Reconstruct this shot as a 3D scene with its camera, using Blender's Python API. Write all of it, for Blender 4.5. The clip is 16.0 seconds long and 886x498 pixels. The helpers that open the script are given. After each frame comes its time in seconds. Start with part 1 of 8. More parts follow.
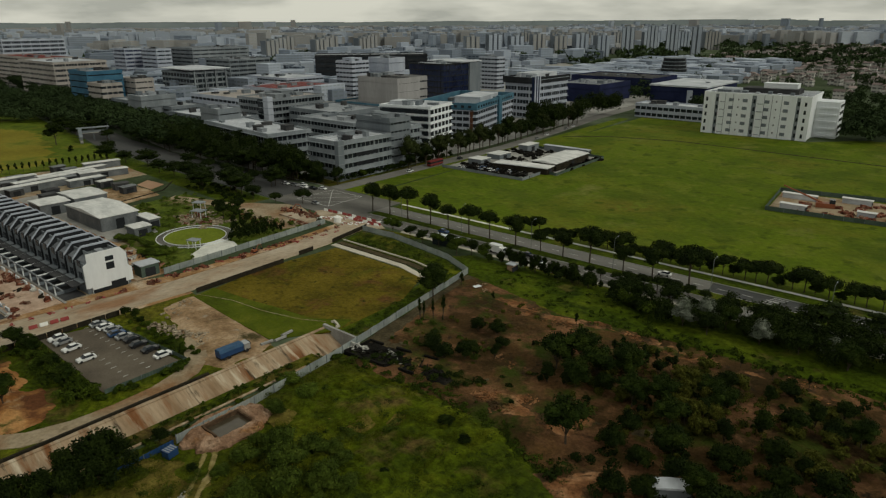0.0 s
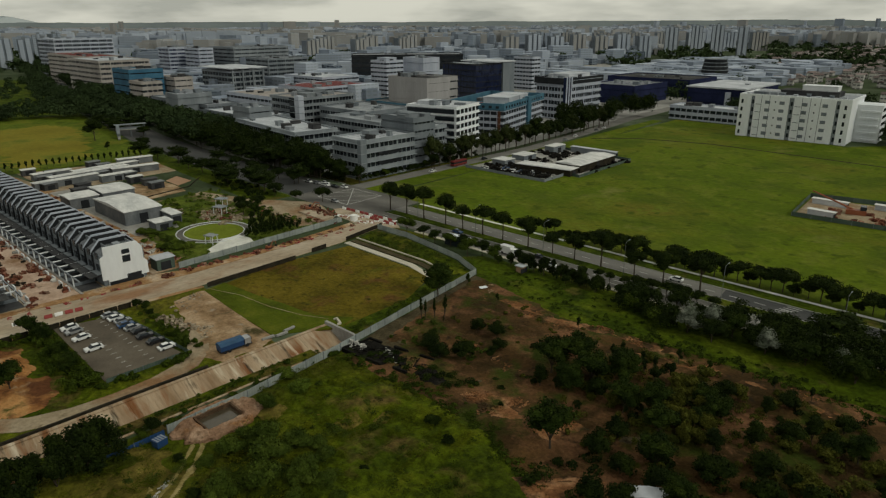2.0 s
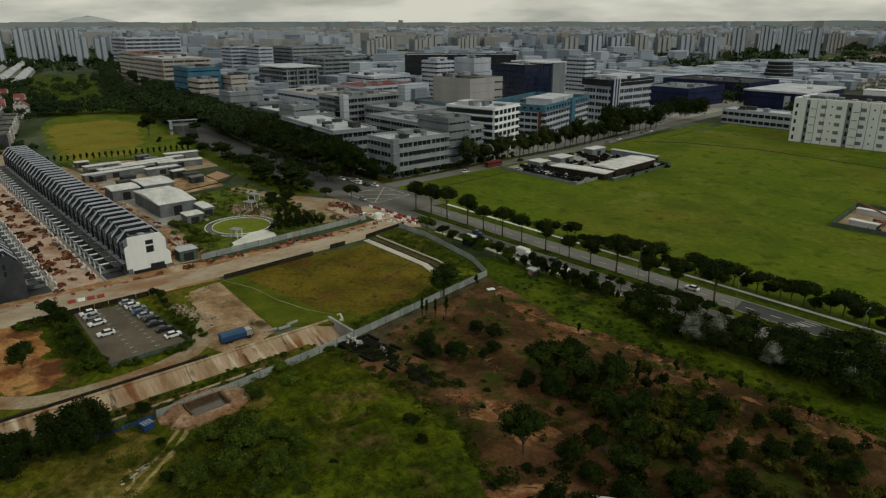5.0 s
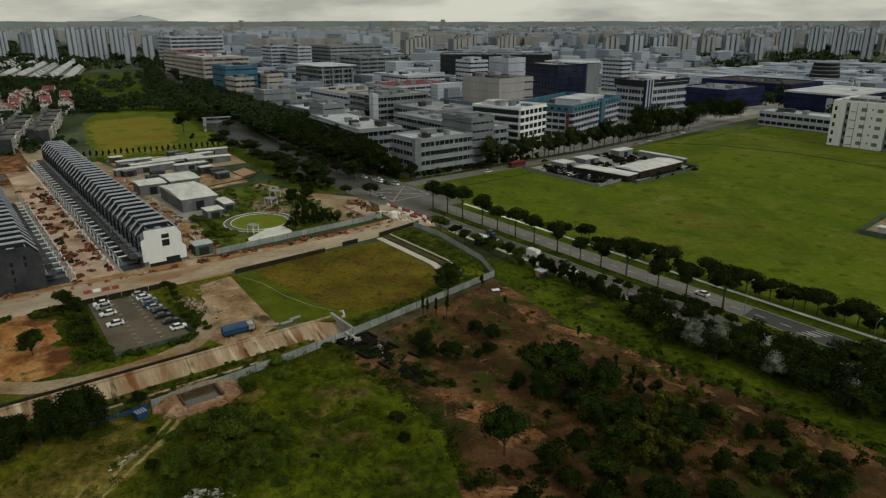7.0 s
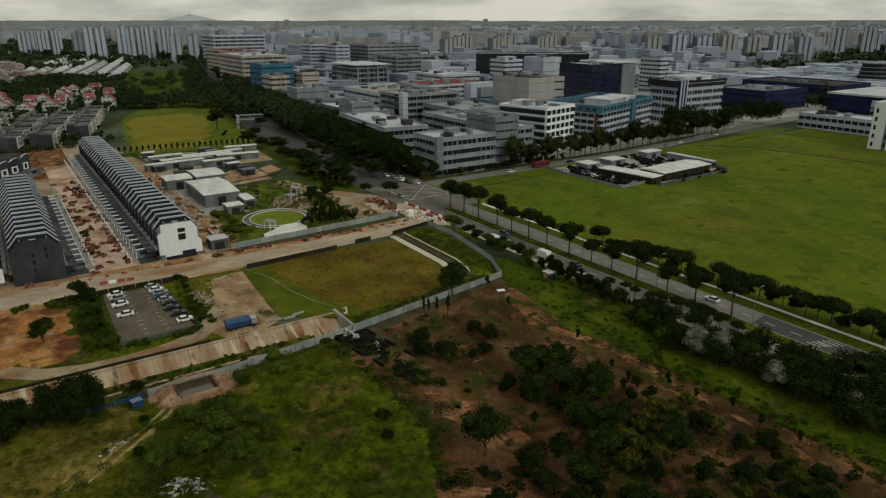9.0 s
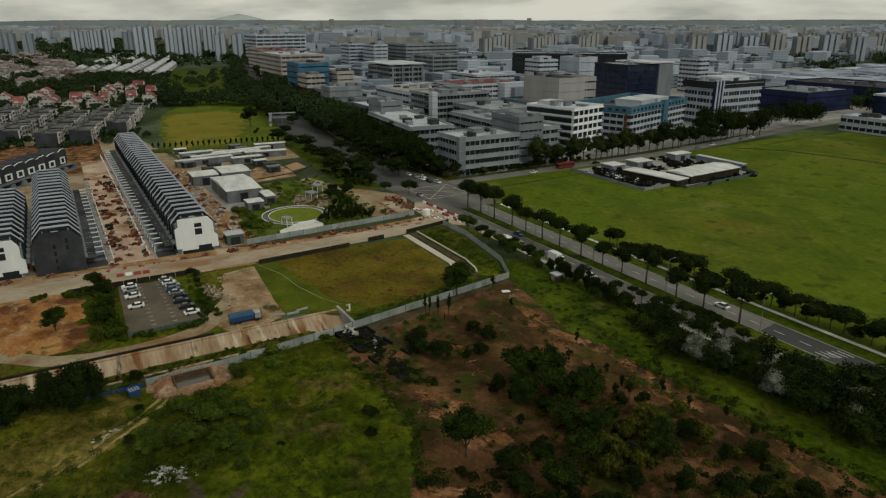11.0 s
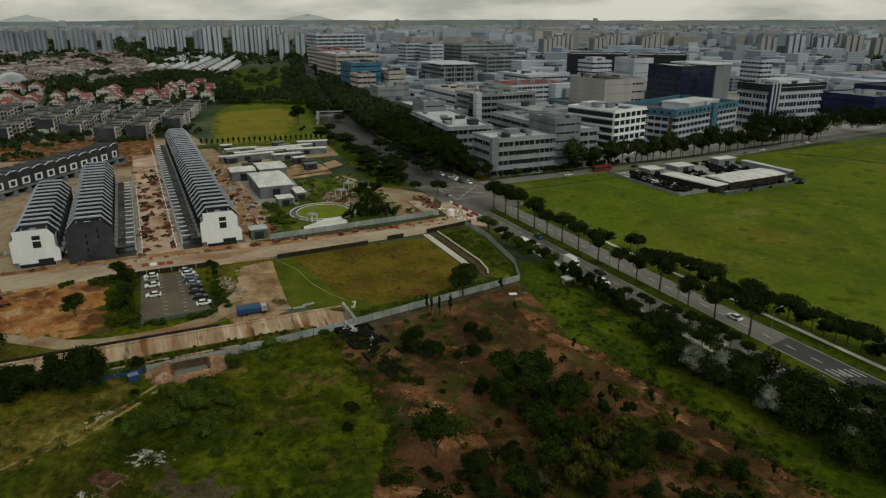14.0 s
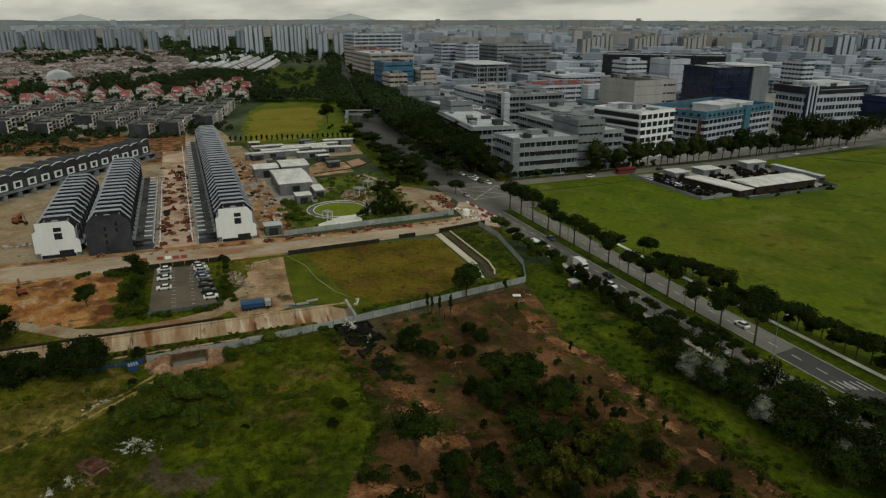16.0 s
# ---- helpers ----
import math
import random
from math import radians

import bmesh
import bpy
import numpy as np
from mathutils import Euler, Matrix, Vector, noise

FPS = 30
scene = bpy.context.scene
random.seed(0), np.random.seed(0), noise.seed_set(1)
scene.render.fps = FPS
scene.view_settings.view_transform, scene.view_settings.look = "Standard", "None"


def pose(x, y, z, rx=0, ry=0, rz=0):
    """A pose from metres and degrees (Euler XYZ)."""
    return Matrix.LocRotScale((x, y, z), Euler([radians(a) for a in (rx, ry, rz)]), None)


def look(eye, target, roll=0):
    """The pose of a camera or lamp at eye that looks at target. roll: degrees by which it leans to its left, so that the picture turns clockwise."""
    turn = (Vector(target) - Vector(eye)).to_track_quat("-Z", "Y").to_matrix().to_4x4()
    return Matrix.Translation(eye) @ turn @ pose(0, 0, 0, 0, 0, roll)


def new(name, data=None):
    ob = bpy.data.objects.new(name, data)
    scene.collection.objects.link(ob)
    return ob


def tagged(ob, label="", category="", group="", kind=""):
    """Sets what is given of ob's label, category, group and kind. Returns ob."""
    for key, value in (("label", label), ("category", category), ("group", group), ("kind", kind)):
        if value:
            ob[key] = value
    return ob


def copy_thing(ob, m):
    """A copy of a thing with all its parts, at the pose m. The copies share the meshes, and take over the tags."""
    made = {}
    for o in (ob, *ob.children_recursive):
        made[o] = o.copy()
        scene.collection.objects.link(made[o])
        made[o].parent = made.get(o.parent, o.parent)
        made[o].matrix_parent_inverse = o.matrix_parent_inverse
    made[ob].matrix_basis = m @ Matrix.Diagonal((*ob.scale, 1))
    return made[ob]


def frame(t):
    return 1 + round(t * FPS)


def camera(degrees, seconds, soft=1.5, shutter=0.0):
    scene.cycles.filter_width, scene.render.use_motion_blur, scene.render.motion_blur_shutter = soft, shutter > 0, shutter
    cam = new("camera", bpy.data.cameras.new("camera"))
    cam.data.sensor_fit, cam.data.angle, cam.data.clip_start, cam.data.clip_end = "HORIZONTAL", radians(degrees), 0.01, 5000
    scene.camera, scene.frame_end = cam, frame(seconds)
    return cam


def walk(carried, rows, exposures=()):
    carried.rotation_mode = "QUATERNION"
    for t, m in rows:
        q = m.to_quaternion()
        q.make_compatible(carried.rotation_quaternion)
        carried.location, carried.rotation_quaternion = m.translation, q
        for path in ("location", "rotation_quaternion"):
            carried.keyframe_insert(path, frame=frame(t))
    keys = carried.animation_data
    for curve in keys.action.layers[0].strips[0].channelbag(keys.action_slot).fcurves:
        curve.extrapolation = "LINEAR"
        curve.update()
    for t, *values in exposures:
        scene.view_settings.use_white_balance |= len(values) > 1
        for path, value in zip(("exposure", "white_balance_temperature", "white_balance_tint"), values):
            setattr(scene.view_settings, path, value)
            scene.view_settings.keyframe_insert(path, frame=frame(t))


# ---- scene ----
cam = camera(66.56, 16.0, soft=1.25)
PATH = [
    (0.0, (3.544, 6.149, 63.944), (-180.913, 222.220, -32.435), -0.23),
    (1.0, (6.584, 8.892, 63.910), (-184.498, 219.129, -32.464), -0.22),
    (2.0, (9.633, 11.684, 63.929), (-187.860, 215.948, -32.365), -0.19),
    (3.0, (12.641, 14.551, 63.967), (-191.052, 212.676, -32.241), -0.15),
    (4.0, (15.576, 17.512, 64.003), (-194.108, 209.309, -32.154), -0.11),
    (5.0, (18.417, 20.577, 64.026), (-197.056, 205.845, -32.136), -0.08),
    (6.0, (21.157, 23.755, 64.035), (-199.910, 202.277, -32.190), -0.05),
    (7.0, (23.792, 27.046, 64.034), (-202.675, 198.603, -32.304), -0.04),
    (8.0, (26.326, 30.448, 64.031), (-205.351, 194.818, -32.448), -0.03),
    (9.0, (28.765, 33.953, 64.033), (-207.929, 190.924, -32.592), -0.04),
    (10.0, (31.110, 37.550, 64.050), (-210.397, 186.926, -32.702), -0.05),
    (11.0, (33.362, 41.224, 64.086), (-212.743, 182.838, -32.755), -0.06),
    (12.0, (35.512, 44.960, 64.137), (-214.953, 178.683, -32.742), -0.07),
    (13.0, (37.544, 48.737, 64.194), (-217.018, 174.497, -32.673), -0.07),
    (14.0, (39.426, 52.536, 64.236), (-218.933, 170.332, -32.588), -0.05),
    (15.0, (41.113, 56.333, 64.227), (-220.704, 166.260, -32.561), -0.02),
    (16.0, (42.539, 60.105, 64.118), (-222.350, 162.373, -32.707), 0.05),
]
walk(cam, [(t, look(eye, target, roll)) for t, eye, target, roll in PATH])

# ---- light ----
EXPOSURE = -1.28
scene.view_settings.exposure = EXPOSURE
SUN_ELEVATION, SUN_TURN = 38.0, 82.0   # degrees; the turn is from +y towards +x
world = bpy.data.worlds.new("overcast_sky")
scene.world = world
world.use_nodes = True
wn, wl = world.node_tree.nodes, world.node_tree.links
wn.clear()
w_out = wn.new("ShaderNodeOutputWorld")
w_bg = wn.new("ShaderNodeBackground")
w_sky = wn.new("ShaderNodeTexSky")
w_sky.sky_type, w_sky.sun_disc = "NISHITA", False
w_sky.sun_elevation, w_sky.sun_rotation = radians(SUN_ELEVATION), radians(SUN_TURN)
w_co = wn.new("ShaderNodeTexCoord")
w_map = wn.new("ShaderNodeMapping")
w_map.inputs["Scale"].default_value = (1.0, 1.0, 5.0)
w_noise = wn.new("ShaderNodeTexNoise")
w_noise.inputs["Scale"].default_value, w_noise.inputs["Detail"].default_value = 5.5, 8.0
w_noise.inputs["Roughness"].default_value = 0.58
w_ramp = wn.new("ShaderNodeValToRGB")
w_ramp.color_ramp.elements[0].position, w_ramp.color_ramp.elements[0].color = 0.34, (9.6, 9.8, 8.5, 1)
w_ramp.color_ramp.elements[1].position, w_ramp.color_ramp.elements[1].color = 0.6, (16.4, 16.3, 13.9, 1)
w_mix = wn.new("ShaderNodeMixRGB")
w_mix.inputs[0].default_value = 0.9
w_bg.inputs["Strength"].default_value = 0.1
wl.new(w_co.outputs["Generated"], w_map.inputs["Vector"])
wl.new(w_map.outputs[0], w_noise.inputs["Vector"])
wl.new(w_noise.outputs["Fac"], w_ramp.inputs[0])
wl.new(w_sky.outputs[0], w_mix.inputs[1])
wl.new(w_ramp.outputs[0], w_mix.inputs[2])
wl.new(w_mix.outputs[0], w_bg.inputs["Color"])
wl.new(w_bg.outputs[0], w_out.inputs[0])
sun_data = bpy.data.lights.new("sun", "SUN")
sun_data.energy, sun_data.angle, sun_data.color = 2.35, radians(12), (0.98, 0.97, 0.82)
sun = new("sun", sun_data)
sun.matrix_world = look((0, 0, 300), (-math.sin(radians(SUN_TURN)), -math.cos(radians(SUN_TURN)), 300 - math.tan(radians(SUN_ELEVATION))))

# ---- materials ----
MATS = {}


def material(name, colors, scale=0.3, detail=6.0, rough=0.9, metal=0.0, bump=0.0, bump_scale=3.0, fine=None, spots=None,
             vary=0.0, vary_island=False, spec=0.3, stretch=(1, 1, 1), bands=None):
    """A node material: colors mixed by broad noise, fine grain over it, optional spots of another colour (colour, scale, from, to)."""
    m = bpy.data.materials.new(name)
    m.use_nodes = True
    n, l = m.node_tree.nodes, m.node_tree.links
    b = n["Principled BSDF"]
    b.inputs["Roughness"].default_value, b.inputs["Metallic"].default_value = rough, metal
    b.inputs["Specular IOR Level"].default_value = spec
    geo = n.new("ShaderNodeNewGeometry")
    mp = n.new("ShaderNodeMapping")
    mp.inputs["Scale"].default_value = stretch
    l.new(geo.outputs["Position"], mp.inputs["Vector"])

    def tex(s, d=detail, r=0.6):
        t = n.new("ShaderNodeTexNoise")
        t.inputs["Scale"].default_value, t.inputs["Detail"].default_value, t.inputs["Roughness"].default_value = s, d, r
        l.new(mp.outputs[0], t.inputs["Vector"])
        return t
    base = tex(scale)
    ramp = n.new("ShaderNodeValToRGB")
    el = ramp.color_ramp.elements
    while len(el) < len(colors):
        el.new(0.5)
    for k, c in enumerate(colors):
        el[k].position = 0.32 + 0.36 * k / max(1, len(colors) - 1)
        el[k].color = (*c, 1)
    l.new(base.outputs["Fac"], ramp.inputs[0])
    out = ramp.outputs[0]

    def mix(a, bsock, fac, mode="MIX"):
        x = n.new("ShaderNodeMixRGB")
        x.blend_type = mode
        if isinstance(fac, float):
            x.inputs[0].default_value = fac
        else:
            l.new(fac, x.inputs[0])
        l.new(a, x.inputs[1])
        if isinstance(bsock, tuple):
            x.inputs[2].default_value = (*bsock, 1)
        else:
            l.new(bsock, x.inputs[2])
        return x.outputs[0]

    def step(sock, a, c):
        r = n.new("ShaderNodeMapRange")
        r.inputs["From Min"].default_value, r.inputs["From Max"].default_value = a, c
        l.new(sock, r.inputs["Value"])
        return r.outputs[0]
    for sp in (spots or ()):
        out = mix(out, sp[0], step(tex(sp[1], 5.0, 0.62).outputs["Fac"], sp[2], sp[3]))
    if fine:
        t = tex(fine[0], 4.0, 0.7)
        r = n.new("ShaderNodeMapRange")
        r.inputs["From Min"].default_value, r.inputs["From Max"].default_value = 0.3, 0.7
        r.inputs["To Min"].default_value, r.inputs["To Max"].default_value = 1 - fine[1], 1 + fine[1]
        l.new(t.outputs["Fac"], r.inputs["Value"])
        out = mix(out, r.outputs[0], 1.0, "MULTIPLY")
    if bands:
        # storeys far off: (storey height, share of glass, glass colour, bay width)
        sep = n.new("ShaderNodeSeparateXYZ")
        l.new(geo.outputs["Position"], sep.inputs[0])

        def calc(op, a, c):
            q = n.new("ShaderNodeMath")
            q.operation = op
            for k, v in enumerate((a, c)):
                if isinstance(v, (int, float)):
                    q.inputs[k].default_value = v
                else:
                    l.new(v, q.inputs[k])
            return q.outputs[0]
        storey = calc("LESS_THAN", calc("FRACT", calc("DIVIDE", sep.outputs[2], bands[0]), 0), bands[1])
        bay = calc("LESS_THAN", calc("FRACT", calc("DIVIDE", calc("ADD", sep.outputs[0], sep.outputs[1]), bands[3]), 0), 0.7)
        up = n.new("ShaderNodeSeparateXYZ")
        l.new(geo.outputs["Normal"], up.inputs[0])
        upright = calc("LESS_THAN", up.outputs[2], 0.5)
        out = mix(out, bands[2], calc("MULTIPLY", calc("MULTIPLY", storey, bay), upright))
    if vary:
        src = geo.outputs["Random Per Island"] if vary_island else n.new("ShaderNodeObjectInfo").outputs["Random"]
        r = n.new("ShaderNodeMapRange")
        r.inputs["To Min"].default_value, r.inputs["To Max"].default_value = 1 - vary, 1 + vary
        l.new(src, r.inputs["Value"])
        out = mix(out, r.outputs[0], 1.0, "MULTIPLY")
    l.new(out, b.inputs["Base Color"])
    if bump:
        t = tex(bump_scale, 5.0, 0.65)
        bp = n.new("ShaderNodeBump")
        bp.inputs["Strength"].default_value, bp.inputs["Distance"].default_value = 1.0, bump
        l.new(t.outputs["Fac"], bp.inputs["Height"])
        l.new(bp.outputs[0], b.inputs["Normal"])
    MATS[name] = m
    return m


material("city_ground", spec=0.04, colors=[(0.02, 0.034, 0.0084), (0.044, 0.06, 0.0294), (0.096, 0.12, 0.0735)], scale=0.02, fine=(0.4, 0.25))
material("field_grass", spec=0.04, colors=[(0.0614, 0.094, 0.0048), (0.08, 0.115, 0.0056), (0.1023, 0.13, 0.008)], scale=0.018, fine=(0.5, 0.22), bump=0.25, bump_scale=0.8,
         spots=[((0.112, 0.1, 0.014), 0.016, 0.5, 0.7), ((0.1, 0.125, 0.012), 0.09, 0.52, 0.6), ((0.048, 0.07, 0.005), 0.13, 0.56, 0.64), ((0.05, 0.076, 0.006), 0.03, 0.48, 0.7), ((0.13, 0.135, 0.03), 0.035, 0.6, 0.72)])
material("rough_grass", spec=0.04, colors=[(0.0211, 0.034, 0.0024), (0.0583, 0.0794, 0.0036), (0.1296, 0.1377, 0.0089)], scale=0.06, fine=(0.8, 0.62), bump=0.9, bump_scale=0.9,
         spots=[((0.1, 0.07, 0.022), 0.09, 0.55, 0.68), ((0.018, 0.03, 0.005), 0.17, 0.54, 0.7), ((0.095, 0.078, 0.014), 0.02, 0.5, 0.64), ((0.024, 0.036, 0.004), 0.035, 0.52, 0.66)])
material("brown_earth", spec=0.04, colors=[(0.0264, 0.0181, 0.0074), (0.0528, 0.031, 0.0122), (0.0924, 0.0499, 0.019)], scale=0.1, fine=(1.8, 0.35), bump=0.5, bump_scale=1.1,
         spots=[((0.17, 0.085, 0.042), 0.07, 0.49, 0.64), ((0.12, 0.062, 0.032), 0.35, 0.56, 0.68), ((0.034, 0.046, 0.007), 0.11, 0.5, 0.62), ((0.025, 0.018, 0.01), 0.3, 0.58, 0.7)])
material("orange_earth", spec=0.04, colors=[(0.2, 0.1, 0.04), (0.31, 0.18, 0.085), (0.42, 0.29, 0.17)], scale=0.12, fine=(1.5, 0.3), bump=0.4, bump_scale=1.0, spots=[((0.46, 0.36, 0.26), 0.12, 0.52, 0.66), ((0.13, 0.065, 0.035), 0.2, 0.56, 0.68)])
material("olive_lawn", spec=0.04, colors=[(0.054, 0.0454, 0.0054), (0.1037, 0.0799, 0.0086), (0.1512, 0.1145, 0.014)], scale=0.09, fine=(0.9, 0.4), bump=0.3,
         spots=[((0.055, 0.075, 0.008), 0.04, 0.54, 0.66), ((0.1, 0.052, 0.016), 0.1, 0.54, 0.66), ((0.035, 0.036, 0.006), 0.3, 0.58, 0.68)])
material("far_olive", spec=0.04, colors=[(0.1296, 0.112, 0.012), (0.162, 0.14, 0.016), (0.1836, 0.168, 0.022)], scale=0.03, fine=(0.4, 0.15), spots=[((0.09, 0.11, 0.012), 0.03, 0.55, 0.68)])
material("strip_green", spec=0.04, colors=[(0.023, 0.0394, 0.0025), (0.0459, 0.0689, 0.0033), (0.082, 0.1025, 0.0074)], scale=0.08, fine=(0.8, 0.5), bump=0.6, bump_scale=0.9, spots=[((0.018, 0.03, 0.003), 0.12, 0.54, 0.68), ((0.09, 0.075, 0.02), 0.07, 0.6, 0.7)])
material("field_green", spec=0.04, colors=[(0.05, 0.075, 0.006), (0.075, 0.105, 0.008), (0.1, 0.125, 0.012)], scale=0.05, fine=(0.4, 0.25), spots=[((0.12, 0.115, 0.014), 0.04, 0.52, 0.66), ((0.035, 0.05, 0.005), 0.06, 0.56, 0.68)])
material("garden_grass", spec=0.04, colors=[(0.045, 0.07, 0.008), (0.075, 0.105, 0.012), (0.115, 0.14, 0.02)], scale=0.12, fine=(0.9, 0.4), bump=0.3, spots=[((0.2, 0.14, 0.09), 0.09, 0.56, 0.66), ((0.025, 0.04, 0.006), 0.15, 0.55, 0.66)])
material("green_lawn", spec=0.04, colors=[(0.042, 0.056, 0.005), (0.066, 0.086, 0.006), (0.1, 0.112, 0.011)], scale=0.15, fine=(1.5, 0.2), bump=0.15)
material("bright_lawn", spec=0.04, colors=[(0.105, 0.132, 0.0135), (0.1425, 0.177, 0.018)], scale=0.2, fine=(1.2, 0.2))
material("pale_dirt", spec=0.04, colors=[(0.2107, 0.1623, 0.1037), (0.2985, 0.2391, 0.1596), (0.3687, 0.2989, 0.2155)], scale=0.12, fine=(1.2, 0.2), bump=0.2,
         spots=[((0.22, 0.125, 0.065), 0.08, 0.5, 0.66), ((0.12, 0.09, 0.05), 0.25, 0.6, 0.72)])
material("pink_dirt", spec=0.04, colors=[(0.322, 0.2185, 0.1552), (0.46, 0.3335, 0.253), (0.575, 0.4485, 0.3565)], scale=0.12, fine=(1.2, 0.2), bump=0.2,
         spots=[((0.22, 0.125, 0.065), 0.08, 0.5, 0.66), ((0.12, 0.09, 0.05), 0.25, 0.6, 0.72)])
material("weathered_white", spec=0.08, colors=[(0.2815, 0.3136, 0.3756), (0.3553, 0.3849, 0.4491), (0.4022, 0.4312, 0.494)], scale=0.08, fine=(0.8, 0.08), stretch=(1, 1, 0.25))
material("sheet_white", spec=0.08, colors=[(0.42, 0.43, 0.43), (0.56, 0.565, 0.555), (0.64, 0.64, 0.63)], scale=0.25, fine=(0.9, 0.14), stretch=(0.4, 1, 1))
material("site_concrete", spec=0.04, colors=[(0.2587, 0.1977, 0.1371), (0.3511, 0.2876, 0.2099), (0.4343, 0.3685, 0.287)], scale=0.1, fine=(1.2, 0.2), bump=0.1, stretch=(1, 0.4, 1),
         spots=[((0.26, 0.15, 0.085), 0.09, 0.52, 0.66), ((0.16, 0.12, 0.08), 0.3, 0.6, 0.72)])
material("pale_path", spec=0.04, colors=[(0.5, 0.5, 0.46), (0.6, 0.6, 0.555), (0.68, 0.68, 0.63)], scale=0.2, fine=(1.5, 0.12))
material("path_concrete", spec=0.04, colors=[(0.378, 0.3479, 0.2838), (0.462, 0.4263, 0.3526), (0.525, 0.4851, 0.4042)], scale=0.15, fine=(2.0, 0.12))
material("dry_grass", spec=0.04, colors=[(0.056, 0.0493, 0.009), (0.1176, 0.0941, 0.0202), (0.1904, 0.1512, 0.0381)], scale=0.12, fine=(1.0, 0.5), bump=0.6, bump_scale=1.0,
         spots=[((0.04, 0.06, 0.006), 0.09, 0.52, 0.64)])
material("straw", spec=0.04, colors=[(0.1305, 0.1087, 0.029), (0.2175, 0.174, 0.0653), (0.3045, 0.2465, 0.116)], scale=0.5, fine=(1.5, 0.35))
material("clearing_dirt", spec=0.04, colors=[(0.1495, 0.0927, 0.0478), (0.284, 0.1869, 0.1046), (0.4335, 0.3214, 0.2093)], scale=0.16, fine=(1.4, 0.3), bump=0.25,
         spots=[((0.06, 0.05, 0.02), 0.13, 0.55, 0.68), ((0.3, 0.25, 0.19), 0.3, 0.6, 0.72)])
material("bright_clay", spec=0.04, colors=[(0.1625, 0.061, 0.0192), (0.3125, 0.1464, 0.0499), (0.425, 0.244, 0.1008)], scale=0.14, fine=(1.6, 0.3), bump=0.4, bump_scale=1.0,
         spots=[((0.11, 0.045, 0.02), 0.09, 0.5, 0.62), ((0.4, 0.31, 0.2), 0.16, 0.56, 0.68), ((0.05, 0.06, 0.01), 0.14, 0.6, 0.68)])
material("pit_clay", spec=0.04, colors=[(0.17, 0.095, 0.056), (0.27, 0.165, 0.105), (0.37, 0.255, 0.175)], scale=0.35, fine=(1.8, 0.35), bump=0.5, bump_scale=1.4, spots=[((0.3, 0.14, 0.05), 0.25, 0.54, 0.66), ((0.09, 0.055, 0.032), 0.5, 0.56, 0.68)])
material("clay_earth", spec=0.04, colors=[(0.116, 0.0497, 0.0208), (0.232, 0.108, 0.0468), (0.348, 0.189, 0.0988)], scale=0.25, fine=(1.8, 0.4), bump=0.5, bump_scale=1.4,
         spots=[((0.05, 0.032, 0.016), 0.22, 0.46, 0.6), ((0.035, 0.045, 0.008), 0.12, 0.54, 0.64)])
material("track_soil", spec=0.04, colors=[(0.04, 0.034, 0.019), (0.068, 0.055, 0.031), (0.1, 0.08, 0.046)], scale=0.2, fine=(1.6, 0.3), bump=0.2)
material("bus_red", [(0.13, 0.016, 0.014), (0.17, 0.022, 0.02)], 0.5, rough=0.5)
material("asphalt", spec=0.08, colors=[(0.05, 0.052, 0.053), (0.065, 0.066, 0.066), (0.085, 0.085, 0.082)], scale=0.1, fine=(3.0, 0.12), stretch=(0.3, 1, 1))
material("car_park_asphalt", spec=0.08, colors=[(0.0784, 0.0657, 0.051), (0.1064, 0.089, 0.0686), (0.1344, 0.1145, 0.088)], scale=0.12, fine=(2.5, 0.15))
material("old_asphalt", spec=0.08, colors=[(0.088, 0.085, 0.078), (0.118, 0.113, 0.104), (0.152, 0.146, 0.134)], scale=0.1, fine=(2.5, 0.12), stretch=(0.3, 1, 1))
material("pale_asphalt", spec=0.08, colors=[(0.125, 0.122, 0.113), (0.165, 0.16, 0.148), (0.205, 0.198, 0.182)], scale=0.1, fine=(2.5, 0.12), stretch=(0.3, 1, 1))
material("concrete", spec=0.04, colors=[(0.2, 0.195, 0.18), (0.27, 0.265, 0.25), (0.34, 0.335, 0.31)], scale=0.15, fine=(2.0, 0.15), bump=0.03)
material("stained_concrete", spec=0.04, colors=[(0.22, 0.145, 0.085), (0.32, 0.235, 0.155), (0.43, 0.345, 0.245)], scale=0.22, fine=(1.2, 0.16), bump=0.03, stretch=(0.22, 1.2, 0.22),
         spots=[((0.17, 0.075, 0.032), 0.3, 0.52, 0.66), ((0.48, 0.41, 0.31), 0.55, 0.56, 0.7), ((0.045, 0.036, 0.024), 0.42, 0.57, 0.67)])
material("bark", spec=0.04, colors=[(0.045, 0.035, 0.025), (0.075, 0.06, 0.045)], scale=2.0)
material("leaf_dark", spec=0.04, colors=[(0.0058, 0.0111, 0.0021), (0.0117, 0.0195, 0.0031), (0.0209, 0.0326, 0.0047)], scale=0.35, vary=0.35, vary_island=True, rough=0.7)
material("leaf_deep", spec=0.04, colors=[(0.007, 0.0139, 0.0021), (0.0147, 0.0253, 0.0035), (0.0278, 0.0418, 0.0057)], scale=0.35, vary=0.35, vary_island=True, rough=0.7)
material("leaf_mid", spec=0.04, colors=[(0.0157, 0.0266, 0.0028), (0.0295, 0.046, 0.0048), (0.0476, 0.0691, 0.0068)], scale=0.4, vary=0.35, vary_island=True, rough=0.7)
material("leaf_fresh", spec=0.04, colors=[(0.035, 0.055, 0.006), (0.065, 0.095, 0.011), (0.1, 0.135, 0.018)], scale=0.4, vary=0.4, vary_island=True, rough=0.7)
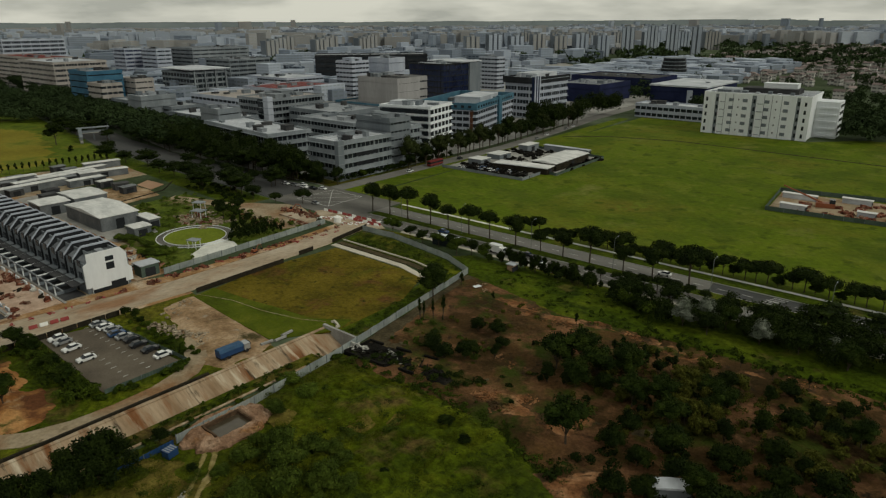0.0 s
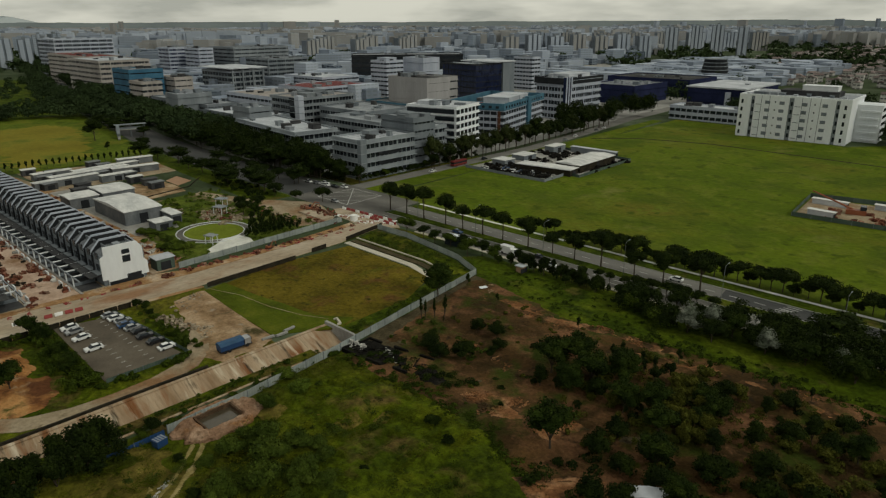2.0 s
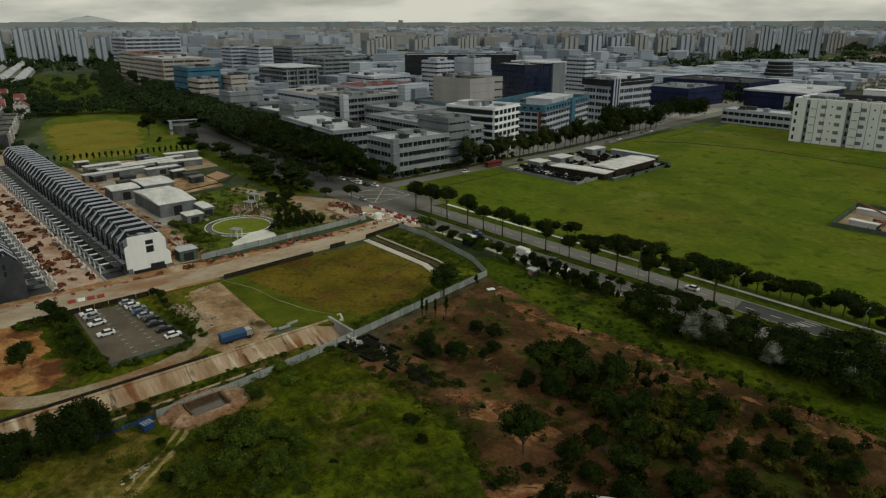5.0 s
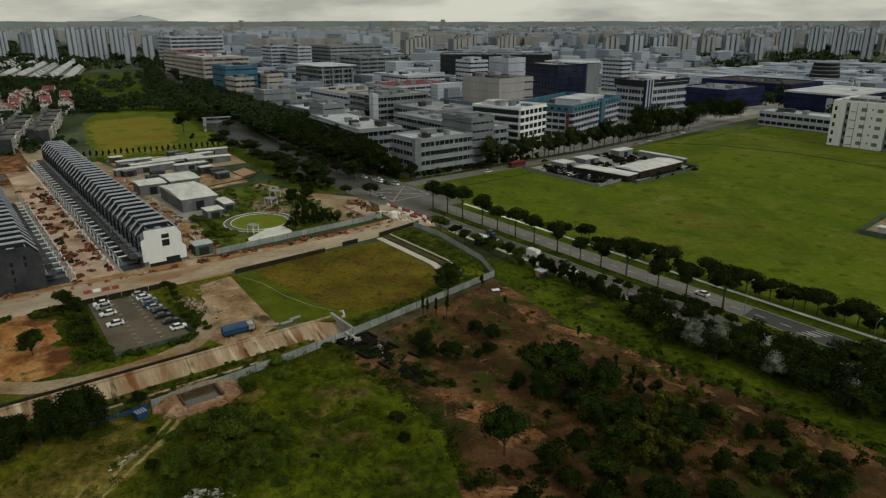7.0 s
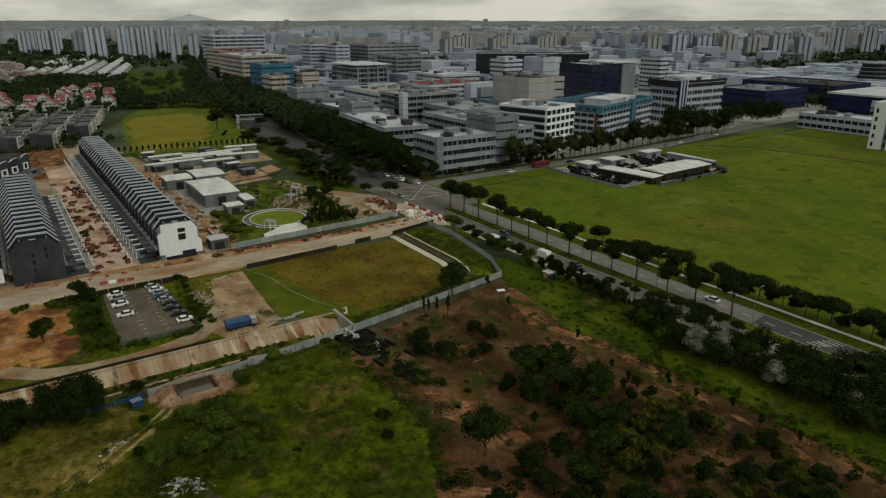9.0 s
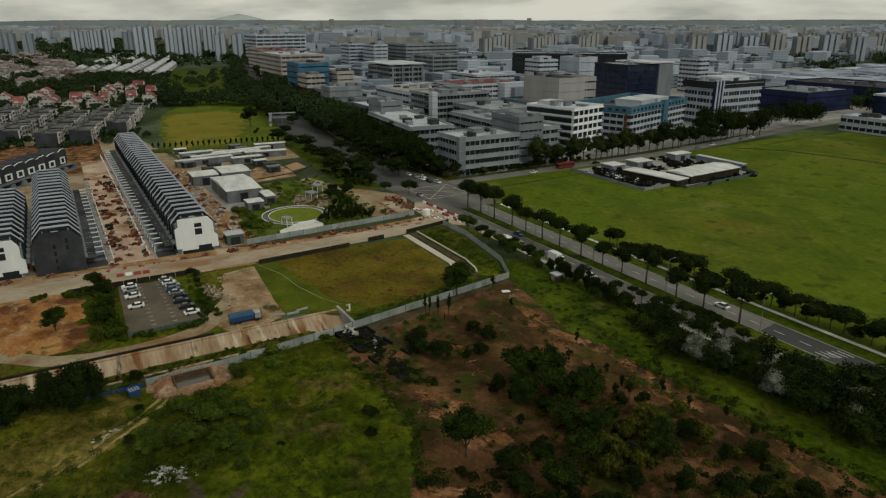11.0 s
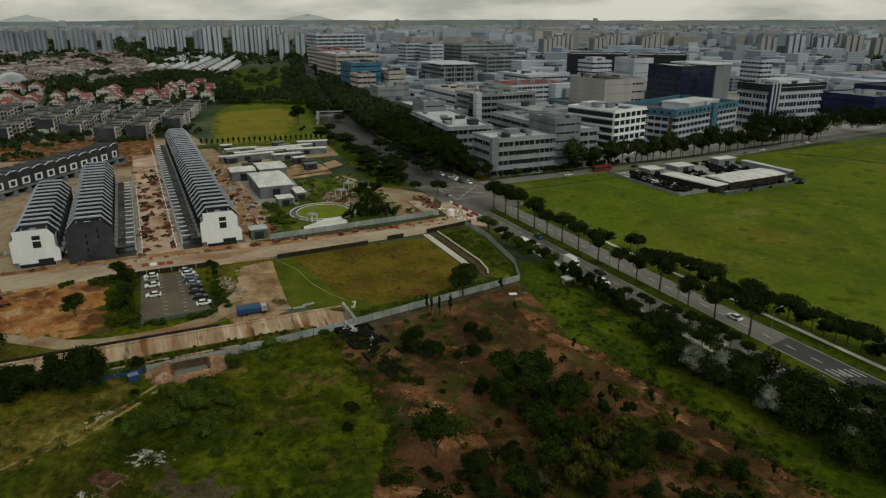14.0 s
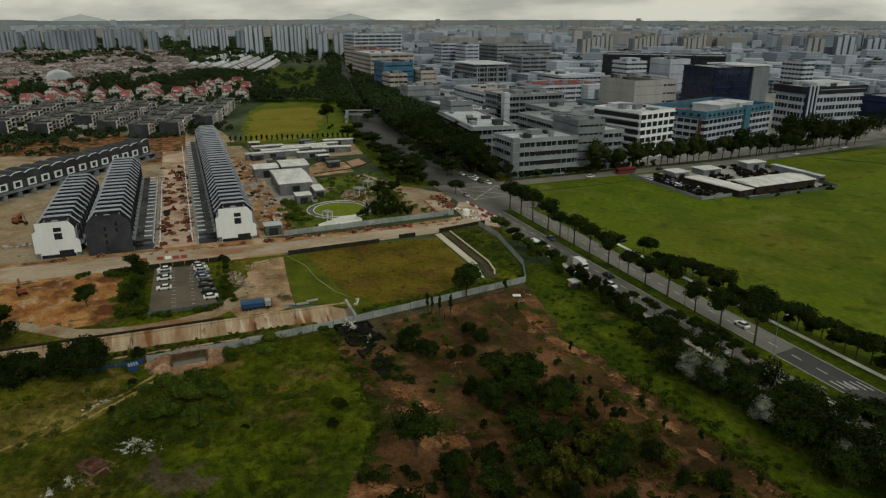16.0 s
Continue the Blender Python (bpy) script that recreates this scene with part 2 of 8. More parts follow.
material("leaf_bush", spec=0.04, colors=[(0.0206, 0.0337, 0.0047), (0.0411, 0.0617, 0.0084), (0.0702, 0.0935, 0.0131)], scale=0.35, vary=0.35, vary_island=True, rough=0.7)
material("leaf_airy", spec=0.04, colors=[(0.0128, 0.0176, 0.0048), (0.0224, 0.0304, 0.008), (0.036, 0.0448, 0.0128)], scale=0.4, vary=0.35, vary_island=True, rough=0.7)
material("leaf_yellow", spec=0.04, colors=[(0.0375, 0.0435, 0.006), (0.075, 0.075, 0.012)], scale=0.4, vary=0.35, vary_island=True, rough=0.7)
material("leaf_grass", spec=0.04, colors=[(0.0237, 0.0348, 0.0021), (0.0627, 0.078, 0.0042), (0.1288, 0.1358, 0.0097)], scale=0.06, vary=0.2, vary_island=True, rough=0.8)
material("leaf_palm", spec=0.04, colors=[(0.06, 0.08, 0.035), (0.11, 0.135, 0.075), (0.17, 0.19, 0.12)], scale=0.5, vary=0.3, vary_island=True, rough=0.7)
material("leaf_pale", spec=0.04, colors=[(0.0514, 0.0642, 0.0404), (0.1102, 0.1246, 0.0955), (0.1836, 0.1962, 0.1615)], scale=0.5, vary=0.3, vary_island=True, rough=0.8)
material("white_wall", [(0.58, 0.61, 0.64), (0.66, 0.685, 0.71), (0.7, 0.725, 0.745)], 0.08, fine=(0.8, 0.06), stretch=(1, 1, 0.25))
material("grey_wall", spec=0.08, colors=[(0.1058, 0.1219, 0.1397), (0.1455, 0.165, 0.1846), (0.1904, 0.2116, 0.2328)], scale=0.08, fine=(0.8, 0.08), stretch=(1, 1, 0.25))
material("light_grey_wall", spec=0.08, colors=[(0.141, 0.1596, 0.1775), (0.1802, 0.2009, 0.2188), (0.2305, 0.2532, 0.2718)], scale=0.08, fine=(0.8, 0.08), stretch=(1, 1, 0.25))
material("factory_wall", spec=0.08, colors=[(0.1599, 0.1804, 0.2017), (0.205, 0.2288, 0.2493), (0.2624, 0.2886, 0.31)], scale=0.08, fine=(0.8, 0.1), stretch=(1, 1, 0.25))
material("charcoal_wall", spec=0.08, colors=[(0.014, 0.016, 0.018), (0.021, 0.023, 0.026), (0.032, 0.034, 0.037)], scale=0.15, fine=(0.8, 0.1))
material("slate_roof", spec=0.1, colors=[(0.09, 0.0972, 0.108), (0.135, 0.144, 0.1584), (0.198, 0.2088, 0.225)], scale=0.3, fine=(0.9, 0.25))
material("slate_wall", spec=0.1, colors=[(0.026, 0.029, 0.034), (0.038, 0.042, 0.048), (0.055, 0.06, 0.068)], scale=0.15, fine=(0.8, 0.12))
material("beige_wall", [(0.2565, 0.2327, 0.215), (0.3135, 0.2898, 0.27), (0.3705, 0.3468, 0.33)], 0.08, fine=(0.8, 0.07), stretch=(1, 1, 0.25))
material("warm_grey_wall", [(0.2435, 0.2378, 0.2375), (0.3023, 0.2953, 0.2968), (0.3527, 0.3445, 0.3476)], 0.08, fine=(0.8, 0.07), stretch=(1, 1, 0.25), spec=0.08)
material("blue_wall", [(0.024, 0.08, 0.135), (0.034, 0.11, 0.18), (0.048, 0.14, 0.22)], 0.1, fine=(0.8, 0.08))
material("teal_wall", [(0.03, 0.085, 0.125), (0.042, 0.115, 0.17), (0.06, 0.15, 0.21)], 0.1, fine=(0.8, 0.08))
material("navy_wall", spec=0.08, colors=[(0.01, 0.014, 0.04), (0.015, 0.02, 0.055), (0.02, 0.026, 0.07)], scale=0.1, fine=(0.8, 0.1))
material("grey_roof", spec=0.08, colors=[(0.16, 0.175, 0.195), (0.24, 0.258, 0.28), (0.33, 0.35, 0.37)], scale=0.06, fine=(0.6, 0.15), stretch=(0.4, 1, 1))
material("pale_roof", [(0.3111, 0.3338, 0.3711), (0.4209, 0.4434, 0.4792), (0.5308, 0.5531, 0.5874)], 0.07, fine=(0.7, 0.1))
material("dark_roof", spec=0.08, colors=[(0.03, 0.031, 0.034), (0.05, 0.051, 0.054), (0.08, 0.08, 0.08)], scale=0.1, fine=(0.9, 0.15))
material("red_roof", spec=0.08, colors=[(0.15, 0.045, 0.045), (0.2, 0.07, 0.068), (0.26, 0.115, 0.11)], scale=0.2, fine=(1.0, 0.15), vary=0.25)
material("estate_frame", spec=0.06, colors=[(0.2418, 0.2318, 0.2217), (0.3828, 0.3627, 0.3466), (0.5441, 0.5239, 0.5038)], scale=0.25, fine=(0.8, 0.2), vary=0.35)
material("estate_roof", spec=0.06, colors=[(0.0858, 0.0872, 0.0858), (0.1326, 0.1342, 0.1322), (0.2028, 0.2046, 0.1991)], scale=0.25, fine=(0.8, 0.2), vary=0.25)
material("glass", [(0.012, 0.016, 0.02), (0.022, 0.028, 0.035)], 0.2, rough=0.2, spec=0.35)
material("blue_glass", [(0.008, 0.012, 0.035), (0.014, 0.022, 0.06)], 0.15, rough=0.12, spec=0.6)
material("zinc", [(0.216, 0.248, 0.2418), (0.288, 0.32, 0.312), (0.352, 0.376, 0.3588)], 0.3, fine=(1.5, 0.1), rough=0.5, metal=0.2, vary=0.12)
material("zinc_dark", spec=0.08, colors=[(0.12, 0.135, 0.135), (0.17, 0.185, 0.18)], scale=0.3, fine=(1.5, 0.1), vary=0.12)
material("green_hoarding", [(0.05, 0.075, 0.06), (0.075, 0.105, 0.085)], 0.3, fine=(1.5, 0.1), vary=0.12)
# far block walls and window bands, paled and cooled to paint in haze
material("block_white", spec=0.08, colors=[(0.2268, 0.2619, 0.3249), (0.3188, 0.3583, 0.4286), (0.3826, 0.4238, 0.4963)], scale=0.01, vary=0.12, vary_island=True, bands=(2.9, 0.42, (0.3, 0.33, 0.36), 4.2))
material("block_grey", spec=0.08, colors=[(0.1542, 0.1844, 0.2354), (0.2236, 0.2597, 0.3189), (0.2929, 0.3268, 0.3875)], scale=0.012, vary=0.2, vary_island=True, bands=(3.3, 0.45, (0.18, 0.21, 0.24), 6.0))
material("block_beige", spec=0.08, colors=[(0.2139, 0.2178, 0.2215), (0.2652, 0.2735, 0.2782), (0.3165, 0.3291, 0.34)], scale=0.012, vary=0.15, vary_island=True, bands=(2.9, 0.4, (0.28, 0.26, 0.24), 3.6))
# tower wall behind the bays: recess shade put into the colour
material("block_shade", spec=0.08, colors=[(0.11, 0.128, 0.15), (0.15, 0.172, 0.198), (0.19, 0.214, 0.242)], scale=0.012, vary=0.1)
material("block_dark", spec=0.08, colors=[(0.095, 0.1188, 0.1498), (0.152, 0.1782, 0.214)], scale=0.012, vary=0.25, vary_island=True, bands=(3.4, 0.4, (0.03, 0.04, 0.06), 7.0))
material("house_white", spec=0.08, colors=[(0.32, 0.31, 0.295), (0.43, 0.42, 0.395), (0.52, 0.51, 0.49)], scale=0.03, vary=0.2, vary_island=True, bands=(3.2, 0.38, (0.12, 0.12, 0.12), 3.4))
material("tile_roofs", spec=0.04, colors=[(0.1122, 0.0898, 0.0864), (0.1836, 0.1478, 0.1404), (0.2754, 0.2587, 0.2538)], scale=0.02, vary=0.45, vary_island=True)
material("far_woods", spec=0.04, colors=[(0.018, 0.03, 0.012), (0.032, 0.05, 0.018)], scale=0.01, vary=0.3, vary_island=True)
# rim colour, paled and blued to paint in distance haze
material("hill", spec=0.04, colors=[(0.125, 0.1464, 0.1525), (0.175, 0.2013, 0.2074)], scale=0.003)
# paler still than the rim: more haze painted into the base colour
material("haze_tinted_hill", spec=0.04, colors=[(0.348, 0.384, 0.396), (0.384, 0.42, 0.432)], scale=0.003)
material("red_paint", [(0.22, 0.03, 0.028), (0.28, 0.045, 0.04)], 0.5, rough=0.5)
material("blue_paint", [(0.012, 0.04, 0.11), (0.018, 0.055, 0.15)], 0.5, rough=0.5)
material("tarpaulin", [(0.012, 0.048, 0.105), (0.02, 0.07, 0.15)], 0.6, rough=0.6, bump=0.1)
material("orange_paint", [(0.19, 0.055, 0.025), (0.24, 0.08, 0.035)], 0.5, rough=0.5)
material("tyre", [(0.012, 0.012, 0.012), (0.02, 0.02, 0.02)], 2.0)
material("car_white", [(0.66, 0.67, 0.67), (0.72, 0.72, 0.72)], 1.0, rough=0.25, spec=0.5)
material("car_silver", [(0.32, 0.33, 0.34), (0.38, 0.39, 0.4)], 1.0, rough=0.25, metal=0.4, spec=0.5)
material("car_black", [(0.012, 0.013, 0.015), (0.02, 0.02, 0.022)], 1.0, rough=0.2, spec=0.5)
material("car_blue", [(0.02, 0.05, 0.12), (0.03, 0.07, 0.16)], 1.0, rough=0.25, spec=0.5)
material("muddy_water", [(0.05, 0.04, 0.025), (0.075, 0.06, 0.04)], 0.4, rough=0.12, spec=0.5)
material("charred", spec=0.04, colors=[(0.005, 0.005, 0.0045), (0.011, 0.0105, 0.009), (0.022, 0.02, 0.016)], scale=0.6, fine=(2.5, 0.4), bump=0.3)
material("metal_roof", spec=0.08, colors=[(0.09, 0.1, 0.11), (0.13, 0.14, 0.15), (0.18, 0.19, 0.2)], scale=0.2, fine=(1.5, 0.15), rough=0.5, vary=0.1)
material("rubble_pale", spec=0.04, colors=[(0.2, 0.195, 0.18), (0.34, 0.335, 0.31), (0.46, 0.455, 0.43)], scale=0.9, fine=(2.0, 0.3), vary=0.35, vary_island=True)
material("rust_sheet", spec=0.06, colors=[(0.04, 0.0176, 0.0112), (0.08, 0.036, 0.0216), (0.136, 0.08, 0.056)], scale=0.8, fine=(2.0, 0.35), vary=0.3)
material("timber", [(0.2, 0.13, 0.08), (0.3, 0.2, 0.12)], 0.8)
material("rubble", spec=0.04, colors=[(0.1365, 0.1067, 0.0738), (0.252, 0.2037, 0.1435), (0.378, 0.325, 0.246)], scale=0.9, fine=(2.0, 0.3), vary=0.3, vary_island=True)
material("clutter", spec=0.04, colors=[(0.06, 0.024, 0.016), (0.15, 0.055, 0.034), (0.25, 0.17, 0.125)], scale=0.5, fine=(2.0, 0.3), vary=0.5, vary_island=True)
material("clay_court", [(0.288, 0.17, 0.099), (0.336, 0.204, 0.126)], 0.2)
# brown clay kept dark: the shade inside the pit is in this colour
material("shaded_clay", spec=0.1, colors=[(0.05, 0.031, 0.018), (0.08, 0.05, 0.03), (0.11, 0.07, 0.043)], scale=0.4, fine=(1.5, 0.3), bump=0.3)
# soil and dark fences; also paints the shade below the compound canopies
material("dark_soil_and_shade", spec=0.04, colors=[(0.02, 0.018, 0.013), (0.038, 0.032, 0.022)], scale=0.4, fine=(1.5, 0.3), bump=0.3)
material("worn_paint", [(0.36, 0.36, 0.35), (0.52, 0.52, 0.5)], 1.0, rough=0.8, spec=0.05)
material("white_paint", [(0.7, 0.7, 0.68), (0.78, 0.78, 0.76)], 1.0, rough=0.6)

# ---- builders ----


class Shape:
    """Faces gathered for one mesh."""

    def __init__(self):
        self.v, self.f = [], []

    def quad(self, *p):
        k = len(self.v)
        self.v += [tuple(q) for q in p]
        self.f.append(tuple(range(k, k + len(p))))
        return self

    def box(self, x0, y0, z0, x1, y1, z1):
        k = len(self.v)
        self.v += [(x, y, z) for z in (z0, z1) for x, y in ((x0, y0), (x1, y0), (x1, y1), (x0, y1))]
        self.f += [tuple(k + i for i in q) for q in ((3, 2, 1, 0), (4, 5, 6, 7), (0, 1, 5, 4), (1, 2, 6, 5), (2, 3, 7, 6), (3, 0, 4, 7))]
        return self

    def prism(self, poly, z0, z1):
        k, n = len(self.v), len(poly)
        area = sum(poly[i][0] * poly[(i + 1) % n][1] - poly[(i + 1) % n][0] * poly[i][1] for i in range(n))
        if area < 0:
            poly = poly[::-1]
        self.v += [(*p, z0) for p in poly] + [(*p, z1) for p in poly]
        self.f += [tuple(range(k + n - 1, k - 1, -1)), tuple(range(k + n, k + 2 * n))]
        self.f += [(k + i, k + (i + 1) % n, k + n + (i + 1) % n, k + n + i) for i in range(n)]
        return self

    def cyl(self, x, y, z0, z1, r, r1=None, n=8):
        r1 = r if r1 is None else r1
        k = len(self.v)
        for z, q in ((z0, r), (z1, r1)):
            self.v += [(x + q * math.cos(6.2832 * i / n), y + q * math.sin(6.2832 * i / n), z) for i in range(n)]
        self.f += [tuple(range(k + n - 1, k - 1, -1)), tuple(range(k + n, k + 2 * n))]
        self.f += [(k + i, k + (i + 1) % n, k + n + (i + 1) % n, k + n + i) for i in range(n)]
        return self

    def tube(self, a, b, r0, r1=None, n=5):
        r1 = r0 if r1 is None else r1
        a, b = Vector(a), Vector(b)
        d = (b - a).normalized()
        s = d.orthogonal().normalized()
        c = d.cross(s)
        k = len(self.v)
        for o, q in ((a, r0), (b, r1)):
            self.v += [tuple(o + q * (s * math.cos(6.2832 * i / n) + c * math.sin(6.2832 * i / n))) for i in range(n)]
        self.f += [tuple(range(k + n - 1, k - 1, -1)), tuple(range(k + n, k + 2 * n))]
        self.f += [(k + i, k + (i + 1) % n, k + n + (i + 1) % n, k + n + i) for i in range(n)]
        return self

    def add(self, other):
        k = len(self.v)
        self.v += other.v
        self.f += [tuple(k + i for i in f) for f in other.f]
        return self

    def mesh(self, name, mat):
        me = bpy.data.meshes.new(name)
        me.from_pydata(self.v, [], self.f)
        me.materials.append(MATS[mat])
        return me


def part(name, shape, mat, parent=None, label=""):
    data = shape if isinstance(shape, bpy.types.Mesh) else shape.mesh(name, mat)
    ob = new(name, data)
    if parent is not None:
        ob.parent = parent
    if label:
        tagged(ob, label)
    return ob


def thing(name, label, category, m=None, group="", kind=""):
    ob = new(name)
    ob.empty_display_size = 0.5
    if m is not None:
        ob.matrix_basis = m
    return tagged(ob, label, category, group, kind)


def inside(x, y, poly):
    hit, n = False, len(poly)
    for i in range(n):
        (ax, ay), (bx, by) = poly[i], poly[(i + 1) % n]
        if (ay > y) != (by > y) and x < (bx - ax) * (y - ay) / (by - ay) + ax:
            hit = not hit
    return hit


def edge_distance(x, y, poly):
    best = 1e9
    for i in range(len(poly)):
        (ax, ay), (bx, by) = poly[i], poly[(i + 1) % len(poly)]
        dx, dy = bx - ax, by - ay
        s = max(0, min(1, ((x - ax) * dx + (y - ay) * dy) / (dx * dx + dy * dy + 1e-9)))
        best = min(best, math.hypot(x - ax - s * dx, y - ay - s * dy))
    return best


def flat(name, poly, z, mat, label, category="ground", thick=0.3):
    ob = part(name, Shape().prism(poly, z - thick, z), mat)
    return tagged(ob, label, category, kind="structure")


def ribbon(name, pts, width, z, mat, label, category="path"):
    """A strip of even width along a line on the ground."""
    s, n, rim = Shape(), len(pts), []
    for i, (x, y) in enumerate(pts):
        ax, ay = pts[max(0, i - 1)]
        bx, by = pts[min(n - 1, i + 1)]
        k = math.hypot(bx - ax, by - ay)
        ox, oy = -(by - ay) / k * width / 2, (bx - ax) / k * width / 2
        s.v += [(x + ox, y + oy, z - 0.3), (x + ox, y + oy, z), (x - ox, y - oy, z), (x - ox, y - oy, z - 0.3)]
    for i in range(n - 1):
        for j in range(3):
            s.f.append((4 * i + j, 4 * i + 4 + j, 4 * i + 5 + j, 4 * i + 1 + j))
    return tagged(part(name, s, mat), label, category, kind="structure")


def rough_patch(name, poly, cell, z, amp, mat, label, category="ground", wavelength=9.0, ragged=1.5, level=()):
    """Uneven ground over a polygon, sinking below the level ground at its ragged rim. level: (x, y, radius) of nearly even places."""
    xs, ys = [p[0] for p in poly], [p[1] for p in poly]
    nx, ny = int((max(xs) - min(xs)) / cell) + 3, int((max(ys) - min(ys)) / cell) + 3
    x0, y0 = min(xs) - cell, min(ys) - cell
    verts, index, faces = [], {}, []
    for i in range(nx):
        for j in range(ny):
            x, y = x0 + i * cell, y0 + j * cell
            d = edge_distance(x, y, poly) * (1 if inside(x, y, poly) else -1)
            d += ragged * noise.noise((x / 4, y / 4, 3.1))
            if d < -cell * 1.5:
                continue
            h = amp * (0.5 + 0.8 * noise.noise((x / wavelength, y / wavelength, 0.1)) + 0.6 * noise.noise((x / 2.7, y / 2.7, 7.0)))
            for lx, ly, lr in level:
                h *= min(1.0, max(0.15, (math.hypot(x - lx, y - ly) - lr) / 4))
            index[i, j] = len(verts)
            verts.append((x, y, (z + max(0.0, h)) if d > 0 else z * 0.5 - 0.12 * min(2.0, -d + 0.3)))
            if 0 < d < 5:
                verts[-1] = (x, y, z + max(0.0, h) * d / 5)
    for i, j in list(index):
        q = [(i, j), (i + 1, j), (i + 1, j + 1), (i, j + 1)]
        if all(k in index for k in q):
            faces.append(tuple(index[k] for k in q))
    s = Shape()
    s.v, s.f = verts, faces
    ob = part(name, s, mat)
    for p in ob.data.polygons:
        p.use_smooth = True
    return tagged(ob, label, category, kind="structure")


def leaves(rng, lobes, count, size, flatten=0.6):
    """Small folded leaf clumps strewn over the outer part of several round lobes (x, y, z, radius, height)."""
    vol = np.array([l[3] ** 2 * l[4] for l in lobes]) ** 0.8
    pick = rng.choice(len(lobes), count, p=vol / vol.sum())
    lo = np.array(lobes)[pick]
    d = rng.normal(size=(count, 3))
    d /= np.linalg.norm(d, axis=1)[:, None]
    d[:, 2] = np.where(d[:, 2] < -0.35, -d[:, 2], d[:, 2])
    r = rng.uniform(0.55, 1.08, count) ** 0.7
    c = lo[:, :3] + d * r[:, None] * np.stack([lo[:, 3], lo[:, 3], lo[:, 4]], 1)
    nrm = d + rng.normal(size=(count, 3)) * flatten
    nrm /= np.linalg.norm(nrm, axis=1)[:, None]
    u = np.cross(nrm, rng.normal(size=(count, 3)))
    u /= np.linalg.norm(u, axis=1)[:, None]
    v = np.cross(nrm, u)
    s = size * rng.uniform(0.6, 1.4, count)[:, None]
    p = np.stack([c - u * s, c - v * s * 0.7 - nrm * s * 0.25, c + u * s, c + v * s * 0.7 - nrm * s * 0.25], 1).reshape(-1, 3)
    return p


def leaf_mesh(name, points, mat, lean=False, inner=None):
    """Leaf clumps of four corners each, as two folded triangles, or as one where lean."""
    n = len(points) // 4
    me = bpy.data.meshes.new(name)
    idx = np.arange(n)[:, None] * 4
    tris = np.concatenate([idx + (0, 1, 2), idx + (0, 2, 3)])
    if lean:
        points = points.reshape(-1, 4, 3)[:, :3].reshape(-1, 3)
        tris = np.arange(3 * n).reshape(-1, 3)
    verts, faces = points.tolist(), tris.tolist()
    if inner is not None:
        k = len(verts)
        verts += inner.v
        faces += [tuple(k + i for i in f) for f in inner.f]
    me.from_pydata(verts, [], faces)
    me.materials.append(MATS[mat])
    return me


TREES = {}


def palm_kind(key, seed, height, fronds, length, mat):
    """A palm: a slim ringed trunk and arching fronds of paired leaflets."""
    rng = np.random.default_rng(seed)
    wood = Shape().tube((0, 0, -0.2), (0.12, 0.05, height), 0.17, 0.11, 7)
    pts = []
    for k in range(fronds):
        a, rise = 6.2832 * k / fronds + rng.uniform(-0.2, 0.2), rng.uniform(0.1, 0.9)
        dx, dy = math.cos(a), math.sin(a)
        for i in range(1, 10):
            f = i / 9
            c = np.array((dx * length * f, dy * length * f, height + length * (rise * f - 0.95 * f * f)))
            for side in (-1, 1):
                w = np.array((-dy * side, dx * side, -0.45)) * 0.75 * (1.1 - 0.7 * f)
                u = np.array((dx, dy, 0.1)) * 0.17
                pts += [c - u, c + w * 0.6 - u * 0.3, c + w, c + u]
    TREES[key] = (wood.mesh("trunk", "bark"), leaf_mesh("crown", np.array(pts), mat))


def heart(lobes):
    """The dense inside of a crown: a rough faceted lump in each lobe."""
    s = Shape()
    for x, y, z, r, h in lobes:
        k = len(s.v)
        for i in range(4):
            a = (-0.9, -0.35, 0.35, 0.9)[i]
            q = math.sqrt(1 - a * a) * r * 0.66
            s.v += [(x + q * math.cos(6.2832 * (j + 0.5 * i) / 6), y + q * math.sin(6.2832 * (j + 0.5 * i) / 6), z + a * h * 0.66) for j in range(6)]
        s.f += [tuple(k + j for j in range(5, -1, -1)), tuple(k + 18 + j for j in range(6))]
        for i in range(3):
            s.f += [(k + 6 * i + j, k + 6 * i + (j + 1) % 6, k + 6 * i + 6 + (j + 1) % 6, k + 6 * i + 6 + j) for j in range(6)]
    return s


def tree_kind(key, seed, height, radius, clear, count, size, mat, lobes=7, squash=0.75):
    """One tree: a tapered trunk with limbs and a lobed crown. Its two meshes are shared by all trees of the kind."""
    rng = np.random.default_rng(seed)
    wood = Shape()
    top = height - (height - clear) * 0.5
    wood.tube((0, 0, -0.3), (0.1, 0.05, clear), 0.05 * height * 0.5, 0.035 * height * 0.5, 7)
    wood.tube((0.1, 0.05, clear), (0, 0, top), 0.035 * height * 0.5, 0.02 * height * 0.3, 6)
    ls = [(0, 0, clear + (height - clear) * 0.55, radius * 0.62, (height - clear) * 0.45)]
    for k in range(lobes):
        a = 6.2832 * k / lobes + rng.uniform(-0.4, 0.4)
        q = radius * rng.uniform(0.4, 0.62)
        z = clear + (height - clear) * rng.uniform(0.25, 0.75)
        rr = radius * rng.uniform(0.36, 0.54)
        ls.append((q * math.cos(a), q * math.sin(a), z, rr, rr * squash))
        low = clear * rng.uniform(0.8, 1.0)
        if clear > 0.3:
            wood.tube((0.1, 0.05, low), (q * 0.8 * math.cos(a), q * 0.8 * math.sin(a), z), 0.016 * height * 0.5, 0.03, 4)
    crown = leaf_mesh("crown", leaves(rng, ls, count, size), mat, size > 0.4, heart(ls))
    TREES[key] = (wood.mesh("trunk", "bark"), crown)


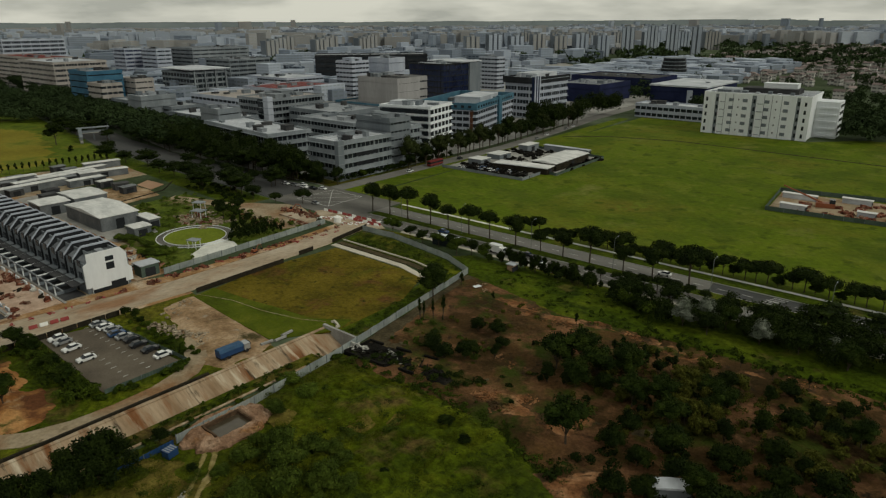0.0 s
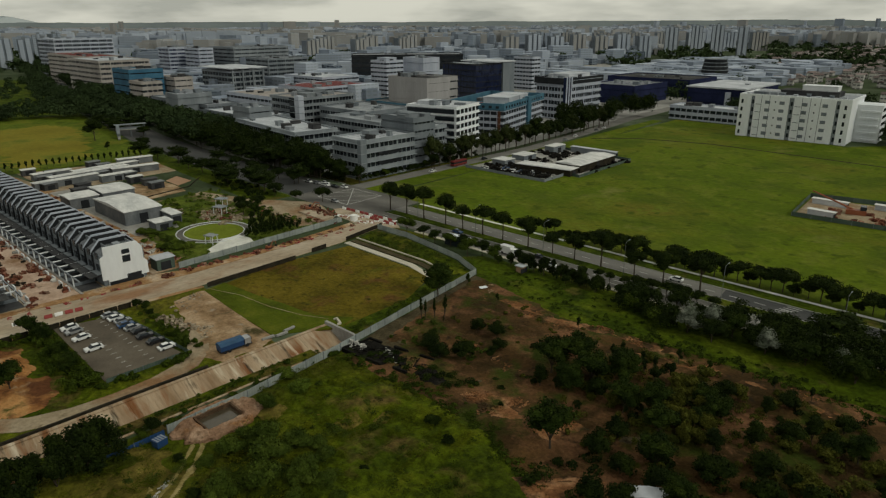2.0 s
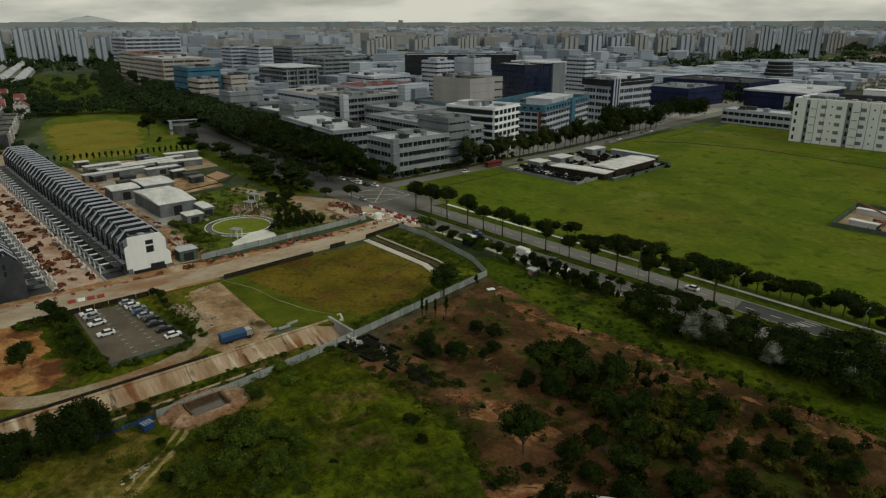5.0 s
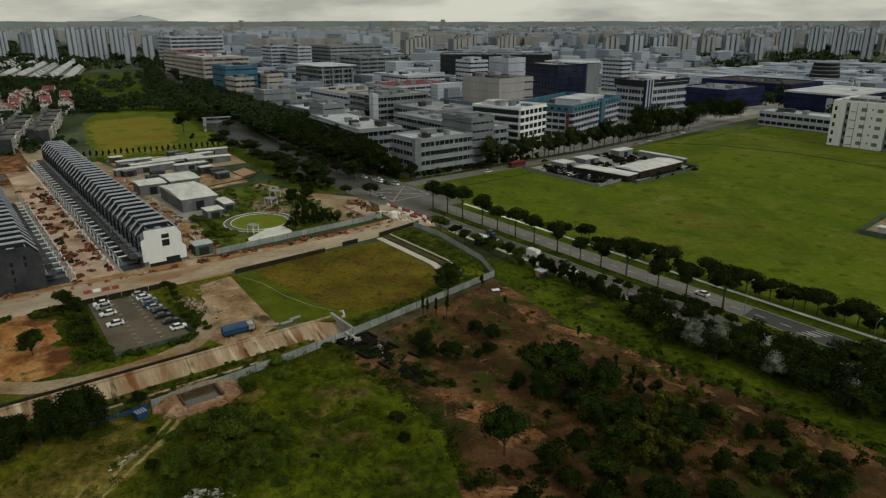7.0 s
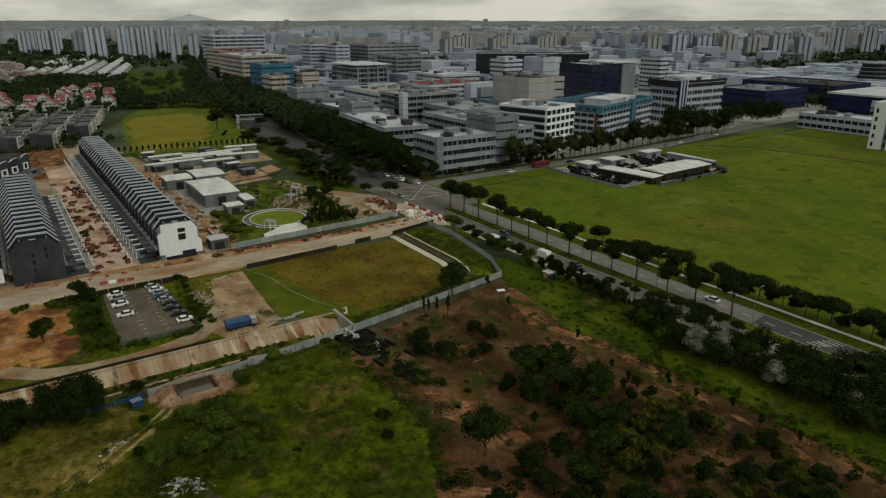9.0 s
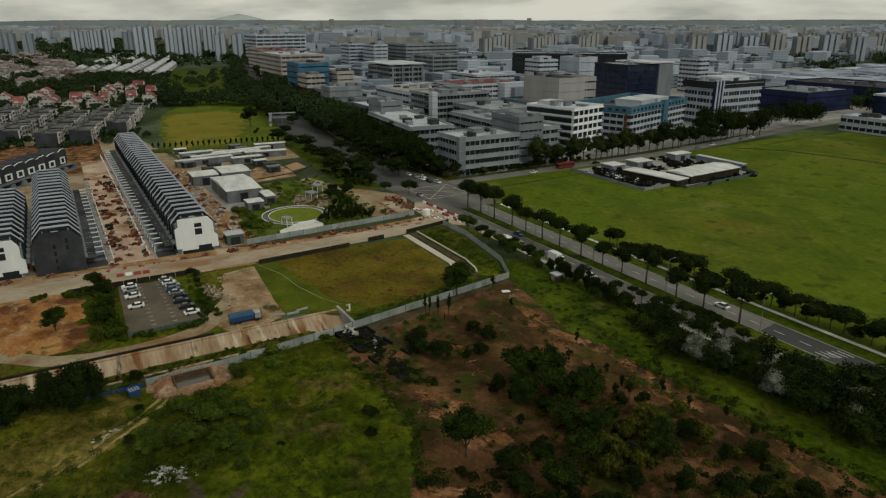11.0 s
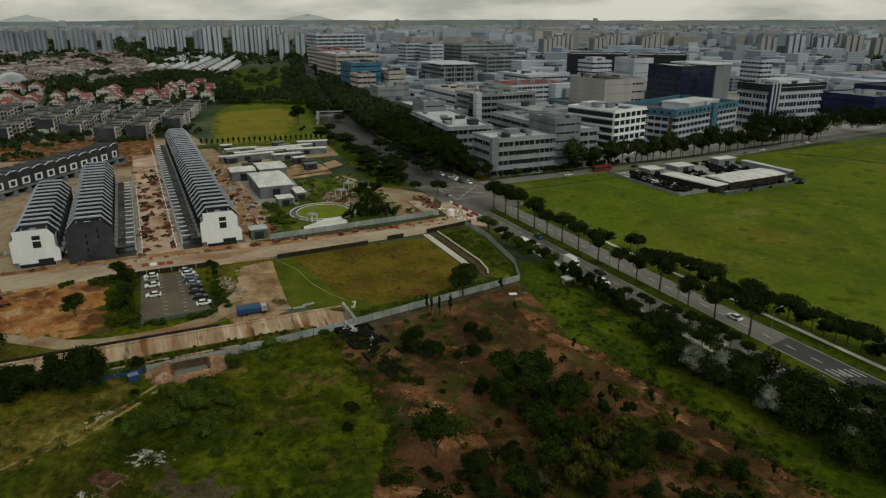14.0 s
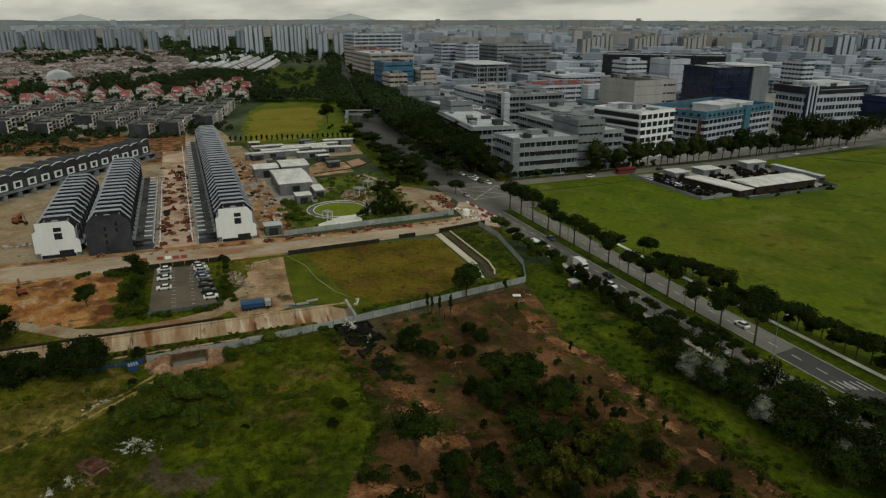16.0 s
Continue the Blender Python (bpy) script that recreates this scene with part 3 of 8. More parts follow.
def tree(key, x, y, label, scale=1.0, turn=None, z=0.0, name="tree", category="tree", group="", stretch=1.0):
    turn = random.uniform(0, 360) if turn is None else turn
    t = thing(name, label, category, pose(x, y, z, 0, 0, turn) @ Matrix.Diagonal((scale, scale, scale * stretch, 1)), group)
    part("trunk", TREES[key][0], "bark", t)
    part("crown", TREES[key][1], "leaf_mid", t)
    return t


SHARED = {}


def shared_box(name, sx, sy, sz, mat):
    """A box of that size, centred on its foot; alike boxes share one mesh."""
    key = (name, round(sx, 2), round(sy, 2), round(sz, 2), mat)
    if key not in SHARED:
        SHARED[key] = Shape().box(-sx / 2, -sy / 2, 0, sx / 2, sy / 2, sz).mesh(name, mat)
    return SHARED[key]


def ring(w, d, inset, z0, z1):
    """A closed band round a building of half sizes w and d."""
    s = Shape()
    a, b = w - inset, d - inset
    for z in (z0, z1):
        s.v += [(-w, -d, z), (w, -d, z), (w, d, z), (-w, d, z), (-a, -b, z), (a, -b, z), (a, b, z), (-a, b, z)]
    for i in range(4):
        j = (i + 1) % 4
        s.f += [(i, j, 8 + j, 8 + i), (4 + j, 4 + i, 12 + i, 12 + j), (8 + i, 8 + j, 12 + j, 12 + i), (i, 4 + i, 4 + j, j)]
    return s


def block(label, x0, y0, x1, y1, h, storeys, wall="grey_wall", glass="glass", roof="grey_roof", bay=6.0, faces="ES", band=0.45,
          ribbon=False, inset=0.3, name="factory_building", parapet=0.8, pier=0.5, rot=0.0, core_wall=None, skip=0, clutter=6, ledge=0.5):
    """A storeyed building: core, projecting spandrels and piers, recessed windows, a roof behind a parapet.
    faces: which sides carry windows: E +x, W -x, N +y, S -y. skip: storeys from the ground without windows."""
    t = thing(name, label, "building", pose((x0 + x1) / 2, (y0 + y1) / 2, 0, 0, 0, rot))
    w, d = (x1 - x0) / 2, (y1 - y0) / 2
    sh = h / storeys
    part("core", Shape().box(-w + inset, -d + inset, -0.5, w - inset, d - inset, h - 0.3), core_wall or wall, t)
    for k in range(skip, storeys + 1):
        z0 = k * sh - sh * (1 - band) * 0.5 if k > skip else -0.5
        z1 = k * sh + sh * (1 - band) * 0.5 if k < storeys else h + parapet
        band_ = ring(w, d, inset, z0, z1)
        if ledge and skip < k:
            band_.add(ring(w + ledge, d + ledge, inset + ledge, z0 - 0.02, z0 + 0.22))
        part("spandrel", band_, wall, t)
    for side in "EWNS":
        if side not in faces:
            continue
        length = d if side in "EW" else w
        nb = max(1, round(2 * length / bay))
        step = 2 * length / nb
        put = {"E": lambda c, z, o: pose(w - o, c, z), "W": lambda c, z, o: pose(-w + o, c, z),
               "N": lambda c, z, o: pose(c, d - o, z, 0, 0, 90), "S": lambda c, z, o: pose(c, -d + o, z, 0, 0, 90)}[side]
        if not ribbon:
            for i in range(1, nb):
                part("pier", shared_box("pier", inset, pier, h, wall), wall, t).matrix_basis = put(-length + i * step, 0, inset / 2 + 0.02)
        spans = [(0.0, 2 * length - 2.4)] if ribbon else [(-length + (i + 0.5) * step, step - pier) for i in range(nb)]
        for k in range(skip, storeys):
            for c, ww in spans:
                o = part("window", shared_box("window", 0.12, ww, sh * band, glass), glass, t)
                o.matrix_basis = put(c, k * sh + sh * (1 - band) * 0.5, inset - 0.04)
        if ribbon and band > 0.2:
            bars = Shape()
            nm = max(2, round(2 * length / 2.6))
            for k in range(skip, storeys):
                z0, z1 = k * sh + sh * (1 - band) * 0.5, k * sh + sh * (1 + band) * 0.5
                for i in range(1, nm):
                    c, q = -length + i * 2 * length / nm, (0.45 if i % 4 == 0 else 0.12)
                    if side in "EW":
                        e = (w - inset * 0.55) * (1 if side == "E" else -1)
                        bars.box(e - 0.1, c - q, z0, e + 0.1, c + q, z1)
                    else:
                        e = (d - inset * 0.55) * (1 if side == "N" else -1)
                        bars.box(c - q, e - 0.1, z0, c + q, e + 0.1, z1)
            tagged(part("glazing_grid", bars, wall, t), kind="stuff")
    part("roof", Shape().box(-w + inset, -d + inset, h - 0.3, w - inset, d - inset, h), roof, t)
    seams, long_x = Shape(), w > d
    for i in range(1, max(2, int(2 * (w if long_x else d) / 3.2))):
        c = -(w if long_x else d) + 3.2 * i
        if long_x:
            seams.box(c - 0.12, -d + inset + 0.3, h - 0.05, c + 0.12, d - inset - 0.3, h + 0.16)
        else:
            seams.box(-w + inset + 0.3, c - 0.12, h - 0.05, w - inset - 0.3, c + 0.12, h + 0.16)
    tagged(part("roof_sheeting", seams, roof, t), kind="stuff")
    for k in range(clutter):
        sx, sy = ROOF_RNG.uniform(1.4, 5.5), ROOF_RNG.uniform(1.4, 5.5)
        roof_unit(t, ROOF_RNG.uniform(-w * 0.75, w * 0.75), ROOF_RNG.uniform(-d * 0.75, d * 0.75), h, sx, sy, ROOF_RNG.uniform(1.0, 2.6),
                  ROOF_RNG.choice(("light_grey_wall", "grey_wall", "grey_roof", "dark_roof")), "roof_plant")
    return t


ROOF_RNG = random.Random(77)


def roof_unit(t, x, y, z, sx, sy, sz, mat="light_grey_wall", name="plant_room", rim=0.25):
    """A box on a roof with a slightly wider lid, as a part of its building."""
    s = Shape().box(x - sx / 2, y - sy / 2, z - 0.1, x + sx / 2, y + sy / 2, z + sz * 0.88)
    s.box(x - sx / 2 - rim, y - sy / 2 - rim, z + sz * 0.88 - 0.01, x + sx / 2 + rim, y + sy / 2 + rim, z + sz)
    return part(name, s, mat, t)

# ---- ground, roads ----
BIG = 4600
CANAL = (-103.5, -60.0, -93.0, 92.0)   # the cut in the ground for the storm drain
g_ = Shape()
cx0, cy0, cx1, cy1 = CANAL
for x0, y0, x1, y1 in ((-BIG, -BIG, cx0, BIG), (cx1, -BIG, BIG, BIG), (cx0, -BIG, cx1, cy0), (cx0, cy1, cx1, BIG)):
    g_.quad((x0, y0, -0.06), (x1, y0, -0.06), (x1, y1, -0.06), (x0, y1, -0.06))
tagged(part("ground", g_, "city_ground"), "mixed green and paved open ground reaching the horizon", "ground", kind="structure")

flat("open_grass", [(-92, -260), (420, -260), (420, 153), (-92, 153)], -0.03, "rough_grass", "rough open grassland", "grass")
flat("field", [(-184, 179.1), (260, 179.1), (330, 470), (-60, 440), (-84, 414), (-142, 414), (-150, 450), (-196, 452)], 0.02, "field_grass", "wide mown green field with browner patches", "field")
rough_patch("meadow", [(-90.5, 40), (-90.5, 85), (-66, 87), (-51, 86.5), (-36, 79), (-20, 69), (0, 63), (20, 20), (0, -30), (-60, -40), (-92, 10)], 0.8, 0.05, 1.1,
            "rough_grass", "overgrown rough green grass and weeds", "grass", level=((-86, 56, 8.5), (-86.5, 46, 1.5), (-60, 48, 3), (-75, 39.5, 3.5), (-53.5, 40.5, 4), (-72.5, 37, 2)))
rough_patch("scrubland", [(-90, 86), (-100, 137), (-96, 137), (-68, 131), (-45, 134.5), (-24, 135), (10, 136), (40, 130), (40, 70), (0, 58), (-36, 74), (-52, 81.5), (-66, 83), (-88, 83.5)], 1.2, 0.04, 0.7,
            "brown_earth", "bare brown earth with weeds and churned clay", "ground")
rough_patch("grass_strip", [(-101.5, 138.5), (-97, 137.5), (-68, 131), (-45, 134), (-24, 135), (30, 136), (60, 150), (60, 152), (-80, 152), (-110, 151), (-112, 145)], 1.2, 0.03, 0.5,
            "strip_green", "strip of bright green grass beside the thicket", "grass")
flat("road", [(-168, 154.8), (400, 154.8), (400, 162.2), (-168, 162.2)], 0.03, "old_asphalt", "grey asphalt carriageway with lane markings", "road")
flat("road_far_lanes", [(-168, 166.3), (-47.2, 166.3), (-48.2, 173.2), (-168, 173.2)], 0.03, "pale_asphalt", "pale worn asphalt carriageway", "road")
flat("road_new_lanes", [(-47.2, 166.3), (400, 166.3), (400, 173.2), (-48.2, 173.2)], 0.034, "asphalt", "freshly laid dark asphalt carriageway", "road")
flat("near_lanes_new", [(-45, 157.2), (400, 157.2), (400, 161.9), (-45, 161.9)], 0.036, "concrete", "pale new concrete carriageway beside the thicket", "road")
flat("median", [(-163, 162.2), (400, 162.2), (400, 166.3), (-163, 166.3)], 0.15, "strip_green", "grassed median strip with kerbs", "verge")
flat("verge", [(-163, 173.2), (400, 173.2), (400, 177.8), (-163, 177.8)], 0.12, "strip_green", "grass verge between road and footpath", "verge")
flat("footpath", [(-163, 177.8), (400, 177.8), (400, 179.0), (-163, 179.0)], 0.14, "pale_path", "pale concrete footpath along the field", "pavement")
flat("roadside_path", [(-140, 153.3), (400, 153.3), (400, 154.5), (-140, 154.5)], 0.1, "path_concrete", "pale concrete footpath beside the thicket", "pavement")
flat("crossroads", [(-208, 152.5), (-165, 152.5), (-165, 180), (-208, 180)], 0.035, "old_asphalt", "grey asphalt junction with markings", "road")
flat("junction_works", [(-181, 152.6), (-172, 147.5), (-166, 147.2), (-161, 146), (-152.2, 147.5), (-146.5, 153.2), (-153, 156.6), (-166, 156.2), (-180, 154.8)], 0.048, "site_concrete", "pale dusty ground of the junction works", "ground")
flat("works_pit", [(-193, 137), (-169, 137.4), (-168.6, 146.4), (-190, 148.4)], 0.03, "dark_soil_and_shade", "dark flat patch beside the junction works", "ground")
flat("road_west", [(-205, 154), (-205, 176), (-300, 176), (-385, 184), (-600, 224), (-1040, 316), (-1040, 296), (-600, 204), (-385, 164), (-300, 156)], 0.028, "asphalt", "grey asphalt avenue under trees", "road")
flat("road_north", [(-205, 178), (-197, 178), (-199, 300), (-206, 360), (-216, 430), (-226, 560), (-236, 560), (-226, 430), (-214, 360), (-207, 300)], 0.03, "pale_asphalt", "pale grey asphalt side road along the field", "road")
flat("verge_north", [(-197, 180), (-186, 181), (-190, 340), (-200, 440), (-207, 440), (-200, 330)], 0.01, "field_grass", "grass verge along the side road", "verge")
flat("factory_verge", [(-205.5, 180.5), (-240, 180.5), (-240, 188), (-208, 188), (-209, 262), (-206.5, 262)], 0.02, "rough_grass", "grass verge round a factory", "verge")
flat("avenue_meadow", [(-330, 150), (-459, 172), (-545, 118), (-575, 150), (-600, 200), (-385, 161), (-330, 154)], 0.0, "strip_green", "grass between field and avenue", "grass")
flat("factory_apron", [(-209, 180), (-330, 180), (-420, 196), (-620, 238), (-1100, 340), (-1500, 900), (-700, 1100), (-240, 640), (-225, 430), (-212, 300)], -0.02, "concrete", "grey paved industrial estate ground", "pavement")
flat("building_site", [(-163, -140), (-163, 92), (-300, 92), (-405, 80), (-395, -140)], -0.02, "pale_dirt", "pale dusty ground of a housing site", "ground")
flat("site_plot", [(-147.5, -140), (-147.5, 60), (-146, 84), (-121, 81), (-104.2, 79), (-104.2, -140)], -0.01, "rough_grass", "weedy ground beside the site road", "grass")
flat("site_road", [(-160.5, -140), (-147.5, -140), (-147.5, 60), (-146, 84), (-148, 130), (-152, 152), (-166, 153), (-160, 145), (-157, 120), (-156, 85), (-160, 51)], 0.04, "site_concrete", "dusty pale concrete site road", "road")
flat("clay_verge", [(-163.4, -20), (-160.6, -20), (-160.2, 51), (-156.2, 85), (-157.4, 120), (-160.2, 145), (-163, 146), (-160, 118), (-159.5, 88), (-162.5, 80)], 0.06, "orange_earth", "strip of orange clay along the site road", "ground")
flat("clay_edge", [(-147.4, -20), (-147.4, 60), (-145.9, 84), (-144.6, 84), (-146, 58), (-145.6, -20)], 0.03, "orange_earth", "orange clay shoulder of the site road", "ground")
flat("lawn_border", [(-101.4, 137), (-107, 131), (-103, 114), (-102, 93.5), (-93, 92.3), (-92.3, 88), (-95.5, 110)], 0.04, "strip_green", "weedy strip between lawn and hoarding", "grass")
flat("plot_verge", [(-146, 84), (-148, 132), (-150.5, 146.8), (-140, 148), (-125, 154), (-152, 152), (-149, 130)], 0.035, "rough_grass", "weedy verge beside the site road", "grass")
flat("lawn", [(-142, 83), (-146, 107), (-144, 130), (-116, 129.5), (-108, 128), (-101.5, 114), (-100.6, 93), (-108, 80.5), (-121, 81)], 0.05, "olive_lawn", "olive brown mown lawn plot", "lawn")
flat("field_ditch", [(-196, 346), (-176, 363.5), (-139, 373), (-108, 371.4), (-39, 366.4), (120, 358), (120, 359.6), (-39, 368), (-108, 373), (-139, 374.8), (-177, 365.3), (-197, 347.4)], 0.06, "dark_soil_and_shade", "dark overgrown ditch across the field", "ditch")
flat("lawn_green_edge", [(-142.2, 82.8), (-143.6, 89), (-130, 90.3), (-121, 91.8), (-110, 93), (-102.4, 98.5), (-100.8, 93), (-108, 80.6), (-121, 81.1)], 0.08, "green_lawn", "greener strip of lawn along a dirt track", "lawn")
flat("green_plot", [(-147, 134), (-150, 146), (-137, 147), (-112, 142.6), (-101.2, 137.5), (-107, 132), (-119, 135)], 0.05, "rough_grass", "green weedy plot behind the hoarding", "grass")
flat("car_park", [(-113.7, 48), (-145.7, 49), (-143, 60.5), (-113, 63.5)], 0.06, "car_park_asphalt", "brownish grey asphalt car park with bay lines", "car park")
CLEARING = [(-141, 74), (-142.5, 82.5), (-128, 82), (-121, 81), (-108, 80), (-104.6, 76), (-105, 67), (-112, 66), (-119, 68), (-128, 71)]
rough_patch("clearing", CLEARING, 0.8, 0.05, 0.5, "clearing_dirt", "bare brown dirt clearing with wheel ruts", "ground", 5.0, 1.0)
rough_patch("clay_clearing", [(-146.5, -30), (-146.5, 37), (-140, 41), (-127, 40), (-117, 41), (-111.5, 36), (-118, 20), (-122, 8), (-124, -30)], 0.6, 0.05, 1.1, "bright_clay", "bare orange clay with soil heaps", "ground", 7.0, 4.0)
ribbon("haul_track", ((-128, 8), (-121, 18), (-114, 26.5), (-108.6, 33), (-106.3, 40), (-105.8, 47.3), (-106.4, 55), (-108.8, 62.2), (-112.2, 65.9), (-118, 68.6), (-124, 73), (-133, 78)), 4.3, 0.12, "pale_dirt", "pale compacted dirt haul track", "road")
BARE_PATCH = [(-57, 50.5), (-54.5, 55), (-52.5, 60), (-47, 62), (-43, 58), (-42, 50), (-47, 45), (-53, 46)]
rough_patch("dry_patch", [(-88, 45), (-83, 48.5), (-75, 45), (-66, 36), (-58, 22), (-66, 4), (-84, 10), (-85, 34)], 0.8, 0.16, 1.1, "dry_grass", "dry brown trodden grass", "grass", 9.0, 5.0)
rough_patch("dry_patch_far", [(-86, 62), (-78, 70), (-70, 78), (-62, 82), (-60, 79), (-70, 70), (-78, 62)], 0.8, 0.15, 1.1, "dry_grass", "dry yellowish grass", "grass", 9.0, 5.0)
rough_patch("brown_patch", BARE_PATCH, 0.8, 0.12, 1.1, "track_soil", "bare brown patch in rough grass", "ground", 9.0, 5.0)
rough_patch("soil_strip", [(-91.2, 87), (-100, 137), (-96.4, 136.2), (-91, 114), (-87.6, 97), (-86, 89)], 0.7, 0.12, 0.3, "track_soil", "dark damp soil along the foot of the hoarding", "ground", 9.0, 1.0)
rough_patch("bare_clay", [(-64, 92), (-60, 88.5), (-53, 85.5), (-44, 88), (-39, 93), (-41, 97), (-50, 96.5), (-58, 95)], 0.6, 0.24, 0.7, "clay_earth", "churned orange clay ridge on brown earth", "ground", 9.0, 3.0)
rough_patch("bare_clay_strip", [(-92, 129), (-84, 125), (-68, 126), (-54, 127), (-40, 124), (-28, 127), (-10, 128), (-10, 132), (-40, 131.5), (-54, 131.5), (-70, 130), (-84, 131)], 0.7, 0.22, 0.7, "clay_earth", "strip of orange clay along the grass", "ground", 9.0, 3.0)
rough_patch("earth_track", [(-90, 94), (-90, 97.5), (-73, 97), (-58, 97.8), (-36, 100), (-20, 104), (-19, 101), (-36, 97), (-58, 94.6), (-73, 93.8)], 0.6, 0.2, 0.7, "track_soil", "dark trodden track across the scrubland", "track", 9.0, 0.9)
flat("housing_ground", [(-400, -200), (-400, 100), (-545, 118), (-700, 170), (-900, 140), (-1000, -300)], -0.03, "city_ground", "streets and gardens of a housing estate", "ground")
rough_patch("far_field", [(-333, 90), (-329, 150), (-353, 155), (-400, 164), (-448, 174), (-480, 176), (-502, 172), (-524, 150), (-528, 132), (-505, 118), (-474, 107), (-400, 96)], 3.0, 0.05, 0.1, "field_green", "green open field with browner middle", "field", 20.0, 5.0)
rough_patch("far_field_brown", [(-338, 94), (-340, 120), (-353, 133), (-400, 148), (-457, 161), (-486, 152), (-482, 122), (-470, 109), (-400, 98)], 3.0, 0.12, 0.1, "far_olive", "olive brown mown middle of the open field", "field", 20.0, 9.0)
flat("park_green", [(-560, 140), (-590, 194), (-760, 222), (-900, 250), (-950, 190), (-760, 130)], 0.02, "strip_green", "bright green park lawn among trees", "park")

# lane lines on the roads
dashes = Shape()
for k in range(70):
    for y in (157.2, 159.7):
        dashes.box(-162 + 6 * k, y - 0.07, 0.03, -159.5 + 6 * k, y + 0.07, 0.045)
    dashes.box(-160 + 6 * k, 169.6, 0.03, -157.5 + 6 * k, 169.8, 0.045)
tagged(part("lane_marking", dashes, "worn_paint"), "white dashed lane lines on asphalt", "road marking", kind="stuff")
yellow_box = Shape()
corners = ((-200, 159.5), (-200, 177), (-183, 177), (-182, 159.5))
for (ax, ay), (bx, by), lift in [(corners[k], corners[(k + 1) % 4], 0.05) for k in range(4)] + [(corners[0], corners[2], 0.054), (corners[1], corners[3], 0.058), ((-200, 168), (-191.5, 177), 0.062), ((-191, 159.5), (-182.5, 168), 0.062)]:
    n_ = math.hypot(bx - ax, by - ay)
    ox, oy = -(by - ay) / n_ * 0.12, (bx - ax) / n_ * 0.12
    yellow_box.quad((ax - ox, ay - oy, lift), (bx - ox, by - oy, lift), (bx + ox, by + oy, lift), (ax + ox, ay + oy, lift))
tagged(part("box_marking", yellow_box, "worn_paint"), "pale cross-hatched box marking on the junction", "road marking", kind="stuff")
arrows = Shape()
for k in range(5):
    arrows.box(-35.5 + 0.5 * k, 167.8 + 1.1 * k, 0.03, -32.5 + 0.6 * k, 168.05 + 1.1 * k, 0.046)
tagged(part("stop_marking", arrows, "worn_paint"), "worn white bars painted on new asphalt", "road marking", kind="stuff")
for y, x0, x1 in ((154.7, -140, 300), (162.2, -163, 300), (166.3, -163, 300), (173.2, -163, 300)):
    tagged(part("kerb", Shape().box(x0, y - 0.12, -0.05, x1, y + 0.12, 0.18), "concrete"), "long grey concrete road kerb", "kerb", kind="structure")

# storm drain: sloping revetment slabs, floor, near wall
drain = thing("storm_drain", "wide stained concrete storm drain with sloping sides", "drain", kind="structure")
slab = Shape()
slab.v = [(-0.2, 0, -0.1), (6.8, 0, -3.4), (6.8, 3.985, -3.4), (-0.2, 3.985, -0.1), (-0.2, 0, 0.12), (6.8, 0, -3.1), (6.8, 3.985, -3.1), (-0.2, 3.985, 0.12)]
slab.f = [(3, 2, 1, 0), (4, 5, 6, 7), (0, 1, 5, 4), (1, 2, 6, 5), (2, 3, 7, 6), (3, 0, 4, 7)]
slab_mesh = slab.mesh("slab", "stained_concrete")
for k in range(38):
    part("slab", slab_mesh, "stained_concrete", drain).matrix_basis = pose(-103.5 + random.uniform(-0.02, 0.02), -60 + 4 * k, random.uniform(-0.015, 0.015))
bed = Shape()
bed.v = [(-103.6, y, z) for y in (-60, 92) for z in (-0.25, -0.9)] + [(-96.6, y, z) for y in (-60, 92) for z in (-3.55, -4.2)]
bed.f = [(0, 2, 6, 4), (1, 5, 7, 3), (0, 4, 5, 1), (2, 3, 7, 6), (0, 1, 3, 2), (4, 6, 7, 5)]
part("bedding", bed, "dark_soil_and_shade", drain)
part("drain_floor", Shape().box(-97.2, -60, -3.8, -93.0, 92, -3.3), "stained_concrete", drain)
part("grassy_berm", Shape().box(-97.6, -60, -3.3, -93.4, 83, -0.6), "rough_grass", drain)
part("drain_wall", Shape().box(-93.4, -60, -3.8, -92.9, 92, 0.1), "stained_concrete", drain)
part("end_wall", Shape().box(-104.2, 91.6, -3.8, -92.9, 92.2, 0.9), "concrete", drain)
part("timber_edge", Shape().box(-104.9, -20, -0.1, -104.45, 64, 0.55), "dark_soil_and_shade", drain)
part("coping", Shape().box(-104.2, -60, -0.3, -103.4, 92, 0.22), "stained_concrete", drain)
tagged(part("headwall", Shape().box(-0.2, -1.6, -0.2, 0.2, 1.6, 0.6).box(-0.7, -1.6, -0.2, -0.2, -1.3, 0.5).box(-0.7, 1.3, -0.2, -0.2, 1.6, 0.5), "path_concrete"),
       "pale concrete headwall at the drain's end", "wall").matrix_basis = pose(-103.0, 94.5, 0, 0, 0, 68)

# inner drain with a pale path through the plots
for nm, pts, hw, mat, lb in (("drain_path", ((-147, 131.6), (-131, 131.4), (-118, 131.2), (-112, 129.6), (-107, 128.5)), 1.0, "path_concrete", "pale concrete path beside a small drain"),
                             ("small_drain", ((-147, 134.2), (-131, 134.0), (-117, 133.8), (-106, 131.8)), 1.0, "track_soil", "narrow dark open drain between plots")):
    s = Shape()
    for (ax, ay), (bx, by) in zip(pts, pts[1:]):
        s.quad((ax, ay - hw, 0.13), (bx, by - hw, 0.13), (bx, by + hw, 0.13), (ax, ay + hw, 0.13))
        s.quad((ax, ay - hw, 0.13), (ax, ay - hw, -0.1), (bx, by - hw, -0.1), (bx, by - hw, 0.13))
    tagged(part(nm, s, mat), lb, "path", kind="structure")
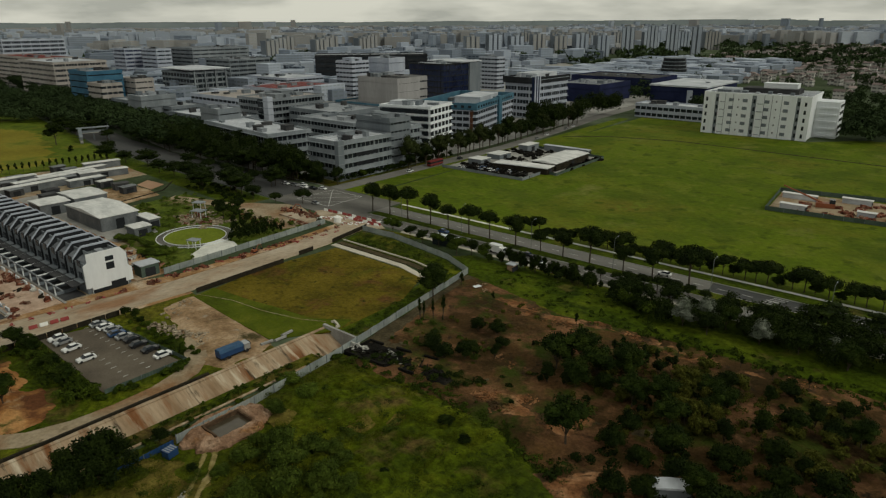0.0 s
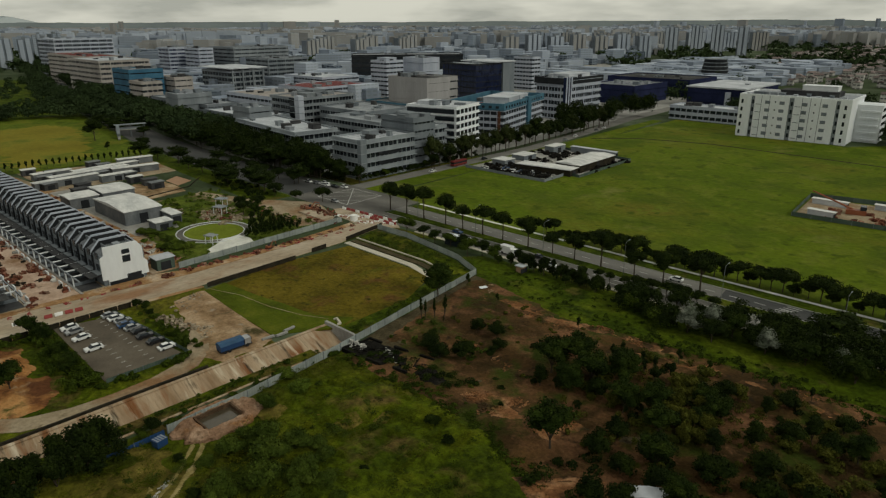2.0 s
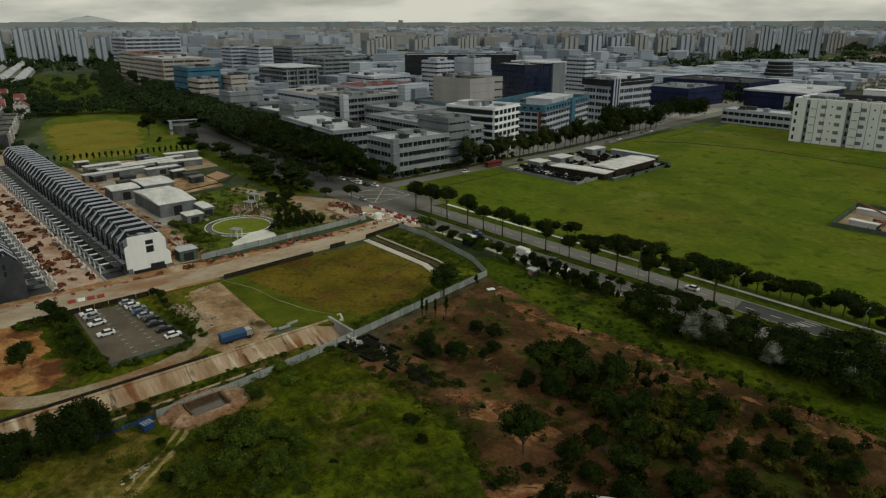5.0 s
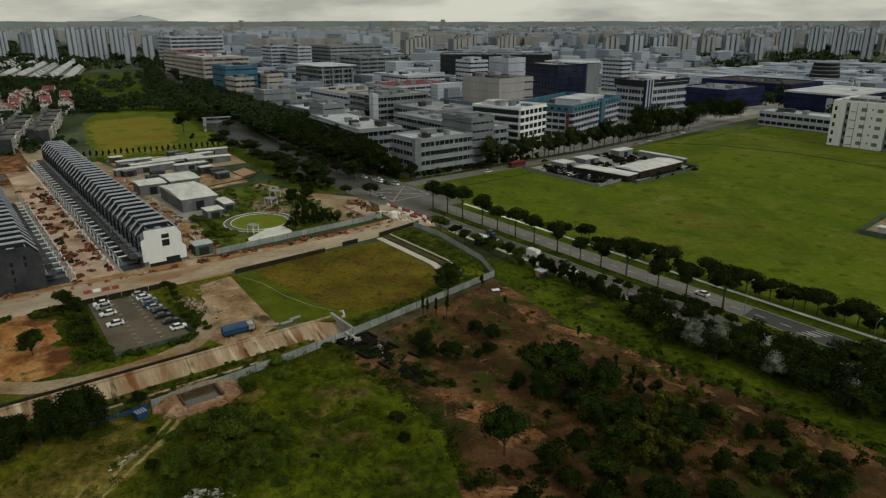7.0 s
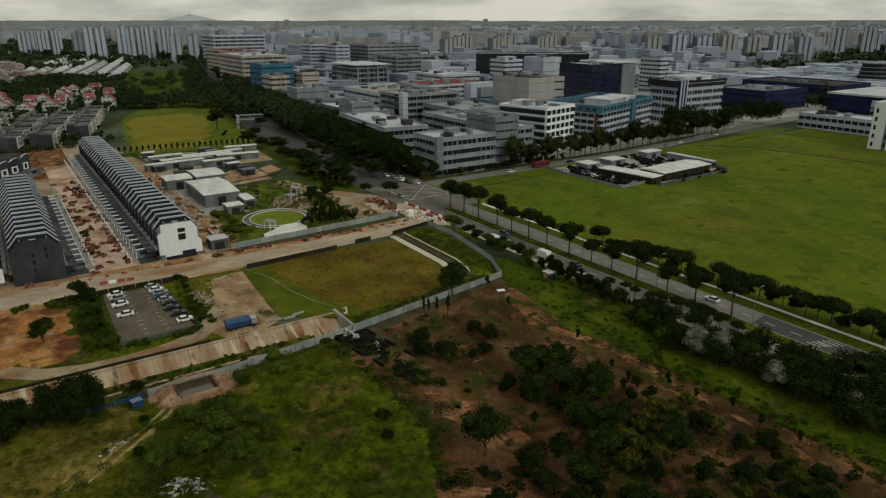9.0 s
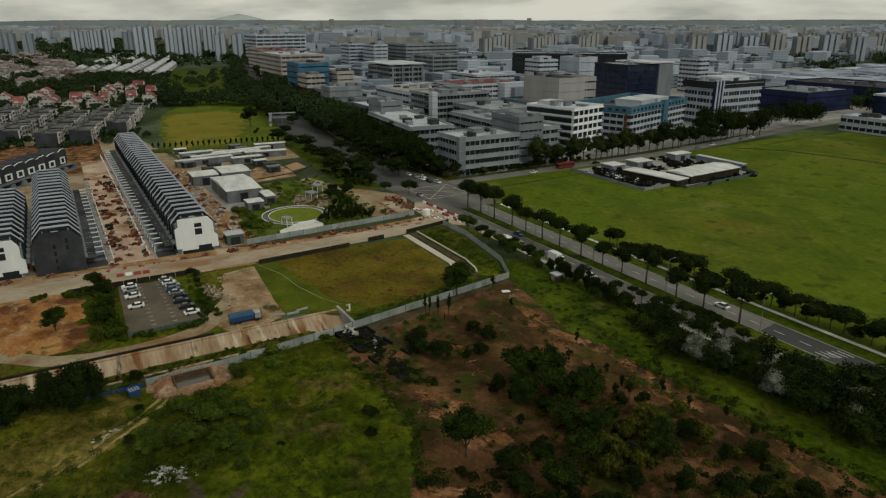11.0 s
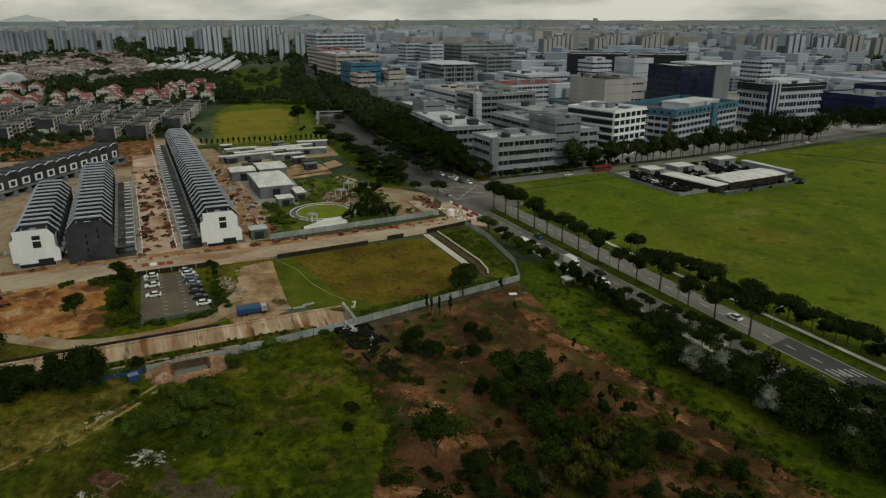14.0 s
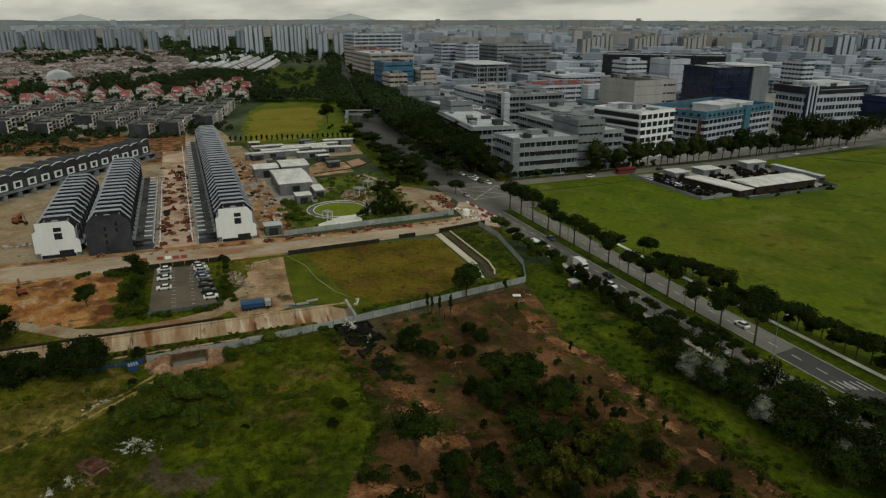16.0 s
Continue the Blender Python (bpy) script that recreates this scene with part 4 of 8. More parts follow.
ribbon("drain_wall_far", ((-147, 135.6), (-131, 135.4), (-117, 135.2), (-110, 133.8), (-107, 132.4)), 0.4, 0.75, "path_concrete", "pale low wall of the small drain", "wall")
RUTS = (((-83.5, 50.5), (-79, 46.5), (-72, 38), (-64, 28.5), (-56, 18)), ((-82.3, 51.6), (-77.6, 47.4), (-70.6, 39), (-62.6, 29.5), (-54.6, 19)), ((-77, 40.5), (-69, 32), (-60.5, 21)))
for line in RUTS:
    poly = [(x - 0.42, y) for x, y in line] + [(x + 0.42, y) for x, y in reversed(line)]
    rough_patch("meadow_rut", poly, 0.3, 0.3, 1.1, "straw", "pale wheel rut through the grass", "track", 9.0, 0.45)
track = Shape()
pts = ((-143, 84), (-133, 87.5), (-122, 88.5), (-112, 91), (-106, 94))
for (ax, ay), (bx, by) in zip(pts, pts[1:]):
    track.quad((ax, ay - 0.09, 0.1), (bx, by - 0.09, 0.1), (bx, by + 0.09, 0.1), (ax, ay + 0.09, 0.1))
tagged(part("wheel_track", track, "pale_dirt"), "two pale wheel ruts across the lawn", "track", kind="structure")

# ---- trees: kinds ----
tree_kind("avenue", 1, 7.6, 4.7, 3.0, 1500, 0.22, "leaf_dark", 8)
tree_kind("avenue2", 2, 6.8, 4.0, 2.8, 1200, 0.22, "leaf_dark", 7)
tree_kind("avenue3", 12, 7.0, 4.1, 2.6, 1250, 0.22, "leaf_mid", 7)
tree_kind("street", 31, 9.0, 4.3, 3.9, 1700, 0.19, "leaf_dark", 5)
tree_kind("street2", 32, 8.6, 3.8, 4.2, 1400, 0.18, "leaf_dark", 4)
tree_kind("forest", 3, 12.0, 5.2, 3.5, 800, 0.55, "leaf_dark", 9)
tree_kind("forest2", 13, 10.0, 4.6, 3.0, 700, 0.5, "leaf_dark", 8)
tree_kind("airy", 23, 10.5, 4.4, 3.2, 620, 0.27, "leaf_airy", 9)
tree_kind("airy2", 24, 9.5, 3.8, 2.8, 540, 0.27, "leaf_airy", 8)
tree_kind("rain", 21, 10.5, 7.2, 3.2, 1100, 0.5, "leaf_dark", 12, 0.4)
tree_kind("scrub", 4, 6.0, 2.9, 1.4, 1800, 0.155, "leaf_deep", 9)
tree_kind("scrub2", 5, 5.0, 1.7, 0.8, 1150, 0.14, "leaf_dark", 7, 1.1)
tree_kind("scrub3", 15, 4.2, 2.4, 0.6, 1400, 0.15, "leaf_dark", 9)
tree_kind("pale", 6, 7.5, 3.2, 1.0, 1800, 0.15, "leaf_pale", 10)
tree_kind("weedy", 7, 2.6, 1.7, 0.2, 900, 0.15, "leaf_yellow", 7)
tree_kind("bush", 8, 2.3, 2.1, 0.1, 1700, 0.125, "leaf_fresh", 10, 0.6)
tree_kind("dark_bush", 18, 3.2, 2.6, 0.1, 2000, 0.125, "leaf_bush", 11, 0.6)
tree_kind("pole", 29, 5.6, 0.5, 0.8, 260, 0.13, "leaf_dark", 6, 2.2)
palm_kind("palm", 19, 3.4, 13, 2.6, "leaf_palm")
tree_kind("sapling", 9, 4.4, 0.8, 1.2, 200, 0.2, "leaf_dark", 4, 1.4)


def scatter(key_list, spots, label, lo=0.85, hi=1.15, **kw):
    for x, y, *s in spots:
        f = s[0] if s else 1.0
        tree(random.choice(key_list), x, y, label, f * random.uniform(lo, hi), **kw)


def grow_stuff(name, label, mat, seed, spots, count, size, category="trees", lean=False):
    """Many crowns in one leafy mesh: spots of (x, y, radius, height)."""
    rng = np.random.default_rng(seed)
    all_points = []
    for x, y, r, h in spots:
        lobes = [(x, y, h * 0.6, r * 0.7, h * 0.4)]
        for k in range(5):
            a = rng.uniform(0, 6.28)
            lobes.append((x + r * 0.55 * math.cos(a), y + r * 0.55 * math.sin(a), h * rng.uniform(0.35, 0.75), r * rng.uniform(0.35, 0.55), h * rng.uniform(0.18, 0.3)))
        all_points.append(leaves(rng, lobes, count, size))
    ob = new(name, leaf_mesh(name, np.concatenate(all_points), mat, lean))
    return tagged(ob, label, category, kind="stuff")


# avenue rows
for x, f, up in ((-165.5, 0.95, 1.0), (-157, 1.0, 1.0), (-148.4, 1.05, 1.05), (-138.2, 0.9, 1.1), (-130.4, 0.9, 0.9), (-121.6, 1.0, 0.95), (-113.8, 0.9, 1.0), (-104.0, 0.95, 0.95),
                 (-95.5, 0.7, 0.9), (-87.9, 0.75, 0.95), (-79.6, 1.0, 1.0), (-69.3, 0.72, 1.0), (-61.2, 0.85, 1.0), (-51.7, 1.05, 1.0)):
    tree(random.choice(("street", "street2")), x, 165.6 + random.uniform(-0.3, 0.4), "slim roadside tree with a bare trunk and dark crown", f * 1.12, group="avenue trees", name="street_tree", stretch=up * 1.08)
tree("rain", -19.5, 161.0, "broad dark tree spreading over the carriageway", 0.78, 40, group="avenue trees", name="street_tree", stretch=0.75)
tree("rain", -9.0, 163.5, "broad dark tree spreading over the carriageway", 0.7, 130, group="avenue trees", name="street_tree", stretch=0.8)
x = -108.0
while x < 95:
    tree(random.choice(("avenue2", "avenue", "scrub3")), x, 180.4 + random.uniform(-0.4, 0.5), "small dark tree between footpath and field", random.uniform(0.62, 0.9), group="field edge trees", name="street_tree")
    x += random.uniform(2.5, 3.3)
# near side of the road: gaps at first, then a thicket
scatter(("avenue2", "scrub", "avenue3"), [(-140, 150), (-133, 150.5), (-127, 149.5), (-121, 150), (-118, 152.5, 0.8), (-112, 147.5), (-109, 150.5), (-104, 150, 0.8), (-101, 148, 0.7)],
        "dark leafy tree beside the hoarding and road", 0.6, 0.8)
scatter(("scrub2", "sapling"), [(-98 + 1.6 * k, 150.5 + random.uniform(-1.2, 1.2)) for k in range(18)], "slim dark tree along the roadside path", 0.7, 1.1)
rng_ = random.Random(5)
spots = []
dense = []
for k in range(250):
    x = rng_.uniform(-80, 62)
    lo_y = 147.5 if x < -62 else (143 if x < -52 else 141.2)
    if x > -40:
        dense.append((x, rng_.uniform(146, 156.5), rng_.uniform(1.9, 3.1), rng_.uniform(4.2, 6.8)))
    if x < -62 and k >= 75:
        continue
    if k < 75:
        spots.append((x, rng_.uniform(lo_y, 152.2), rng_.uniform(0.7, 1.0) * (0.65 if x < -62 else 1.0)))
    else:
        dense.append((x, rng_.uniform(lo_y, 153.0), rng_.uniform(1.6, 2.9), rng_.uniform(2.8, 5.4) * (0.6 if x < -66 else 1.0)))
scatter(("scrub", "scrub", "scrub3", "avenue2"), spots, "dense dark green tree of the roadside thicket", group="thicket")
grow_stuff("undergrowth", "dense dark undergrowth of the roadside thicket", "leaf_dark", 31, dense[::3] + dense[1::3] + [q for q in dense[2::3] if q[0] > -42], 400, 0.3, "undergrowth", lean=True)
grow_stuff("green_undergrowth", "fresh green undergrowth of the roadside thicket", "leaf_mid", 38, [q for q in dense[2::3] if q[0] <= -42], 400, 0.28, "undergrowth", lean=True)
scatter(("pale",), [(-44.0, 142.4, 1.1), (-39.9, 144.6, 1.1), (-28.3, 143.6, 0.85), (-22.5, 149.5, 0.7), (-15.5, 146.0, 0.75)],
        "pale grey flowering tree in the thicket", 0.9, 1.0)
scatter(("street2",), [(-78.5, 155.2, 0.55), (-74.2, 155.6, 0.62), (-70.5, 155.0, 0.66), (-66.8, 155.6, 0.6), (-63.5, 155.8, 0.72), (-59.5, 156.2, 0.75), (-56, 156.6, 0.75), (-52, 157, 0.72), (-48.5, 156.6, 0.75), (-44.5, 157.2, 0.7), (-61.5, 158.5, 0.6), (-54, 159, 0.62)], "slender dark tree beside the near carriageway", 0.68, 0.78, group="kerbside trees")
scatter(("palm",), [(-33, 155.5, 0.9), (-30.5, 157, 1.0), (-28, 154.8, 0.9), (-25.2, 152.6, 1.0), (-21, 154.5, 0.9), (-36.5, 154, 0.8)], "grey green palm with drooping fronds", 0.9, 1.1, group="palms", name="palm_tree", category="palm")

# scrubland
scatter(("scrub",), [(-41, 88, 1.25), (-48.5, 104, 0.9), (-38, 105, 0.95), (-52, 112.5, 1.2), (-47, 109, 1.1), (-43, 113.5, 1.05), (-55, 108, 1.1), (-97, 120.2, 1.25), (-34, 108, 0.9), (-30, 102), (-25, 112, 0.9)],
        "dark green round tree on bare earth", 1.05, 1.2, group="scrubland trees")
scatter(("scrub2",), [(-53.5, 102.5, 1.0), (-50, 103.5, 0.9), (-58, 114, 1.0), (-39, 118, 0.8), (-36, 113), (-46, 118, 0.9), (-70, 101.5, 0.9), (-66.5, 104, 0.7), (-30, 118, 0.8), (-27, 108), (-22, 104), (-18, 110), (-12, 118), (-20, 121, 0.8)],
        "upright dark bushy tree on bare earth", 0.9, 1.1, group="scrubland trees")
scatter(("scrub3",), [(-78, 98.5), (-74, 97, 1.1), (-71, 100), (-80, 101, 0.8), (-72.5, 113, 0.9), (-77, 112, 0.8), (-68, 108, 0.7), (-44, 106), (-56, 117), (-35, 98), (-28, 96), (-24, 90), (-30, 90), (-20, 97), (-14, 104), (-35, 92), (-26, 84, 1.2), (-22, 80, 1.3), (-17, 86, 1.2), (-10, 92, 1.2), (-30, 82, 1.1), (-6, 100, 1.1), (0, 110), (6, 104), (-12, 80, 1.1), (-27, 121), (-18, 126, 0.8), (-9, 124)],
        "low dark green bush on brown ground", 0.8, 1.15, group="scrubland bushes", name="bush", category="bush")
weeds = [(-36 + rng_.uniform(-12, 34), rng_.uniform(92, 129), rng_.uniform(0.5, 1.3), rng_.uniform(0.8, 2.2)) for k in range(150)]
weeds += [(rng_.uniform(-86, -45), rng_.uniform(93, 130), rng_.uniform(0.4, 0.9), rng_.uniform(0.5, 1.2)) for k in range(40)]
grow_stuff("weeds", "yellow green weeds on brown ground", "leaf_yellow", 32, weeds, 90, 0.18, "weeds")
dark = [(rng_.uniform(-70, 20), rng_.uniform(88, 130), rng_.uniform(0.5, 1.5), rng_.uniform(0.6, 2.0)) for k in range(60)]
dark += [(rng_.uniform(-40, 25), rng_.uniform(72, 100), rng_.uniform(0.8, 2.2), rng_.uniform(1.0, 2.6)) for k in range(110)]
grow_stuff("dark_scrub", "low dark scrub scattered over brown earth", "leaf_dark", 34, dark, 120, 0.22, "scrub")
scatter(("pole",), [(-89.8, 107.4, 1.05), (-89.4, 108.4, 0.95), (-87.8, 109.6, 1.0), (-86.6, 111.8, 1.1), (-85.2, 109.8, 0.4), (-83.6, 111.6, 0.4)], "thin dark pole-like tree on bare earth", 0.95, 1.05, name="slim_tree")
scatter(("sapling",), [(-84, 127, 0.7), (-96, 130, 0.8), (-62, 128, 0.7), (-49, 124, 0.8), (-39, 128, 0.8), (-33, 128, 0.7), (-41, 122, 0.8), (-28, 131, 0.7), (-22, 130, 0.8), (-16, 131, 0.7)],
        "slim dark sapling standing on bare earth", 0.9, 1.1, name="sapling")

# meadow
scatter(("bush",), [(-84, 71, 1.0), (-90, 72, 0.9), (-44, 40, 1.0), (-38, 47, 1.0), (-30, 40, 1.2)],
        "broad low green bush in rough grass", 0.9, 1.15, group="meadow bushes", name="bush", category="bush")
scatter(("scrub3",), [(-59.3, 79.7, 0.5), (-58.6, 80.6, 0.42), (-53.4, 77.8, 0.46), (-57.6, 64, 0.4), (-80, 46.2, 0.4), (-70.5, 43.8, 0.5)], "small dark bush in the grass", 0.9, 1.1, group="meadow bushes", name="bush", category="bush")
scatter(("scrub3", "scrub2"), [(-91.5, 38, 1.5), (-90.8, 33, 1.25), (-89, 29, 1.2), (-87.5, 36, 1.0), (-86, 31, 1.1), (-92, 26, 1.2), (-91, 47, 0.7), (-88, 23, 1.3), (-93.6, 19, 1.2), (-84, 26), (-90, 14, 1.3), (-86, 17, 1.2)],
        "dense dark tree on the drain's bank", 0.95, 1.1)
# beside the car park and clay clearing
around = [(rng_.uniform(-146, -113), 47.4 - abs(rng_.gauss(0, 2.8)), rng_.uniform(0.6, 1.7), rng_.uniform(0.8, 2.8)) for k in range(74)]
around += [(rng_.uniform(-141, -113), rng_.uniform(64.6, 67.2), rng_.uniform(0.5, 1.1), rng_.uniform(0.6, 1.4)) for k in range(26)]
around += [(rng_.uniform(-112.6, -110.5), rng_.uniform(44, 64), rng_.uniform(0.5, 1.0), rng_.uniform(0.6, 1.2)) for k in range(24)]
around += [(rng_.uniform(-146, -142), rng_.uniform(30, 48), rng_.uniform(0.6, 1.3), rng_.uniform(0.8, 1.6)) for k in range(14)]
around += [(rng_.uniform(-92.6, -90.4), rng_.uniform(-20, 85), rng_.uniform(0.5, 1.0), rng_.uniform(0.5, 1.2)) for k in range(60)]
grow_stuff("shrubbery", "green bushes round the car park and drain", "leaf_mid", 33, around, 150, 0.2, "bushes")
MEADOW = [(-89.5, 40), (-89.5, 84), (-66, 85), (-51, 82), (-36, 74), (-20, 65), (0, 58), (15, 20), (0, -25), (-60, -35), (-91, 10)]


def rut_distance(x, y):
    """How far a spot lies from the nearest wheel rut."""
    best = 99.0
    for line in RUTS:
        for (ax, ay), (bx, by) in zip(line, line[1:]):
            f = max(0.0, min(1.0, ((x - ax) * (bx - ax) + (y - ay) * (by - ay)) / ((bx - ax) ** 2 + (by - ay) ** 2)))
            best = min(best, math.hypot(x - ax - f * (bx - ax), y - ay - f * (by - ay)))
    return best


tufts = {"leaf_grass": [], "leaf_mid": []}
while len(tufts["leaf_grass"]) + len(tufts["leaf_mid"]) < 5600:
    x, y = rng_.uniform(-92, 10), rng_.uniform(-25, 86)
    if inside(x, y, MEADOW) and not (x < -80.5 and 46.5 < y < 65):
        if rut_distance(x, y) < 1.0 or (inside(x, y, BARE_PATCH) and rng_.random() < 0.6):
            continue
        v = noise.noise((x / 7, y / 7, 2.0))
        lush = 1.0 + 0.6 * max(0.0, noise.noise((x / 5, y / 5, 9.0)))
        tufts["leaf_grass" if v > -0.3 + max(-0.3, min(0.75, (x + 62) * 0.035)) else "leaf_mid"].append((x, y, rng_.uniform(0.5, 1.4) * lush, rng_.uniform(0.4, 1.3) * lush))
grow_stuff("tall_grass", "tufts of tall yellow green grass", "leaf_grass", 35, tufts["leaf_grass"], 64, 0.13, "grass", lean=True)
grow_stuff("low_scrub", "tufts of low dark green scrub", "leaf_mid", 36, tufts["leaf_mid"], 64, 0.14, "scrub", lean=True)
drift = []
while len(drift) < 340:
    x, y = rng_.uniform(-92, 10), rng_.uniform(-20, 86)
    if inside(x, y, MEADOW) and noise.noise((x / 9, y / 9, 5.0)) > 0.12 and not (x < -80.5 and 43 < y < 65):
        drift.append((x, y, rng_.uniform(0.6, 1.7), rng_.uniform(0.5, 1.5)))
grow_stuff("meadow_shrubs", "low dark green shrubs in drifts over the rough grass", "leaf_bush", 39, drift, 170, 0.14, "shrubs", lean=True)
plot = [(rng_.uniform(-148, -104), rng_.uniform(136.5, 146), rng_.uniform(0.5, 1.3), rng_.uniform(0.3, 0.9)) for k in range(150)]
plot = [q for q in plot if inside(q[0], q[1], [(-147, 136.5), (-149, 145.5), (-137, 146), (-112, 142), (-103.5, 138), (-108, 134.5), (-119, 136.6)])]
plot += [(rng_.uniform(-103, -93.5), 0, rng_.uniform(0.5, 1.2), rng_.uniform(0.4, 1.1)) for k in range(70)]
plot = [(x, y, r, h) if y else (-93.8 - 0.165 * t_ - rng_.uniform(0, 4.5), 92.5 + t_, r, h) for (x, y, r, h), t_ in [(q, rng_.uniform(0, 42)) for q in plot]]
grow_stuff("plot_weeds", "olive green weeds inside the hoarding", "leaf_bush", 40, plot, 90, 0.14, "weeds", lean=True)
strip = [(rng_.uniform(-96, 40), 0, rng_.uniform(0.5, 1.2), rng_.uniform(0.3, 0.7)) for k in range(330)]
strip = [(x, rng_.uniform(132.5 + max(0, (-68 - x) * 0.2), 138.5 if x > -50 else 147), r, h) for x, _, r, h in strip]
grow_stuff("strip_grass", "tufts of bright green grass beside the thicket", "leaf_mid", 37, strip, 34, 0.2, "grass")
scatter(("scrub",), [(-122.6, 34.8, 0.95), (-113, 19, 1.2), (-108.5, 16, 1.2), (-115, 12, 1.3), (-120, 8, 1.2), (-110, 8, 1.3)], "dark green tree by the clay clearing", 0.9, 1.1)
bank = [(rng_.uniform(-93.5, -85), rng_.uniform(8, 41), rng_.uniform(1.3, 2.4), rng_.uniform(2.5, 5.5)) for k in range(34)]
bank += [(rng_.uniform(-116, -104.5), rng_.uniform(-10, 22), rng_.uniform(1.5, 2.6), rng_.uniform(3, 6)) for k in range(34)]
grow_stuff("bank_bushes", "dense dark bushes on the drain's bank", "leaf_dark", 51, bank, 420, 0.27, "bushes", lean=True)
scatter(("scrub3", "scrub", "bush"), [(-144, 44, 0.8), (-139.5, 45.5, 0.7), (-134, 44, 0.7), (-129, 45.5, 0.6), (-144.5, 38, 0.6), (-121, 44.5, 0.8), (-116, 43.5, 0.6), (-143.6, 66.5, 0.6), (-140.4, 67.4, 0.5), (-137, 67, 0.45)], "green tree beside the car park", 0.85, 1.1)
scatter(("weedy",), [(rng_.uniform(-50, 0), rng_.uniform(103, 126), rng_.uniform(0.7, 1.3)) for k in range(34)], "yellow green palm-like weed clump", 0.85, 1.1, group="weeds", name="weed_clump", category="weeds")
scatter(("scrub", "scrub3", "scrub2"), [(rng_.uniform(-36, 6), rng_.uniform(84, 118), rng_.uniform(0.8, 1.2)) for k in range(20)], "dark green tree of the scrubland", 0.9, 1.1, group="scrubland trees")
scatter(("dark_bush",), [(-67.1, 46.4, 1.0), (-75.6, 52.4, 1.0), (-74, 57.4, 1.1), (-65.2, 51.4, 1.35), (-62.2, 56.6, 1.15), (-83.5, 64, 0.8), (-69.6, 55.6, 1.3), (-69.4, 60.8, 0.95)], "dense dark green bush in rough grass", 0.9, 1.1, group="meadow bushes", name="bush", category="bush", stretch=1.3)
for k in range(9):
    lamp = thing("street_lamp", "slim grey street lamp with a short arm", "lamp post", pose(-150 + 26 * k, 164.6, 0.1), group="street lamps")
    part("pole", Shape().cyl(0, 0, 0, 9.0, 0.08, 0.05, 6), "zinc_dark", lamp)
    arm = part("arm", Shape().tube((0, 0, 8.9), (0, 1.8, 9.3), 0.04, n=5), "zinc_dark", lamp)
    part("lantern", Shape().box(-0.12, 1.6, 9.2, 0.12, 2.2, 9.32), "light_grey_wall", arm)
border = []
for (ax, ay), (bx, by) in zip(((-90, 84.5), (-66, 85.5), (-51, 84.5), (-36, 77)), ((-66, 85.5), (-51, 84.5), (-36, 77), (-4, 62))):
    for k in range(70):
        f = rng_.random()
        border.append((ax + (bx - ax) * f, ay + (by - ay) * f + rng_.gauss(0.8, 1.4), rng_.uniform(0.4, 1.2), rng_.uniform(0.3, 0.9)))
grow_stuff("border_weeds", "ragged weeds between grass and bare earth", "leaf_mid", 72, border, 50, 0.16, "weeds")
slim = [(rng_.uniform(-100, -60), rng_.uniform(148.8, 152.0), rng_.uniform(0.6, 1.0), rng_.uniform(1.8, 3.6)) for k in range(34)]
grow_stuff("roadside_scrub", "slim dark scrub along the roadside path", "leaf_dark", 82, slim, 170, 0.2, "scrub")
berm = [(rng_.uniform(-97, -93), rng_.uniform(10, 83), rng_.uniform(0.4, 0.9), rng_.uniform(0.4, 0.9)) for k in range(120)]
ob = grow_stuff("drain_weeds", "weeds along the foot of the drain's slope", "leaf_mid", 84, berm, 60, 0.15, "weeds")
ob.location.z = -0.6
scatter(("dark_bush",), [(-59.3, 53.2, 0.75), (-59.4, 58.6, 0.8), (-64.6, 62.2, 0.75), (-62, 42.4, 0.6), (-55.4, 57.4, 0.6), (-67.6, 63.4, 0.6), (-78.4, 56.8, 0.7), (-76, 48.6, 0.6)], "dense dark green bush in rough grass", 0.9, 1.1, group="meadow bushes", name="bush", category="bush")
scatter(("weedy",), [(-30.4, 106.7), (-31.4, 111.3), (-27.8, 112.9), (-27.5, 106.8), (-34.3, 108.1), (-32, 113.8), (-29.5, 116.2), (-26.2, 103.2), (-25.5, 108.4)], "tall yellow green weed clump", 0.9, 1.1, group="weeds", name="weed_clump", category="weeds", stretch=1.7)
scatter(("sapling",), [(-41.8, 119.3, 0.9), (-44.1, 123.2, 0.8), (-49.3, 120.6, 0.9), (-44, 117.5, 1.0), (-37, 121, 0.9)], "slim dark sapling standing on bare earth", 0.9, 1.1, name="sapling")
patch = [(rng_.uniform(-90, -68), rng_.uniform(95, 108), rng_.uniform(0.4, 1.2), rng_.uniform(0.5, 1.6)) for k in range(34)]
grow_stuff("corner_weeds", "green weeds and low bushes beside the burnt plot", "leaf_bush", 85, patch, 80, 0.18, "weeds")

# ---- factories and offices along the avenue ----
f1 = block("pale grey four-storey factory with ribbon windows", -229, 189, -209, 220, 15.8, 4, "factory_wall", roof="pale_roof", ribbon=True, band=0.54, core_wall="grey_wall", ledge=0.8, inset=0.6)
part("stair_shaft", Shape().box(8.2, -16.2, 0, 10.6, -13.0, 16.9), "grey_wall", f1)
for z in (5.3, 9.3):
    part("dark_panel", Shape().box(9.8, -6, z, 10.16, 7, z + 1.5), "charcoal_wall", f1)
ft = block("grey lift tower between two factory wings", -232, 220.2, -210, 233.8, 22, 6, "grey_wall", ribbon=True, band=0.25, faces="E")
roof_unit(ft, 2, -2, 22, 8, 6, 2.2)
roof_unit(ft, -6, 3, 22, 6, 4, 1.6, name="water_tank")
